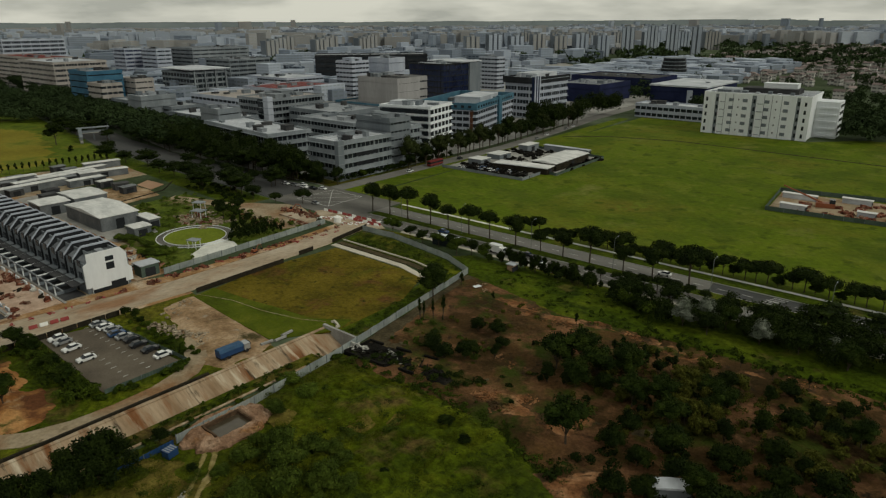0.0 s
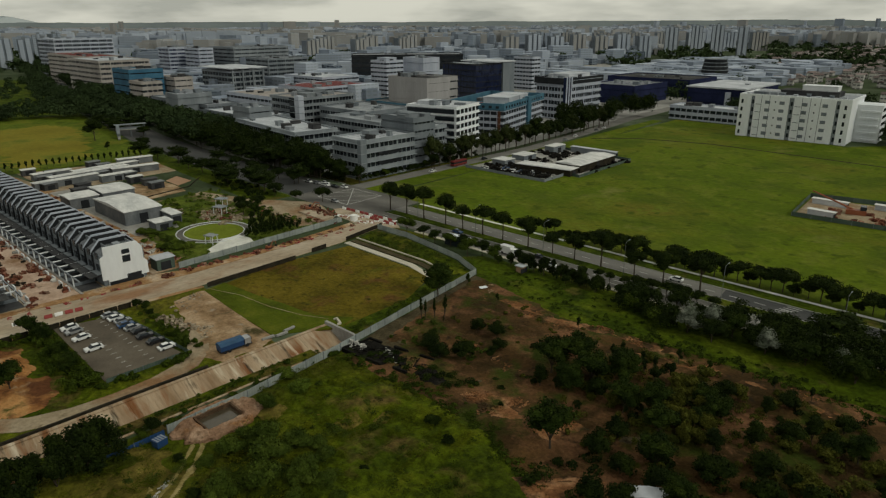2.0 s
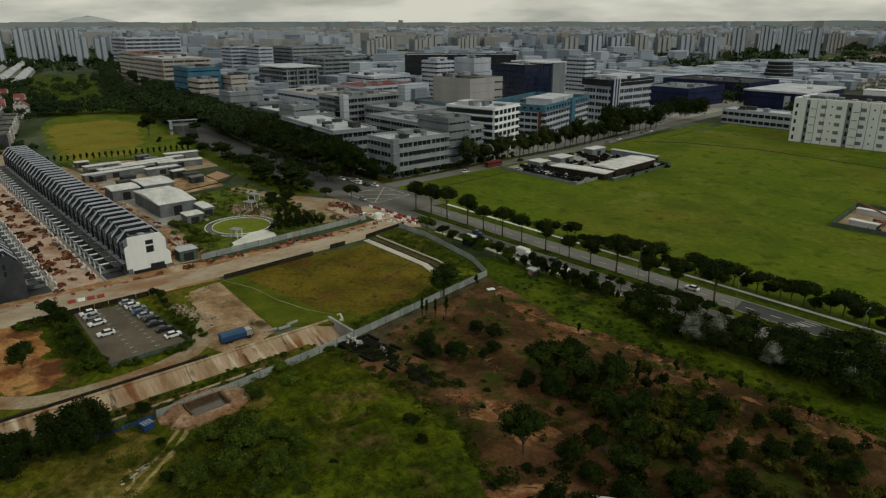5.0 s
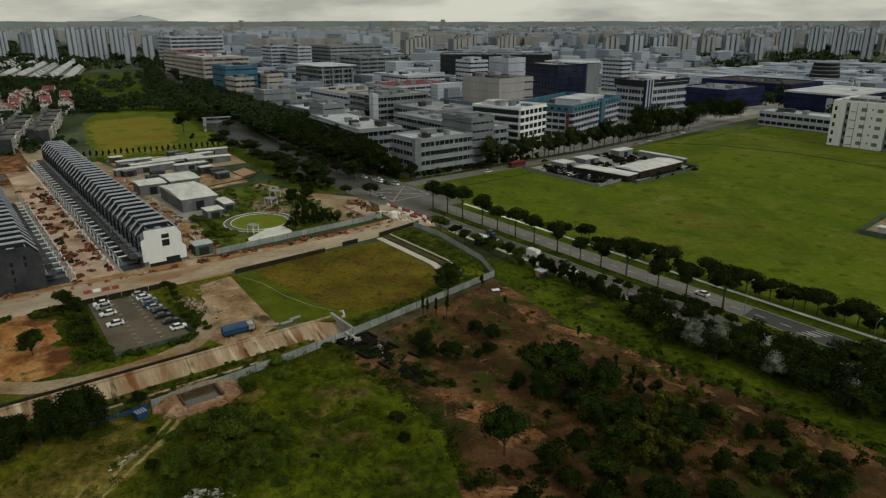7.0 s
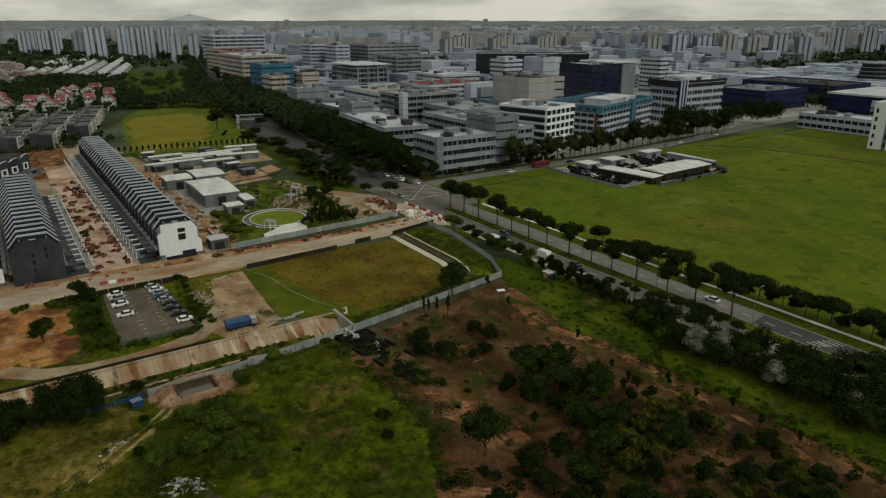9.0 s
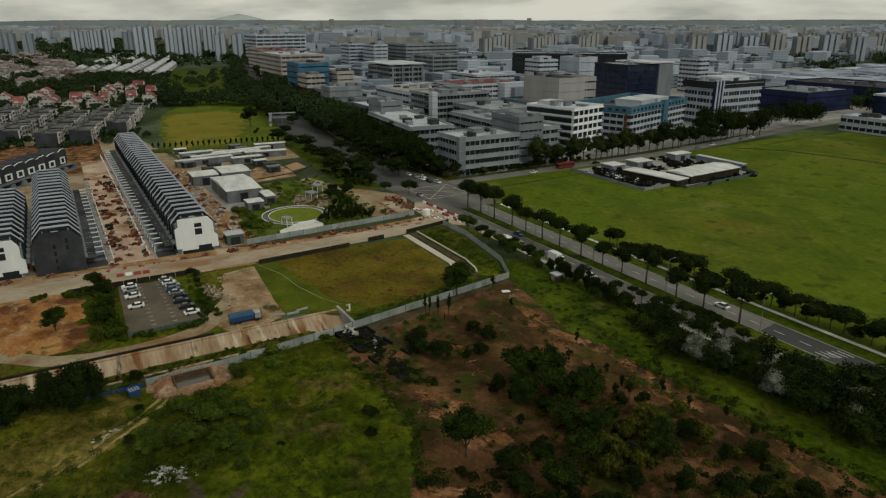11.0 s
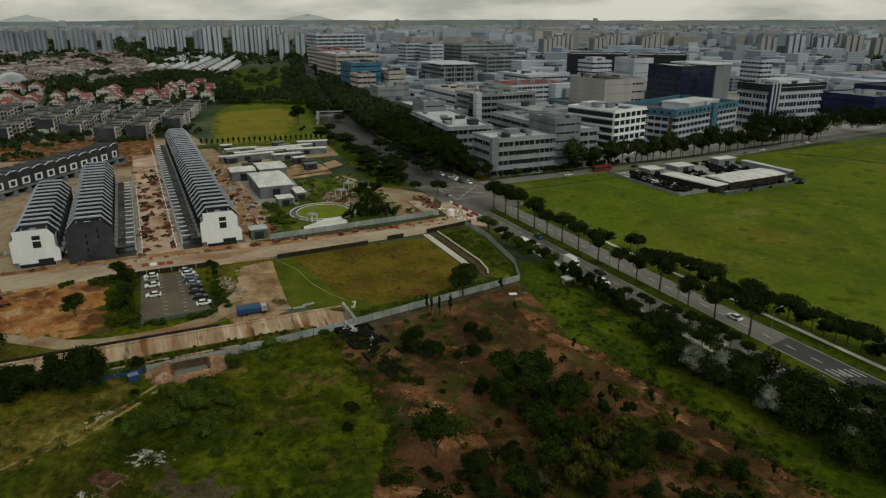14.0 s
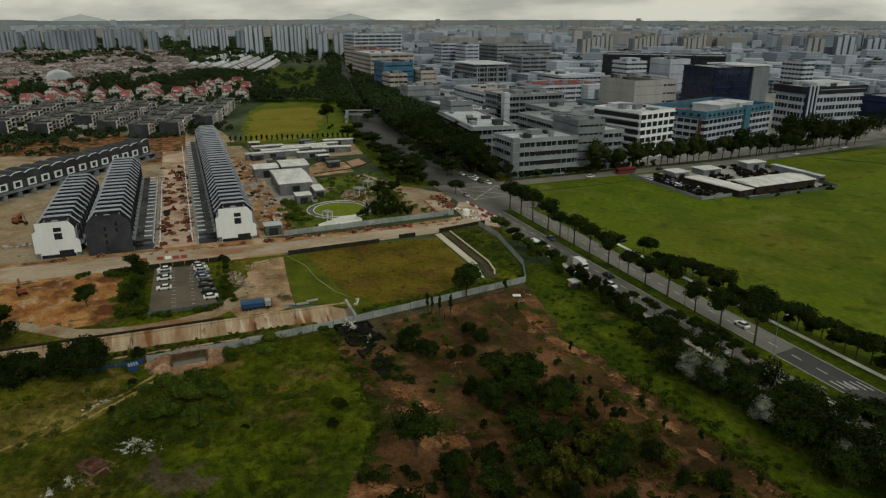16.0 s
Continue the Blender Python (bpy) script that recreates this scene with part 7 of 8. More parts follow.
hedge_spots = [(rw.uniform(-396, -372), rw.uniform(-90, 78), rw.uniform(1.5, 3), rw.uniform(1.5, 3.5)) for k in range(110)]
hedge_spots += [(rw.uniform(-390, -330), rw.uniform(-80, 10), rw.uniform(1.5, 3.5), rw.uniform(2, 4)) for k in range(60)]
hedge_spots += [(rw.uniform(-500, -385), rw.choice((-50, -28, -5, 12, 29, 46, 64)) + 22 + rw.uniform(-3, 3), rw.uniform(1, 1.8), rw.uniform(1.5, 3)) for k in range(90)]
grow_stuff("estate_hedges", "dark hedges and bushes beside the grey terraces", "far_woods", 63, hedge_spots, 60, 0.7, "bushes")

# ---- fences and hoardings ----


def hoarding(name, label, pts, height, mat, width=2.4, post="grey_wall"):
    """Upright ribbed sheets between posts along a line on the ground."""
    t = thing(name, label, "fence")
    key = (name, mat, height)
    s = Shape()
    n = 9
    for z in (0.05, height):
        s.v += [(-width / 2 + width * i / (n - 1), (0.05 if i % 2 else -0.03) + o, z) for o in (0, 0.025) for i in range(n)]
    for i in range(n - 1):
        s.f += [(i, i + 1, 2 * n + i + 1, 2 * n + i), (n + i + 1, n + i, 3 * n + i, 3 * n + i + 1), (2 * n + i, 2 * n + i + 1, 3 * n + i + 1, 3 * n + i)]
    panel = s.mesh("panel", mat)
    pole = Shape().box(-0.06, -0.1, 0, 0.06, 0.0, height + 0.1).mesh("post", post)
    for (ax, ay), (bx, by) in zip(pts, pts[1:]):
        length = math.hypot(bx - ax, by - ay)
        k = max(1, round(length / width))
        ang = math.degrees(math.atan2(by - ay, bx - ax))
        for i in range(k):
            f = (i + 0.5) / k
            o = part("panel", panel, mat, t)
            o.matrix_basis = pose(ax + (bx - ax) * f, ay + (by - ay) * f, random.uniform(-0.05, 0.03), random.uniform(-2, 2), 0, ang) @ Matrix.Diagonal((length / k / width, 1, 1, 1))
            if i % 2 == 0:
                part("post", pole, post, t).matrix_basis = pose(ax + (bx - ax) * i / k, ay + (by - ay) * i / k, 0, 0, 0, ang)
    return t


hoarding("zinc_hoarding", "long pale zinc hoarding between plots", ((-88.6, 48.5), (-89, 63.4), (-91.7, 86.2), (-100.5, 138.1), (-112, 143.3), (-137.5, 147.7), (-150.8, 147.2)), 1.75, "zinc")
hoarding("site_hoarding", "pale grey hoarding along the garden", ((-162.4, 86), (-163.4, 104), (-166, 144.5)), 1.8, "zinc")
hoarding("sheet_fence", "low weathered dark blue sheet fence", ((-88.2, 38), (-88.6, 48)), 1.1, "blue_paint")
hoarding("car_park_fence", "low grey fence round the car park", ((-146, 61.6), (-113, 64.2), (-112.8, 48.0)), 0.9, "green_hoarding")
for x0, y0, x1, y1 in ((-145.4, 38, -145.3, 66), (-143.8, 84.5, -145.2, 112), (-147, 119, -147.4, 124), (-148.4, 132.5, -152, 150)):
    t = thing("mesh_fence", "dark green netted site fence", "fence")
    k = max(1, round(math.hypot(x1 - x0, y1 - y0) / 3))
    for i in range(k):
        f = (i + 0.5) / k
        part("net_panel", shared_box("net_panel", 0.12, 2.98, 1.3, "dark_soil_and_shade"), "dark_soil_and_shade", t).matrix_basis = pose(x0 + (x1 - x0) * f, y0 + (y1 - y0) * f, 0, 0, 0, math.degrees(math.atan2(y1 - y0, x1 - x0)) - 90)

# ---- vehicles ----


def car(paint, label, group=""):
    t = thing("car", label, "car", group=group)
    s = Shape()
    prof = [(-2.05, 0.3), (2.05, 0.3), (2.1, 0.62), (1.95, 0.82), (1.0, 0.92), (-1.75, 0.95), (-2.1, 0.85), (-2.12, 0.5)]
    n = len(prof)
    s.v = [(x, y, z) for y in (-0.82, 0.82) for x, z in prof]
    s.f = [tuple(range(n)), tuple(range(2 * n - 1, n - 1, -1))] + [(i, n + i, n + (i + 1) % n, (i + 1) % n) for i in range(n)]
    body = part("body", s, paint, t)
    c = Shape()
    lower = [(-1.75, -0.76), (1.0, -0.76), (1.0, 0.76), (-1.75, 0.76)]
    upper = [(-1.2, -0.62), (0.35, -0.62), (0.35, 0.62), (-1.2, 0.62)]
    c.v = [(*p, 0.92) for p in lower] + [(*p, 1.42) for p in upper]
    c.f = [(4, 5, 6, 7)] + [(i, (i + 1) % 4, 4 + (i + 1) % 4, 4 + i) for i in range(4)]
    part("window_band", c, "glass", t)
    part("roof", Shape().box(-1.15, -0.6, 1.4, 0.3, 0.6, 1.47), paint, t)
    for x in (-1.3, 1.3):
        for y in (-0.75, 0.75):
            part("wheel", WHEEL, "tyre", t).matrix_basis = pose(x, y, 0.31)
    return t


w_ = Shape().cyl(0, 0, -0.1, 0.1, 0.31, n=10)
w_.v = [(a, c_, b) for a, b, c_ in w_.v]
w_.f = [f[::-1] for f in w_.f]
WHEEL = w_.mesh("wheel", "tyre")
CARS = {"car_white": car("car_white", "white saloon car with dark windows"), "car_silver": car("car_silver", "silver grey parked saloon car"),
        "car_black": car("car_black", "glossy black parked saloon car"), "car_blue": car("car_blue", "dark blue parked saloon car")}
used = set()


def park(kind, x, y, turn, z=0.06):
    m = pose(x, y, z, 0, 0, turn)
    if kind in used:
        copy_thing(CARS[kind], m)
    else:
        CARS[kind].matrix_basis = m @ Matrix.Scale(0.86, 4)
        used.add(kind)


for k, (x, kind) in enumerate(((-143, "car_silver"), (-140.4, "car_white"), (-137.8, "car_silver"), (-135.2, "car_blue"), (-132.6, "car_silver"), (-130, "car_black"), (-126.6, "car_black"), (-122.6, "car_black"), (-118.4, "car_white"))):
    park(kind, x, 60.2 + (k % 3) * 0.25 + (x + 143) * 0.06, 90 + random.uniform(-4, 4))
for x, kind in ((-142.5, "car_white"), (-139.8, "car_silver"), (-135.4, "car_white"), (-128.5, "car_white")):
    park(kind, x, 51.4, -90 + random.uniform(-4, 4))
for x, y, kind, turn in ((-95.8, 160, "car_black", 0), (-90, 156.9, "car_white", 0), (-129, 161.8, "car_blue", 0), (-222.5, 171.2, "car_white", 4), (-217.3, 171.8, "car_silver", 4), (-214.8, 174.2, "car_white", 4), (-211.8, 172.2, "car_white", 4), (-206.6, 172.8, "car_black", 4), (-203.6, 175, "car_white", 4), (-60, 170.2, "car_white", 180),
                         (-52, 157.3, "car_silver", 0), (-188, 158.5, "car_silver", 0), (-199, 221, "car_white", 95), (-200.5, 258, "car_black", 95), (-203, 330, "car_silver", 95), (-206, 345, "car_white", 95), (-209, 372, "car_silver", 95), (-211, 384, "car_white", 95)):
    park(kind, x, y, turn, 0.035)
van = thing("van", "white delivery van with a dark windscreen", "van", pose(-104.5, 157.0, 0.03))
part("body", Shape().box(-2.6, -0.95, 0.4, 1.2, 0.95, 2.5), "car_white", van)
van_cab = part("cab", Shape().box(1.2, -0.9, 0.4, 2.4, 0.9, 1.9), "car_white", van)
part("windscreen", Shape().box(2.35, -0.8, 1.1, 2.45, 0.8, 1.8), "glass", van_cab)
for x in (-1.7, 1.5):
    for y in (-0.85, 0.85):
        part("wheel", WHEEL, "tyre", van).matrix_basis = pose(x, y, 0.38) @ Matrix.Scale(1.2, 4)
bus = thing("bus", "red single-decker bus with a dark window band", "bus", pose(-200.2, 239.5, 0.04, 0, 0, 92) @ Matrix.Scale(0.85, 4))
part("body", Shape().box(-5.5, -1.25, 0.4, 5.5, 1.25, 1.5), "bus_red", bus)
part("window_band", Shape().box(-5.45, -1.2, 1.5, 5.45, 1.2, 2.4), "glass", bus)
part("roof", Shape().box(-5.5, -1.25, 2.4, 5.5, 1.25, 3.0), "bus_red", bus)
for x in (-3.3, 3.5):
    for y in (-1.1, 1.1):
        part("wheel", WHEEL, "tyre", bus).matrix_basis = pose(x, y, 0.5) @ Matrix.Scale(1.5, 4)


def excavator(x, y, turn, label, paint="orange_paint", scale=1.0, z=0.0):
    t = thing("excavator", label, "excavator", pose(x, y, z, 0, 0, turn) @ Matrix.Scale(scale, 4))
    for s in (-1, 1):
        part("track", Shape().box(-1.6, s * 1.1 - 0.3, 0, 1.6, s * 1.1 + 0.3, 0.75), "tyre", t)
    part("house", Shape().box(-1.7, -1.2, 0.85, 1.2, 1.2, 1.7).box(-1.7, -1.1, 1.69, -0.6, 1.1, 2.2), paint, t)
    part("cab", Shape().box(0.1, 0.2, 1.69, 1.2, 1.2, 2.8), "glass", t)
    boom = part("boom", Shape().tube((1.0, -0.2, 1.5), (3.2, -0.2, 4.2), 0.28, 0.24, 6).tube((3.2, -0.2, 4.2), (5.0, -0.2, 3.6), 0.24, 0.2, 6), paint, t)
    part("stick", Shape().tube((5.0, -0.2, 3.6), (5.6, -0.2, 1.3), 0.2, 0.16, 6), paint, boom)
    part("bucket", Shape().box(5.1, -0.7, 0.4, 6.0, 0.3, 1.4), "tyre", boom)
    return t


excavator(-136, 19.3, 200, "orange excavator on the clay clearing", z=0.7, scale=0.75)
excavator(-186, 145.5, 60, "orange excavator among junction works", scale=0.7)
excavator(-208, 6, 40, "orange excavator between the terraces", scale=0.9)
excavator(-159, 112, 100, "orange digger on the clay verge", scale=0.5)

# blue covered lorry on the track
lorry = thing("lorry", "blue tarpaulin-covered lorry beside the drain", "lorry", pose(-108.0, 71.6, 0.1, 0, 0, 88) @ Matrix.Scale(0.8, 4))
part("chassis", Shape().box(-4.2, -1.1, 0.5, 4.4, 1.1, 0.9), "tyre", lorry)
part("load_bed", Shape().box(-4.2, -1.3, 0.9, 2.2, 1.3, 2.3), "blue_paint", lorry)
tp = Shape()
tp.v = [(x, y, z) for x in (-4.3, 2.3) for y, z in ((-1.4, 2.2), (1.4, 2.2), (0.9, 2.9), (-0.9, 2.9))]
tp.f = [(0, 1, 2, 3), (7, 6, 5, 4), (0, 4, 5, 1), (1, 5, 6, 2), (2, 6, 7, 3), (3, 7, 4, 0)]
part("tarpaulin", tp, "tarpaulin", lorry)
lorry_cab = part("cab", Shape().box(2.5, -1.2, 0.8, 4.2, 1.2, 2.4), "car_silver", lorry)
part("windscreen", Shape().box(4.36, -1.0, 1.6, 4.46, 1.0, 2.4), "glass", lorry_cab)
for x in (-3, -1.8, 3.2):
    for y in (-1.05, 1.05):
        part("wheel", WHEEL, "tyre", lorry).matrix_basis = pose(x, y, 0.5) @ Matrix.Scale(1.6, 4)
for k, (x, y) in enumerate(((-107.2, 79), (-106.6, 82), (-107.6, 84.5))):
    pile = thing("pipe_stack", "stack of pale pipes on the bank", "pipes", pose(x, y, 0.1, 0, 0, 85 + 6 * k))
    for i in range(5):
        p_ = Shape().tube((-1.4, 0.28 * (i % 3) - 0.28, 0.14 + 0.25 * (i // 3)), (1.4, 0.28 * (i % 3) - 0.28, 0.14 + 0.25 * (i // 3)), 0.13, n=6)
        part("pipe", p_, "concrete", pile)
cabin = thing("site_cabin", "small blue site cabin with a ribbed pale roof", "cabin", pose(-86.3, 46.2, 0.2, 0, 0, 12) @ Matrix.Scale(0.62, 4))
part("wall", Shape().box(-1.2, -1.5, 0, 1.2, 1.5, 2.0), "blue_paint", cabin)
RIBS = []
for k in range(4):
    RIBS.append(Shape().box(-1.25, -1.3 + 0.75 * k, 2.0, 1.25, -0.95 + 0.75 * k, 2.08))
cabin_roof = part("roof", Shape().box(-1.3, -1.6, 1.95, 1.3, 1.6, 2.02), "blue_paint", cabin)
for rib in RIBS:
    part("roof_rib", rib, "grey_roof", cabin_roof)

# excavated pit with a clay rim and muddy water
pit = Shape()
NX, NY = 44, 60
for i in range(NX):
    for j in range(NY):
        x, y = -91.5 + 10.5 * i / (NX - 1), 47 + 17.5 * j / (NY - 1)
        dx, dy = (x + 86.2) / 2.2, (y - 56.3) / 3.4
        r = max(abs(dx), abs(dy))
        rim = (0.9 + 0.4 * noise.noise((x / 1.7, y / 1.7, 9)) + 0.25 * noise.noise((x / 0.6, y / 0.6, 4))) * min(1.0, max(0.0, (r - 0.95) * 6)) * (0.3 if x > -83.8 and abs(y - 56.3) < 3.2 else 1.0)
        h = rim if r > 0.95 else 0.0
        q = math.hypot(abs(x + 86.2) / 5.6, abs(y - 56) / 8.0) + 0.16 * noise.noise((x / 2, y / 2, 5))
        h *= max(0.0, min(1.0, (1.0 - q) * 4))
        pit.v.append((x, y, 0.4 + h + (0.25 * noise.noise((x * 0.9, y * 0.9, 2)) if r > 1 else 0) - (1.4 if q > 0.96 else 0)))
for i in range(NX - 1):
    for j in range(NY - 1):
        pit.f.append((i * NY + j, (i + 1) * NY + j, (i + 1) * NY + j + 1, i * NY + j + 1))
tagged(part("clay_pit", pit, "pit_clay"), "excavated pit with a churned pinkish clay rim", "pit", kind="structure")
tagged(part("pit_water", Shape().box(-88.4, 53.0, 0.0, -84.0, 59.6, 0.46), "muddy_water"), "brown muddy water in the pit", "water", kind="structure")

# thin dark lining paints shade onto the pit's inner sides
lining = Shape().box(-88.5, 52.9, 0.2, -88.2, 59.7, 1.2).box(-88.2, 59.4, 0.2, -84.4, 59.7, 1.1).box(-88.2, 52.9, 0.2, -84.4, 53.2, 1.1)
tagged(part("pit_lining", lining, "shaded_clay"), "clay sides of the pit, darkened for shade", "pit", kind="structure")

# charred plot with low walls and debris
plot = thing("charred_foundation", "burnt low-walled foundation strewn with debris", "ruin")
corners = ((-91.2, 86.4), (-91.2, 93.6), (-74, 95.6), (-71, 89))
for (ax, ay), (bx, by) in zip(corners, corners[1:] + corners[:1]):
    length = math.hypot(bx - ax, by - ay)
    n_ = max(2, int(length / 3.0))
    for i in range(n_):
        f = (i + 0.5) / n_
        w_seg = Shape().box(-length / n_ / 2, -0.22, 0, length / n_ / 2, 0.22, random.uniform(0.5, 1.0))
        if random.random() < 0.25:
            continue
        part("low_wall", w_seg, "charred", plot).matrix_basis = pose(ax + (bx - ax) * f, ay + (by - ay) * f, 0, 0, 0, math.degrees(math.atan2(by - ay, bx - ax)))
for k in range(9):
    x, y = -89 + 2.0 * k, 88.0 + 0.2 * k + random.uniform(0, 3)
    part("charred_beam", Shape().tube((x, y, 0.8), (x + random.uniform(-2, 2), y + random.uniform(1, 3), 1.2), 0.12, n=4), "charred", plot)


def heap(name, label, category, mat, seed, spots, size=(0.2, 0.6), slim=1.0):
    """Loose angular pieces lying in heaps: spots of (x, y, radius, pieces, height)."""
    rg, s = random.Random(seed), Shape()
    for x, y, r, n, hh in spots:
        for k in range(n):
            q, a = r * math.sqrt(rg.random()), rg.uniform(0, 6.28)
            px_, py_ = x + q * math.cos(a), y + q * math.sin(a)
            z = hh * (1 - q / r) * rg.random()
            u, v, w = rg.uniform(*size), rg.uniform(*size) * slim, rg.uniform(*size) * 0.5 * slim
            c, i = rg.uniform(0, 3.14), len(s.v)
            cc, ss, tilt = math.cos(c), math.sin(c), rg.uniform(-0.3, 0.3)
            s.v += [(px_ + cc * e - ss * f, py_ + ss * e + cc * f, z + g_ + tilt * e) for g_ in (-0.1, w * 2) for e, f in ((-u, -v), (u, -v * 0.8), (u * 0.9, v), (-u, v * 0.9))]
            s.f += [tuple(i + j for j in q_) for q_ in ((4, 5, 6, 7), (0, 1, 5, 4), (1, 2, 6, 5), (2, 3, 7, 6), (3, 0, 4, 7))]
    return tagged(part(name, s, mat), label, category, kind="stuff")


rough_patch("charred_floor", [(-90.8, 87), (-90.8, 93.2), (-74, 95.2), (-66, 93), (-68, 89.5), (-71, 88.6)], 0.7, 0.3, 0.7, "charred", "black burnt ground between low walls", "ground", 9.0, 0.5)
heap("charred_debris", "black charred debris in the burnt plot", "debris", "charred", 12, [(-89 + 1.9 * k, 89.6 + 0.25 * k + (k % 3) - 1, 2.0, 26, 0.8) for k in range(11)], (0.15, 0.5))
grow_stuff("ruin_weeds", "weeds growing over the burnt plot", "leaf_deep", 44, [(-85 + 1.6 * k, 89.0 + 0.15 * k + 1.6 * (k % 3), 1.3, 1.2) for k in range(15)], 240, 0.14, "weeds")
heap("debris", "pale broken planks lying in rough grass", "debris", "rubble_pale", 1, [(-60.3, 47.5, 2.2, 40, 1.0), (-58.6, 49.8, 1.8, 24, 1.0), (-74, 38.2, 1.0, 10, 0.8), (-76, 42, 1.2, 14, 0.7), (-74.5, 40.5, 1.0, 8, 0.7), (-72.8, 37, 1.3, 12, 0.7), (-60, 46.5, 2.0, 30, 0.9), (-58.8, 49.5, 1.8, 20, 0.8), (-53.5, 39.5, 2.0, 26, 0.8), (-51.5, 36.5, 1.6, 14, 0.7), (-91, 89.2, 1.5, 30, 1.6), (-88.6, 89.6, 1.4, 14, 1.2), (-81.5, 91.0, 1.6, 8, 1.0), (-77, 92.3, 1.4, 6, 0.9)], (0.15, 0.6), 0.3)
heap("wreckage", "pale bent sheets and wreckage at the burnt plot's corner", "debris", "rubble_pale", 14, [(-91.6, 89.3, 1.6, 12, 1.5), (-88.8, 89.5, 1.3, 7, 1.2), (-83.5, 92.3, 1.2, 4, 0.9), (-79.5, 90.2, 1.4, 4, 0.9)], (0.35, 1.0), 0.45)
heap("rubble", "grey broken rubble piles on the clearing", "rubble", "rubble", 2, [(-133, 68.5, 2.0, 30, 0.8), (-129, 68.8, 2.4, 40, 0.8), (-125, 70, 2.2, 36, 0.9), (-121.5, 72, 2.0, 26, 0.7), (-118, 71, 1.6, 18, 0.6), (-130, 76, 2, 10, 0.4), (-137, 74, 3, 14, 0.3), (-140, 79, 2.0, 16, 0.8)], (0.1, 0.36))
heap("timber_debris", "brown broken timber and rusty sheets", "debris", "timber", 3, [(-55, 43.5, 2.0, 24, 0.9), (-53, 42.5, 1.8, 16, 0.8), (-93.5, 133, 2.2, 20, 0.5), (-90, 131, 2.2, 16, 0.4)], (0.2, 0.8), 0.3)
hut = thing("rusty_hut", "collapsed hut of rusty brown sheets in rough grass", "hut", pose(-55, 42, 0, 0, 0, 38))
part("wall", Shape().box(-1.9, -1.3, 0, 1.9, -1.15, 1.3).box(-1.9, 1.15, 0, 1.9, 1.3, 1.0).box(1.75, -1.15, 0, 1.9, 1.15, 1.2), "timber", hut)
for k in range(4):
    part("roof_sheet", Shape().box(-0.52, -1.6, 0, 0.52, 1.6, 0.06), "rust_sheet", hut).matrix_basis = pose(-1.5 + 1.0 * k, 0.05 * (k % 2), 1.4 + 0.03 * k, -9 + 4 * (k % 2), 3 * (k % 2), 2 * k - 3)
part("fallen_sheet", Shape().box(-0.6, -1.3, 0, 0.6, 1.3, 0.06), "rust_sheet", hut).matrix_basis = pose(2.5, -0.4, 0.55, 6, 28, 12)
tagged(part("dry_mound", Shape().tube((0, 0, -0.2), (0, 0, 0.7), 1.1, 0.35, n=9), "straw"), "pale dry heap of cut grass on brown earth", "heap").matrix_basis = pose(-51.2, 59.5, 0)
heap("clay_lumps", "churned orange clay lumps on brown earth", "earth", "clay_earth", 4, [(-59, 91.5, 3.6, 460, 0.7), (-54, 90, 4.2, 560, 0.8), (-48, 92, 4.2, 460, 0.7), (-44, 94, 3, 240, 0.5), (-53, 94.5, 3.2, 300, 0.5), (-88, 127, 4, 240, 0.4), (-80, 127, 4, 240, 0.4), (-72, 127, 3.5, 180, 0.4), (-64, 126.5, 3.5, 180, 0.4), (-50, 129, 4, 300, 0.4), (-58, 129, 4, 300, 0.4), (-42, 126, 4.5, 330, 0.5), (-36, 128, 4, 270, 0.4), (-28, 129, 4, 210, 0.4), (-18, 130, 4, 180, 0.4), (-44, 96, 3, 150, 0.4), (-62, 103, 3, 150, 0.3), (-66, 104.5, 3, 120, 0.4), (-72, 106, 2.5, 90, 0.4)], (0.08, 0.3))
rs = random.Random(77)
street = [(rs.uniform(-284, -165), rs.choice((51.6, 54.2, 57.6, 58.6)) + rs.gauss(0, 0.8), rs.uniform(0.4, 1.6), rs.randint(5, 22), rs.uniform(0.4, 1.4)) for k in range(84)]
yard = [(rs.uniform(-280, -166), rs.uniform(80.5, 89), rs.uniform(0.6, 1.8), rs.randint(5, 18), rs.uniform(0.4, 1.1)) for k in range(60)]
edge = [(-161.8 + rs.uniform(-0.6, 0.6), rs.uniform(0, 50), rs.uniform(0.5, 1.3), rs.randint(4, 9), 0.6) for k in range(12)] + [(-158.8 + rs.uniform(-0.6, 0.6), rs.uniform(66, 130), rs.uniform(0.5, 1.3), rs.randint(4, 10), 0.6) for k in range(18)]
corner = [(rs.uniform(-188, -166), rs.uniform(139, 146), rs.uniform(0.7, 1.7), rs.randint(6, 15), 0.9) for k in range(10)]
heap("site_clutter", "orange clay heaps, bricks and pallets on the site street", "building material", "clutter", 5, street[:62] + yard[:26] + edge + corner, (0.12, 0.52))
heap("dark_clutter", "dark machinery, pipes and tarred sheets on the site street", "building material", "dark_soil_and_shade", 15, street[62:] + yard[26:34], (0.15, 0.6), 0.7)
heap("yard_timber", "pale planks and formwork strewn on the clay yard", "building material", "rubble_pale", 16, yard[34:] + [(x_ + 3, y_, r_, n_, 0.4) for x_, y_, r_, n_, h_ in yard[::5]], (0.2, 0.9), 0.25)
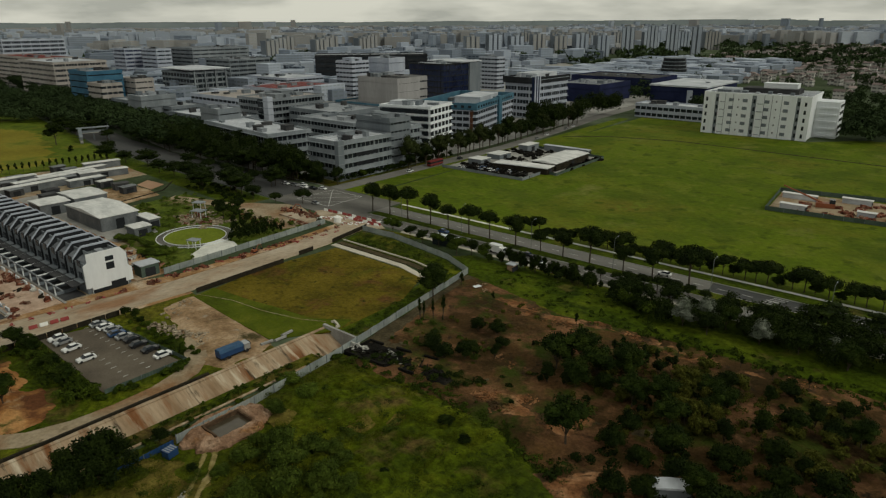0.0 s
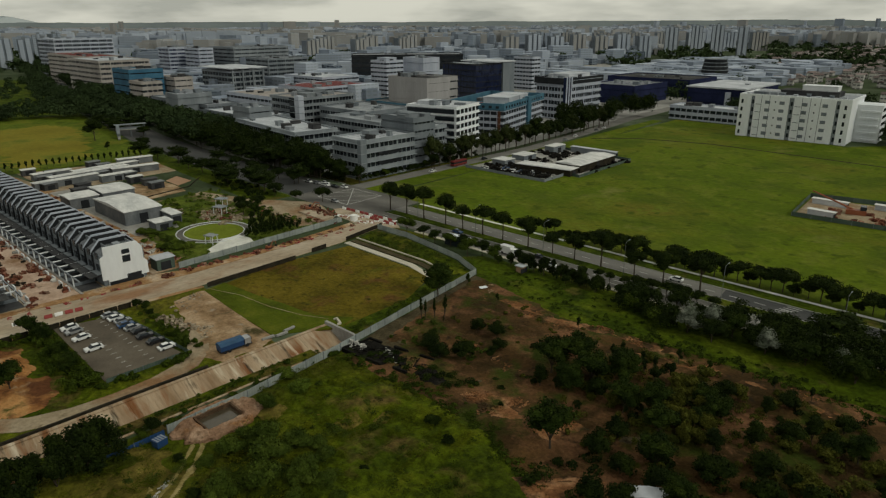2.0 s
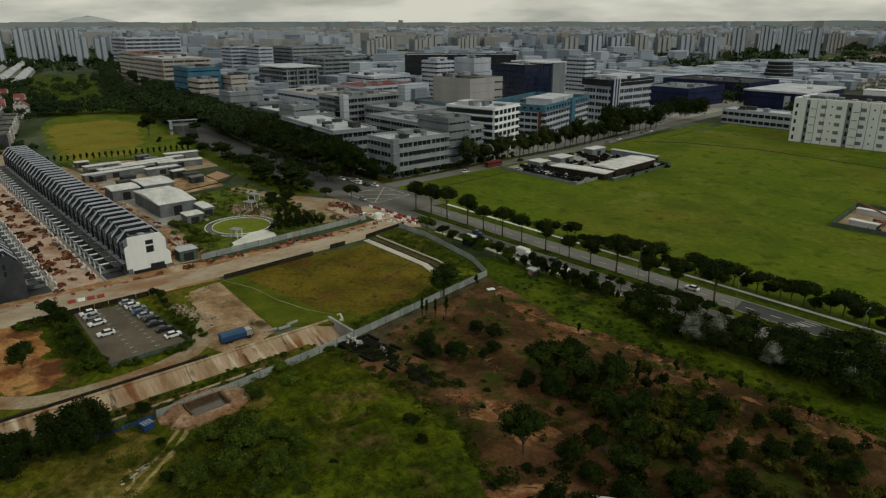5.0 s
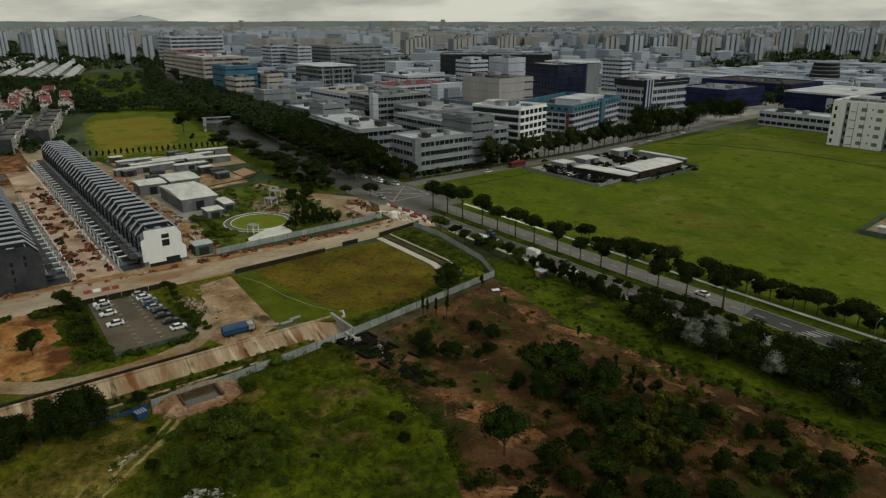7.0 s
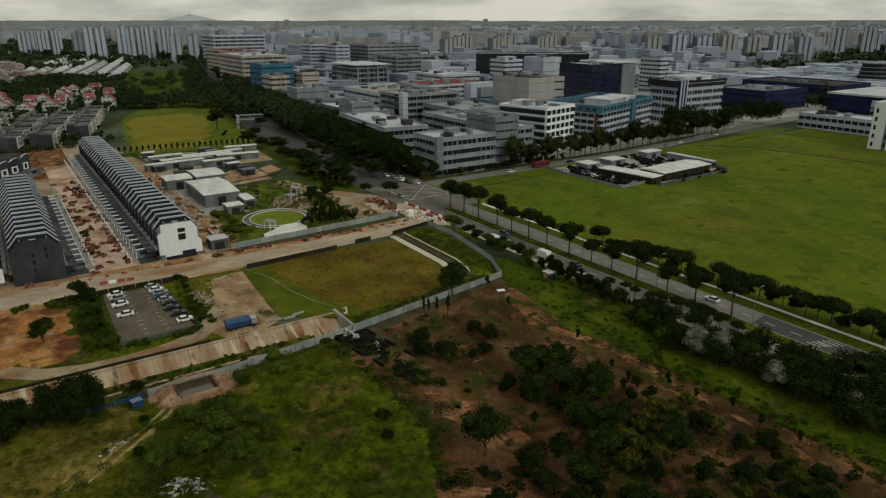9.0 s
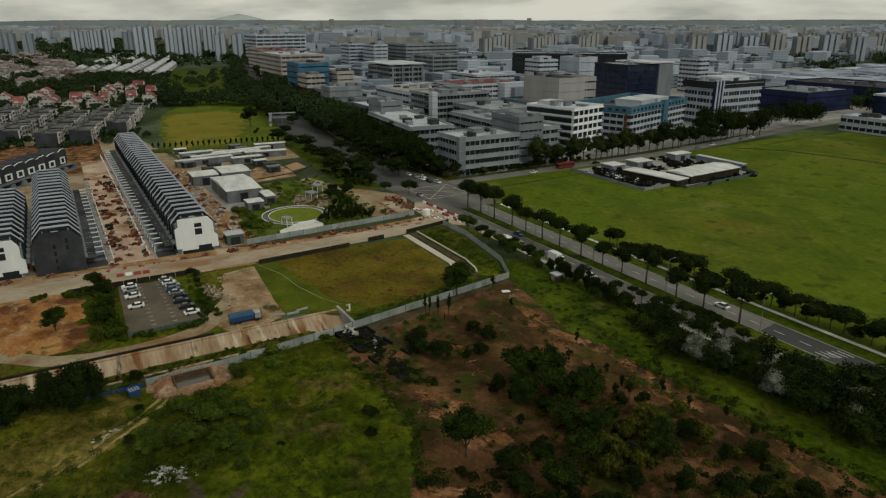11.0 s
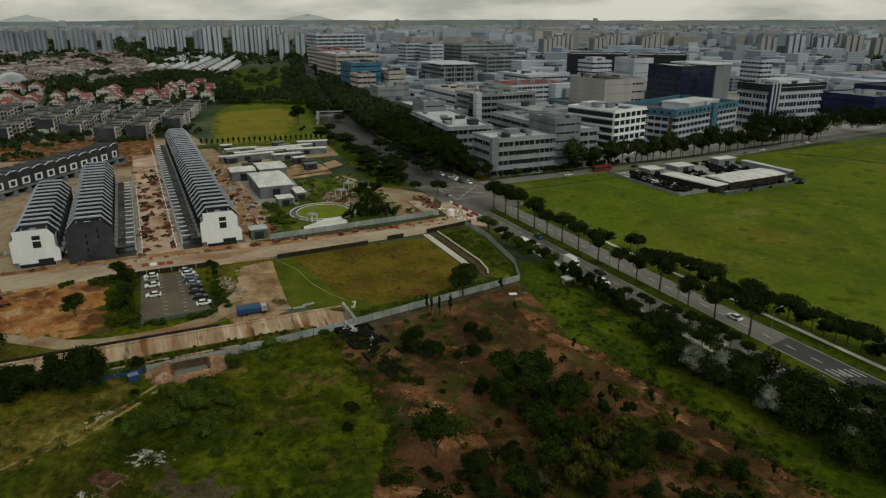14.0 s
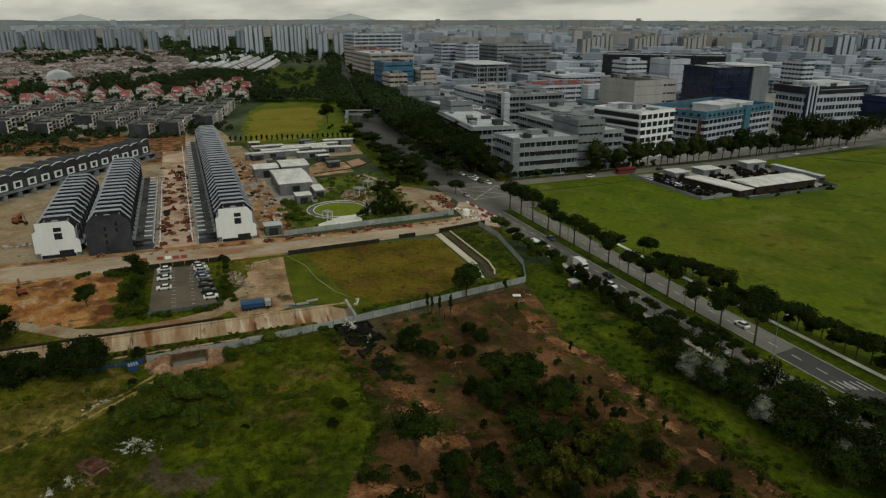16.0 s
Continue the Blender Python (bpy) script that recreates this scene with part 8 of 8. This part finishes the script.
heap("pale_clutter", "pale boards and bags strewn about the site", "building material", "rubble_pale", 6,
     [(-164 - 4.1 * k, 49.7 + 9.3 * (k % 2), 0.9, 6, 0.5) for k in range(28)] + [(-175 - 6 * k, 84 + 2.0 * (k % 3), 1.2, 6, 0.5) for k in range(20)] + [(-180, 5 + 2 * k, 1.2, 5, 0.6) for k in range(6)], (0.15, 0.6))
flat("site_street", [(-161, 49.5), (-161, 60.5), (-282, 61), (-282, 50.5)], 0.02, "pink_dirt", "unfinished street of bare pale clay", "road")
for y in (49.2, 60.8):
    tagged(part("kerb", Shape().box(-280, y - 0.3, -0.05, -162, y + 0.3, 0.2), "concrete"), "pale kerb of the unfinished street", "kerb", kind="structure")
flat("side_yard", [(-163.5, 79), (-163.5, 90), (-300, 92), (-300, 79.5)], 0.02, "orange_earth", "orange clay yard behind the terrace", "ground")
flat("pale_yard", [(-283, 49.5), (-283, 64.5), (-326, 66), (-326, 50)], 0.045, "pink_dirt", "pale trodden yard at the end of the street", "yard")
flat("clay_field", [(-292, 60), (-300, 44), (-330, 10), (-360, -80), (-392, -80), (-388, 62)], 0.02, "clay_earth", "bare orange brown earth beyond the terraces", "ground")
# red and white barriers
for k, (x, y, turn) in enumerate([(-153.4 + 0.25 * i, 44 + 2.1 * i, 86) for i in (0, 1, 3, 4, 5, 6)] + [(-163 + 2.2 * i, 153.2 + 0.15 * i, 4) for i in range(6)] + [(-178 + 2.3 * i, 155.0 + 0.14 * i, 3) for i in range(11)] + [(-152.4 + 1.4 * (i % 2), 153.4 + 1.0 * (i // 2), 10) for i in range(4)]):
    b = thing("barrier", "red plastic road barrier" if k % 3 else "white plastic road barrier", "barrier", pose(x, y, 0.05, 0, 0, turn) @ Matrix.Scale(0.85, 4), group="road barriers")
    s = Shape()
    s.v = [(x_, y_, z_) for x_ in (-0.98, 0.98) for y_, z_ in ((-0.3, 0), (0.3, 0), (0.3, 0.25), (0.1, 0.95), (-0.1, 0.95), (-0.3, 0.25))]
    s.f = [tuple(range(6)), tuple(range(11, 5, -1))] + [(i, 6 + i, 6 + (i + 1) % 6, (i + 1) % 6) for i in range(6)]
    part("body", s, "red_paint" if k % 3 else "white_paint", b)

# sheds and yards behind the terrace


def shed(label, x0, y0, x1, y1, h, rise=0.9, roof="sheet_white", wall="metal_roof", turn=0.0, name="shed"):
    t = thing(name, label, "shed", pose((x0 + x1) / 2, (y0 + y1) / 2, 0, 0, 0, turn))
    w, d = (x1 - x0) / 2, (y1 - y0) / 2
    shell = part("wall", Shape().box(-w + 0.3, -d + 0.3, 0, w - 0.3, d - 0.3, h), wall, t)
    r = Shape()
    r.v = [(x, y, z) for y in (-d, d) for x, z in ((-w, h - 0.05), (w, h - 0.05), (w, h + 0.15), (0, h + rise), (-w, h + 0.15))]
    r.f = [tuple(range(5)), tuple(range(9, 4, -1))] + [(i, 5 + i, 5 + (i + 1) % 5, (i + 1) % 5) for i in range(5)]
    part("roof", r, roof, t)
    part("doorway", Shape().box(w - 0.32, -1.4, 0, w - 0.24, 1.4, h * 0.75), "charcoal_wall", shell)
    return t


shed("wide white-roofed shed with grey walls", -240, 92, -213, 105, 4.6, 1.1)
shed("low shed with a white roof", -262, 98, -247, 110, 4.2, 0.6)
shed("grey shed with a pale roof", -258, 86.5, -247, 97, 4.0, 0.5)
shed("small shed with a pale roof", -215, 104, -205, 108, 3.0, 0.3)
shed("small shed with a white sheet roof", -205, 96, -199, 102, 3.0, 0.3)
shed("small hut with a pale green roof", -168.5, 80.5, -163.8, 86, 3.2, 0.2, "pale_roof", "green_hoarding", name="site_hut")
for k, (x, y, l, w) in enumerate(((-292, 100, 26, 4), (-300, 112, 34, 4), (-306, 121, 30, 3.6), (-296, 130, 20, 4), (-310, 100, 16, 4), (-286, 118, 14, 4), (-316, 138, 16, 4))):
    shed("long low site office with a white roof", x - w / 2, y - l / 2, x + w / 2, y + l / 2, 2.8, 0.2, "sheet_white", "metal_roof", random.uniform(-8, 8), "site_office")
for k in range(16):
    shed("small site store with a metal roof", *(lambda x, y: (x, y, x + 4, y + 6))(-325 + 9 * (k % 8) + random.uniform(-2, 2), 94 + 22 * (k // 8) + random.uniform(-5, 5)), 2.6, 0.3, random.choice(("metal_roof", "sheet_white", "dark_roof")), "dark_roof", random.uniform(-15, 15), "site_store")
flat("works_yard", [(-282, 92), (-286, 150), (-330, 150), (-338, 92)], 0.0, "pale_dirt", "pale dusty yard with stores", "yard")
flat("shed_yard", [(-200, 90), (-200, 104), (-222, 110), (-282, 112), (-282, 90)], 0.03, "concrete", "grey concrete yard round sheds", "yard")
flat("digging_yard", [(-242, 109), (-246, 129), (-258, 130.5), (-268, 130), (-272, 119), (-262, 111)], 0.04, "clearing_dirt", "brown dirt yard behind a low wall", "yard")
flat("clay_court", [(-256.9, 131), (-269, 131.2), (-274.2, 138.5), (-261.6, 139)], 0.08, "clay_court", "flat orange clay court", "court")
ribbon("yard_wall", ((-239, 110.3), (-241.5, 120), (-244, 129.5), (-256, 140)), 0.3, 2.2, "dark_soil_and_shade", "dark fence round the dirt yard", "fence")
flat("avenue_verge", [(-208, 138), (-208, 153), (-300, 155), (-380, 162), (-384, 152), (-300, 145)], 0.01, "strip_green", "grass verge under avenue trees", "verge")
flat("palm_field_edge", [(-332, 82), (-322, 150), (-334, 150), (-344, 82)], 0.01, "strip_green", "green strip below the olive field", "grass")

# garden with a round lawn
flat("garden", [(-164, 90), (-167, 138), (-196, 139), (-240, 136), (-238, 112), (-212, 106), (-200, 92)], 0.02, "garden_grass", "planted green garden plot", "garden")
disc = [(-186.5 + 9.5 * math.cos(6.2832 * k / 40), 109.2 + 9.0 * math.sin(6.2832 * k / 40)) for k in range(40)]
flat("round_lawn", disc, 0.14, "bright_lawn", "round mown green lawn", "lawn")
loop = Shape()
for k in range(40):
    p = [(-186.5 + r * math.cos(6.2832 * (k + d) / 40), 109.2 + (r - 0.4) * math.sin(6.2832 * (k + d) / 40), 0.12) for r, d in ((9.6, 0), (11.8, 0), (11.8, 1), (9.6, 1))]
    loop.quad(*p)
tagged(part("loop_path", loop, "old_asphalt"), "grey ring path round the lawn", "path", kind="structure")
for r in (9.6, 11.8):
    curb = Shape()
    for k in range(40):
        a, b = 6.2832 * k / 40, 6.2832 * (k + 1.02) / 40
        curb.tube((-186.5 + r * math.cos(a), 109.2 + (r - 0.4) * math.sin(a), 0.16), (-186.5 + r * math.cos(b), 109.2 + (r - 0.4) * math.sin(b), 0.16), 0.14, n=4)
    tagged(part("kerb", curb, "white_wall"), "pale curved kerb of the ring path", "kerb", kind="structure")
flat("plaza", [(-165.2, 96.4), (-171, 98.6), (-173.6, 102.6), (-177, 107), (-177.2, 112.8), (-172, 113.6), (-166.6, 112)], 0.16, "pale_path", "white paved plaza in front of the lawn", "pavement")
for x, y, s_ in ((-175.6, 102.6, 1.7), (-204, 121, 2.2), (-214, 127, 2.0)):
    pv = thing("pavilion", "small garden pavilion with a pale roof", "pavilion", pose(x, y, 0.1, 0, 0, 20))
    part("roof", Shape().box(-s_, -s_ * 0.8, 2.6, s_, s_ * 0.8, 2.85), "grey_roof", pv)
    for i in (-1, 1):
        for j in (-1, 1):
            part("post", Shape().cyl(i * s_ * 0.8, j * s_ * 0.6, 0, 2.6, 0.12, n=6), "white_wall", pv)
rg_ = random.Random(17)
plants = []
for k in range(230):
    x, y = rg_.uniform(-238, -165), rg_.uniform(88, 139)
    d = math.hypot(x + 186.5, y - 109.2)
    if d < 13.2 or not inside(x, y, [(-164, 88), (-167, 138), (-196, 139), (-240, 136), (-238, 112), (-212, 106), (-200, 90)]):
        continue
    if -179 < x and 98 < y < 114:
        continue
    plants.append((x, y, rg_.uniform(0.6, 1.5), rg_.uniform(0.6, 1.7)))
grow_stuff("garden_shrubs", "planted shrubs and flower beds", "leaf_fresh", 41, plants[:130], 110, 0.2, "shrubs")
grow_stuff("garden_shrubs_dark", "dark planted shrubs and hedges", "leaf_mid", 42, plants[130:], 110, 0.2, "shrubs")
heap("planting_beds", "brown planting beds in the garden", "flower bed", "rubble", 43, [(-202 + rg_.uniform(-10, 10), 120 + rg_.uniform(-6, 7), 1.8, 14, 0.4) for k in range(22)] + [(-217 + rg_.uniform(-5, 5), 110 + rg_.uniform(-3, 4), 1.6, 12, 0.3) for k in range(9)], (0.15, 0.5))
heap("bed_stones", "reddish stones and mulch round the garden beds", "flower bed", "clutter", 45, [(-202 + rg_.uniform(-9, 9), 120 + rg_.uniform(-5, 6), 1.5, 10, 0.4) for k in range(14)], (0.12, 0.4))
scatter(("scrub", "avenue2", "scrub2"), [(-203, 127.5, 0.8), (-193.4, 128, 0.9), (-199.7, 133, 0.9), (-212, 131.5, 0.7), (-189, 124.5, 0.8), (-197, 126, 0.8), (-206, 130, 0.7), (-187, 129, 0.7), (-183.5, 121.5, 0.5)], "dark garden tree beside the lawn", 0.8, 1.05, group="garden trees")
scatter(("bush", "dark_bush", "bush"), [(rg_.uniform(-202, -172), rg_.uniform(88.5, 97), rg_.uniform(0.5, 0.9)) for k in range(16)] + [(-206 + rg_.uniform(-5, 5), 101 + rg_.uniform(-3, 3), 0.7) for k in range(5)], "leafy green garden bush", 0.8, 1.1, group="garden bushes", name="bush", category="bush")
flat("garden_track", [(-166, 131), (-167, 138), (-200, 137), (-238, 128), (-240, 132), (-205, 143), (-166, 145)], 0.06, "pale_dirt", "pale dirt track behind the garden", "track")
scatter(("sapling",), [(-338 + 0.16 * (2.7 * k), 84 + 2.7 * k) for k in range(24)], "small clipped tree along the olive field", 0.9, 1.1, group="field row", name="row_tree")
scatter(("forest2",), [(-396, 149, 1.25), (-447, 170, 0.8), (-362, 143, 0.35), (-372, 147, 0.3)], "spreading tree on the olive field", 0.95, 1.05)
# white shelter and small things by the road
shelter = thing("bus_shelter", "bus shelter with a white curved roof", "shelter", pose(-120.5, 152.6, 0, 0, 0, 4))
part("roof", Shape().box(-4.2, -1.4, 2.7, 4.2, 1.4, 2.95), "white_wall", shelter)
part("back_panel", Shape().box(-4, -1.2, 0, 4, -1.1, 2.2), "glass", shelter)
for x in (-3.6, 0, 3.6):
    part("post", Shape().cyl(x, -1.0, 0, 2.7, 0.09, n=6), "grey_wall", shelter)
board = thing("notice_board", "white tilted sign sheet on posts", "sign", pose(-92, 131.2, 0.2, 0, 0, 70) @ Matrix.Scale(0.75, 4))
part("sheet", Shape().box(-1.3, -0.9, 0.7, 1.3, 0.9, 0.8), "white_wall", board)
for x in (-1, 1):
    part("post", Shape().cyl(x, 0, 0, 0.7, 0.07, n=5), "timber", board)
hut = shed("tiny shack with a pale sheet roof", -94, 146.2, -91.4, 148.6, 2.0, 0.2, "pale_roof", "timber", name="shack")
shed("grey tank lorry roof in scrub", -26.5, 85.5, -20.5, 88.0, 2.2, 0.35, "pale_roof", "light_grey_wall", 35, "covered_trailer")
rough_patch("sand_patch", [(-41, 78), (-36, 83), (-31, 87), (-26.5, 84), (-29, 79), (-35, 75)], 0.6, 0.55, 0.5, "clay_earth", "sandy bare patch", "ground", 4.0, 1.2)

# compound of vehicles on the field
flat("compound_floor", [(-195, 238.5), (-151, 238.5), (-152, 257), (-145, 255.5), (-147.5, 303), (-197, 308)], 0.06, "concrete", "grey concrete floor of a vehicle compound", "yard")
hoarding("compound_wall", "low pale grey wall round a vehicle compound", ((-195, 238.5), (-151, 238.5), (-152, 257)), 1.3, "light_grey_wall", 3.6)
hoarding("compound_fence", "dark green netted fence of the compound", ((-152, 257), (-145, 255.5), (-147.5, 303), (-196.7, 307.6)), 1.3, "green_hoarding", 3.6)
# open canopies: the added dark walls stand in for shade underneath
shed("white canopy roof over parked lorries", -163, 262, -150, 295, 3.4, 0.8, "sheet_white", "dark_soil_and_shade", 3, "canopy")
shed("flat white canopy with dirty streaks", -176, 252, -149, 260.5, 2.7, 0.3, "sheet_white", "dark_soil_and_shade", 8, "canopy")
shed("white site office on the compound", -191, 252, -183, 260, 2.6, 0.2, "sheet_white", "light_grey_wall", 0, "site_office")
shed("white two-level office cabin", -190, 292, -184, 303, 3.6, 0.2, "sheet_white", "light_grey_wall", 0, "site_office")
shed("low pale roof beside the compound", -192, 268, -184, 278, 2.4, 0.2, "sheet_white", "grey_wall", 0, "site_office")
shed("long low store along the rear fence", -182, 303.5, -156, 306.5, 2.8, 0.2, "pale_roof", "light_grey_wall", 0, "site_store")
heap("scrap_vehicles", "dark scrapped vehicles and parts in the compound", "scrap", "charred", 9, [(rg_.uniform(-190, -153), rg_.uniform(240, 251), 1.8, 8, 1.6) for k in range(40)] + [(rg_.uniform(-182, -172), rg_.uniform(250, 300), 1.8, 8, 1.6) for k in range(20)] + [(rg_.uniform(-149.5, -146.5), rg_.uniform(258, 300), 1.2, 6, 1.2) for k in range(14)] + [(rg_.uniform(-194, -178), rg_.uniform(284, 306), 1.5, 6, 1.4) for k in range(12)], (0.3, 1.0))
heap("scrap_parts", "pale vehicle parts and sheets in the compound", "scrap", "rubble_pale", 91, [(rg_.uniform(-190, -153), rg_.uniform(240, 251), 1.8, 4, 1.2) for k in range(22)] + [(rg_.uniform(-182, -166), rg_.uniform(262, 300), 1.8, 4, 1.2) for k in range(18)], (0.3, 1.0), 0.5)
for k in range(16):
    park(rg_.choice(("car_white", "car_silver", "car_blue", "car_black")), rg_.uniform(-188, -158), 241 + rg_.uniform(0, 10), rg_.uniform(60, 120), 0.07)
# fenced drilling yard on the field
flat("yard_floor", [(-59, 255.5), (-23, 258), (0, 259), (-5, 294), (-62, 286)], 0.06, "pale_dirt", "pale churned floor of a drilling yard", "yard")
hoarding("yard_hoarding", "green hoarding round a drilling yard", ((-62.8, 286.5), (-59.3, 254.8), (-23, 257.6), (5, 259)), 1.6, "green_hoarding", 3.0)
hoarding("yard_rear_hoarding", "grey green hoarding behind a drilling yard", ((-62.8, 286.5), (-28, 293), (5, 296)), 1.8, "green_hoarding", 3.6)
rig = thing("drilling_rig", "orange drilling rig with a lowered mast", "drilling rig", pose(-44, 272, 0.1, 0, 0, 15))
part("base", Shape().box(-3, -1.5, 0, 3, 1.5, 1.6), "orange_paint", rig)
part("mast", Shape().tube((-1, 0, 1.6), (-14, 1, 6.5), 0.4, 0.25, 6), "orange_paint", rig)
part("cab", Shape().box(1.2, -1.4, 1.6, 3, 1.4, 3.0), "glass", rig)
for x, y, l in ((-54, 279, 12), (-52, 262, 9), (-36, 284, 10), (-30, 266, 6), (-20, 275, 8)):
    shed("pale long container in the drilling yard", x - l / 2, y - 1.3, x + l / 2, y + 1.3, 1.9, 0.1, "sheet_white", "pale_roof", random.uniform(-6, 6), "container")
heap("yard_clutter", "orange and rusty drilling gear", "equipment", "clutter", 11, [(rg_.uniform(-57, -12), rg_.uniform(259, 286), 2.0, 9, 0.8) for k in range(28)], (0.2, 0.9))
# car park bay lines
bays = Shape()
for k in range(13):
    x = -144 + 2.5 * k
    for y in (53.6, 58.0):
        bays.box(x - 0.06, y - 0.5, 0.06, x + 0.06, y + 0.5, 0.072)
tagged(part("bay_marking", bays, "worn_paint"), "short white parking bay marks", "road marking", kind="stuff")

heap("junction_barriers", "red plastic barriers and cones at the junction works", "barriers", "red_paint", 61, [(-170 + 2.4 * k, 148.5 + 2.2 * (k % 4), 1.6, 9, 0.6) for k in range(9)] + [(-160.5 + 0.4 * k, 86 + 5 * k, 1.0, 7, 0.4) for k in range(12)] + [(-158.5, 40 + 4 * k, 0.9, 6, 0.4) for k in range(9)], (0.12, 0.42), 0.5)
heap("junction_boards", "white boards and bags at the junction works", "building material", "white_paint", 62, [(-172 + 2.1 * k, 147.5 + 2.0 * (k % 5), 1.8, 8, 0.5) for k in range(10)], (0.15, 0.6), 0.5)

conifers = []
while len(conifers) < 95:
    q = (rg_.uniform(-188, -168), rg_.uniform(110, 132), rg_.uniform(0.55, 0.95), rg_.uniform(2.4, 4.6))
    if inside(q[0], q[1], [(-170, 110.5), (-181, 118.5), (-187, 127), (-171, 131.5), (-168, 129)]):
        conifers.append(q)
grow_stuff("garden_conifers", "small dark conical garden trees", "leaf_dark", 71, conifers, 120, 0.17, "trees")

# junction works
flat("works_clay", [(-214, 139), (-207, 145), (-196, 152), (-188, 152.5), (-172, 146), (-169, 140), (-172, 131), (-190, 134), (-207, 136)], 0.075, "pale_dirt", "pale trodden clay round the junction works", "ground")
slab = thing("works_platform", "raised pale concrete slab beside a dark patch", "platform", pose(0, 0, 0))
part("slab", Shape().prism([(-186, 140.8), (-171.4, 140.2), (-171, 144.6), (-184, 145)], 0.0, 0.7), "site_concrete", slab)
for k in range(7):
    part("starter_bar", Shape().cyl(-185 + 2.1 * k, 144.2, 0.7, 1.9, 0.05, n=5), "timber", slab)
tank = thing("water_tank", "white round water tank on the works ground", "tank", pose(-164.5, 148.6, 0.05))
part("body", Shape().cyl(0, 0, 0, 1.7, 1.25, 1.25, 16), "white_paint", tank)
part("dome", Shape().cyl(0, 0, 1.7, 2.1, 1.2, 0.35, 16), "white_paint", tank)
heap("works_machinery", "dark red and rusty formwork piled by the dark patch", "building material", "clutter", 91, [(-190 + 2.2 * k, 146.4 + 0.9 * (k % 3), 1.7, 26, 1.9) for k in range(8)], (0.15, 0.7), 0.4)
heap("works_spoil", "reddish spoil and timber along the works road", "building material", "clutter", 92, [(-160.4 + 0.1 * k, 92 + 4.3 * k, 0.9, 9, 0.5) for k in range(13)] + [(-200 + 2.6 * k, 130 + 2.1 * (k % 3), 1.6, 12, 0.7) for k in range(10)], (0.12, 0.5), 0.6)
hedge_spots = [(-208.4 + rg_.uniform(-0.8, 0.8), rg_.uniform(183, 262), rg_.uniform(0.9, 1.7), rg_.uniform(1.6, 3.4)) for k in range(80)]
hedge_spots += [(rg_.uniform(-242, -210), 181.6 + rg_.uniform(-1.0, 1.0), rg_.uniform(1.0, 1.9), rg_.uniform(1.8, 4.0)) for k in range(34)]
grow_stuff("factory_hedge", "dark bushy hedge at the factory's foot", "leaf_dark", 93, hedge_spots, 170, 0.24, "hedge")
scatter(("rain", "forest2", "avenue"), [(-212.5, 148.5, 0.8), (-222, 150, 0.8), (-240, 144, 0.8), (-223.5, 164.8, 0.85)], "dark spreading tree at the avenue's near edge", 0.9, 1.05, group="avenue edge trees")
scatter(("avenue",), [(-192.4, 156.0, 0.8), (-200, 149.5, 0.6)], "round green tree on the junction's corner", 0.95, 1.0)
low = [(rg_.uniform(-250, -214), rg_.uniform(141, 152), rg_.uniform(0.8, 1.6), rg_.uniform(1.0, 2.4)) for k in range(36)]
grow_stuff("corner_scrub", "dark scrub under the avenue's edge trees", "leaf_dark", 94, low, 130, 0.24, "scrub")
scatter(("forest2", "forest"), [(-211, 181.5, 0.62), (-216, 182.5, 0.8), (-222, 181.5, 0.9), (-229, 182, 1.0)], "dark tree at the factory's corner", 0.95, 1.05, group="tree belt")
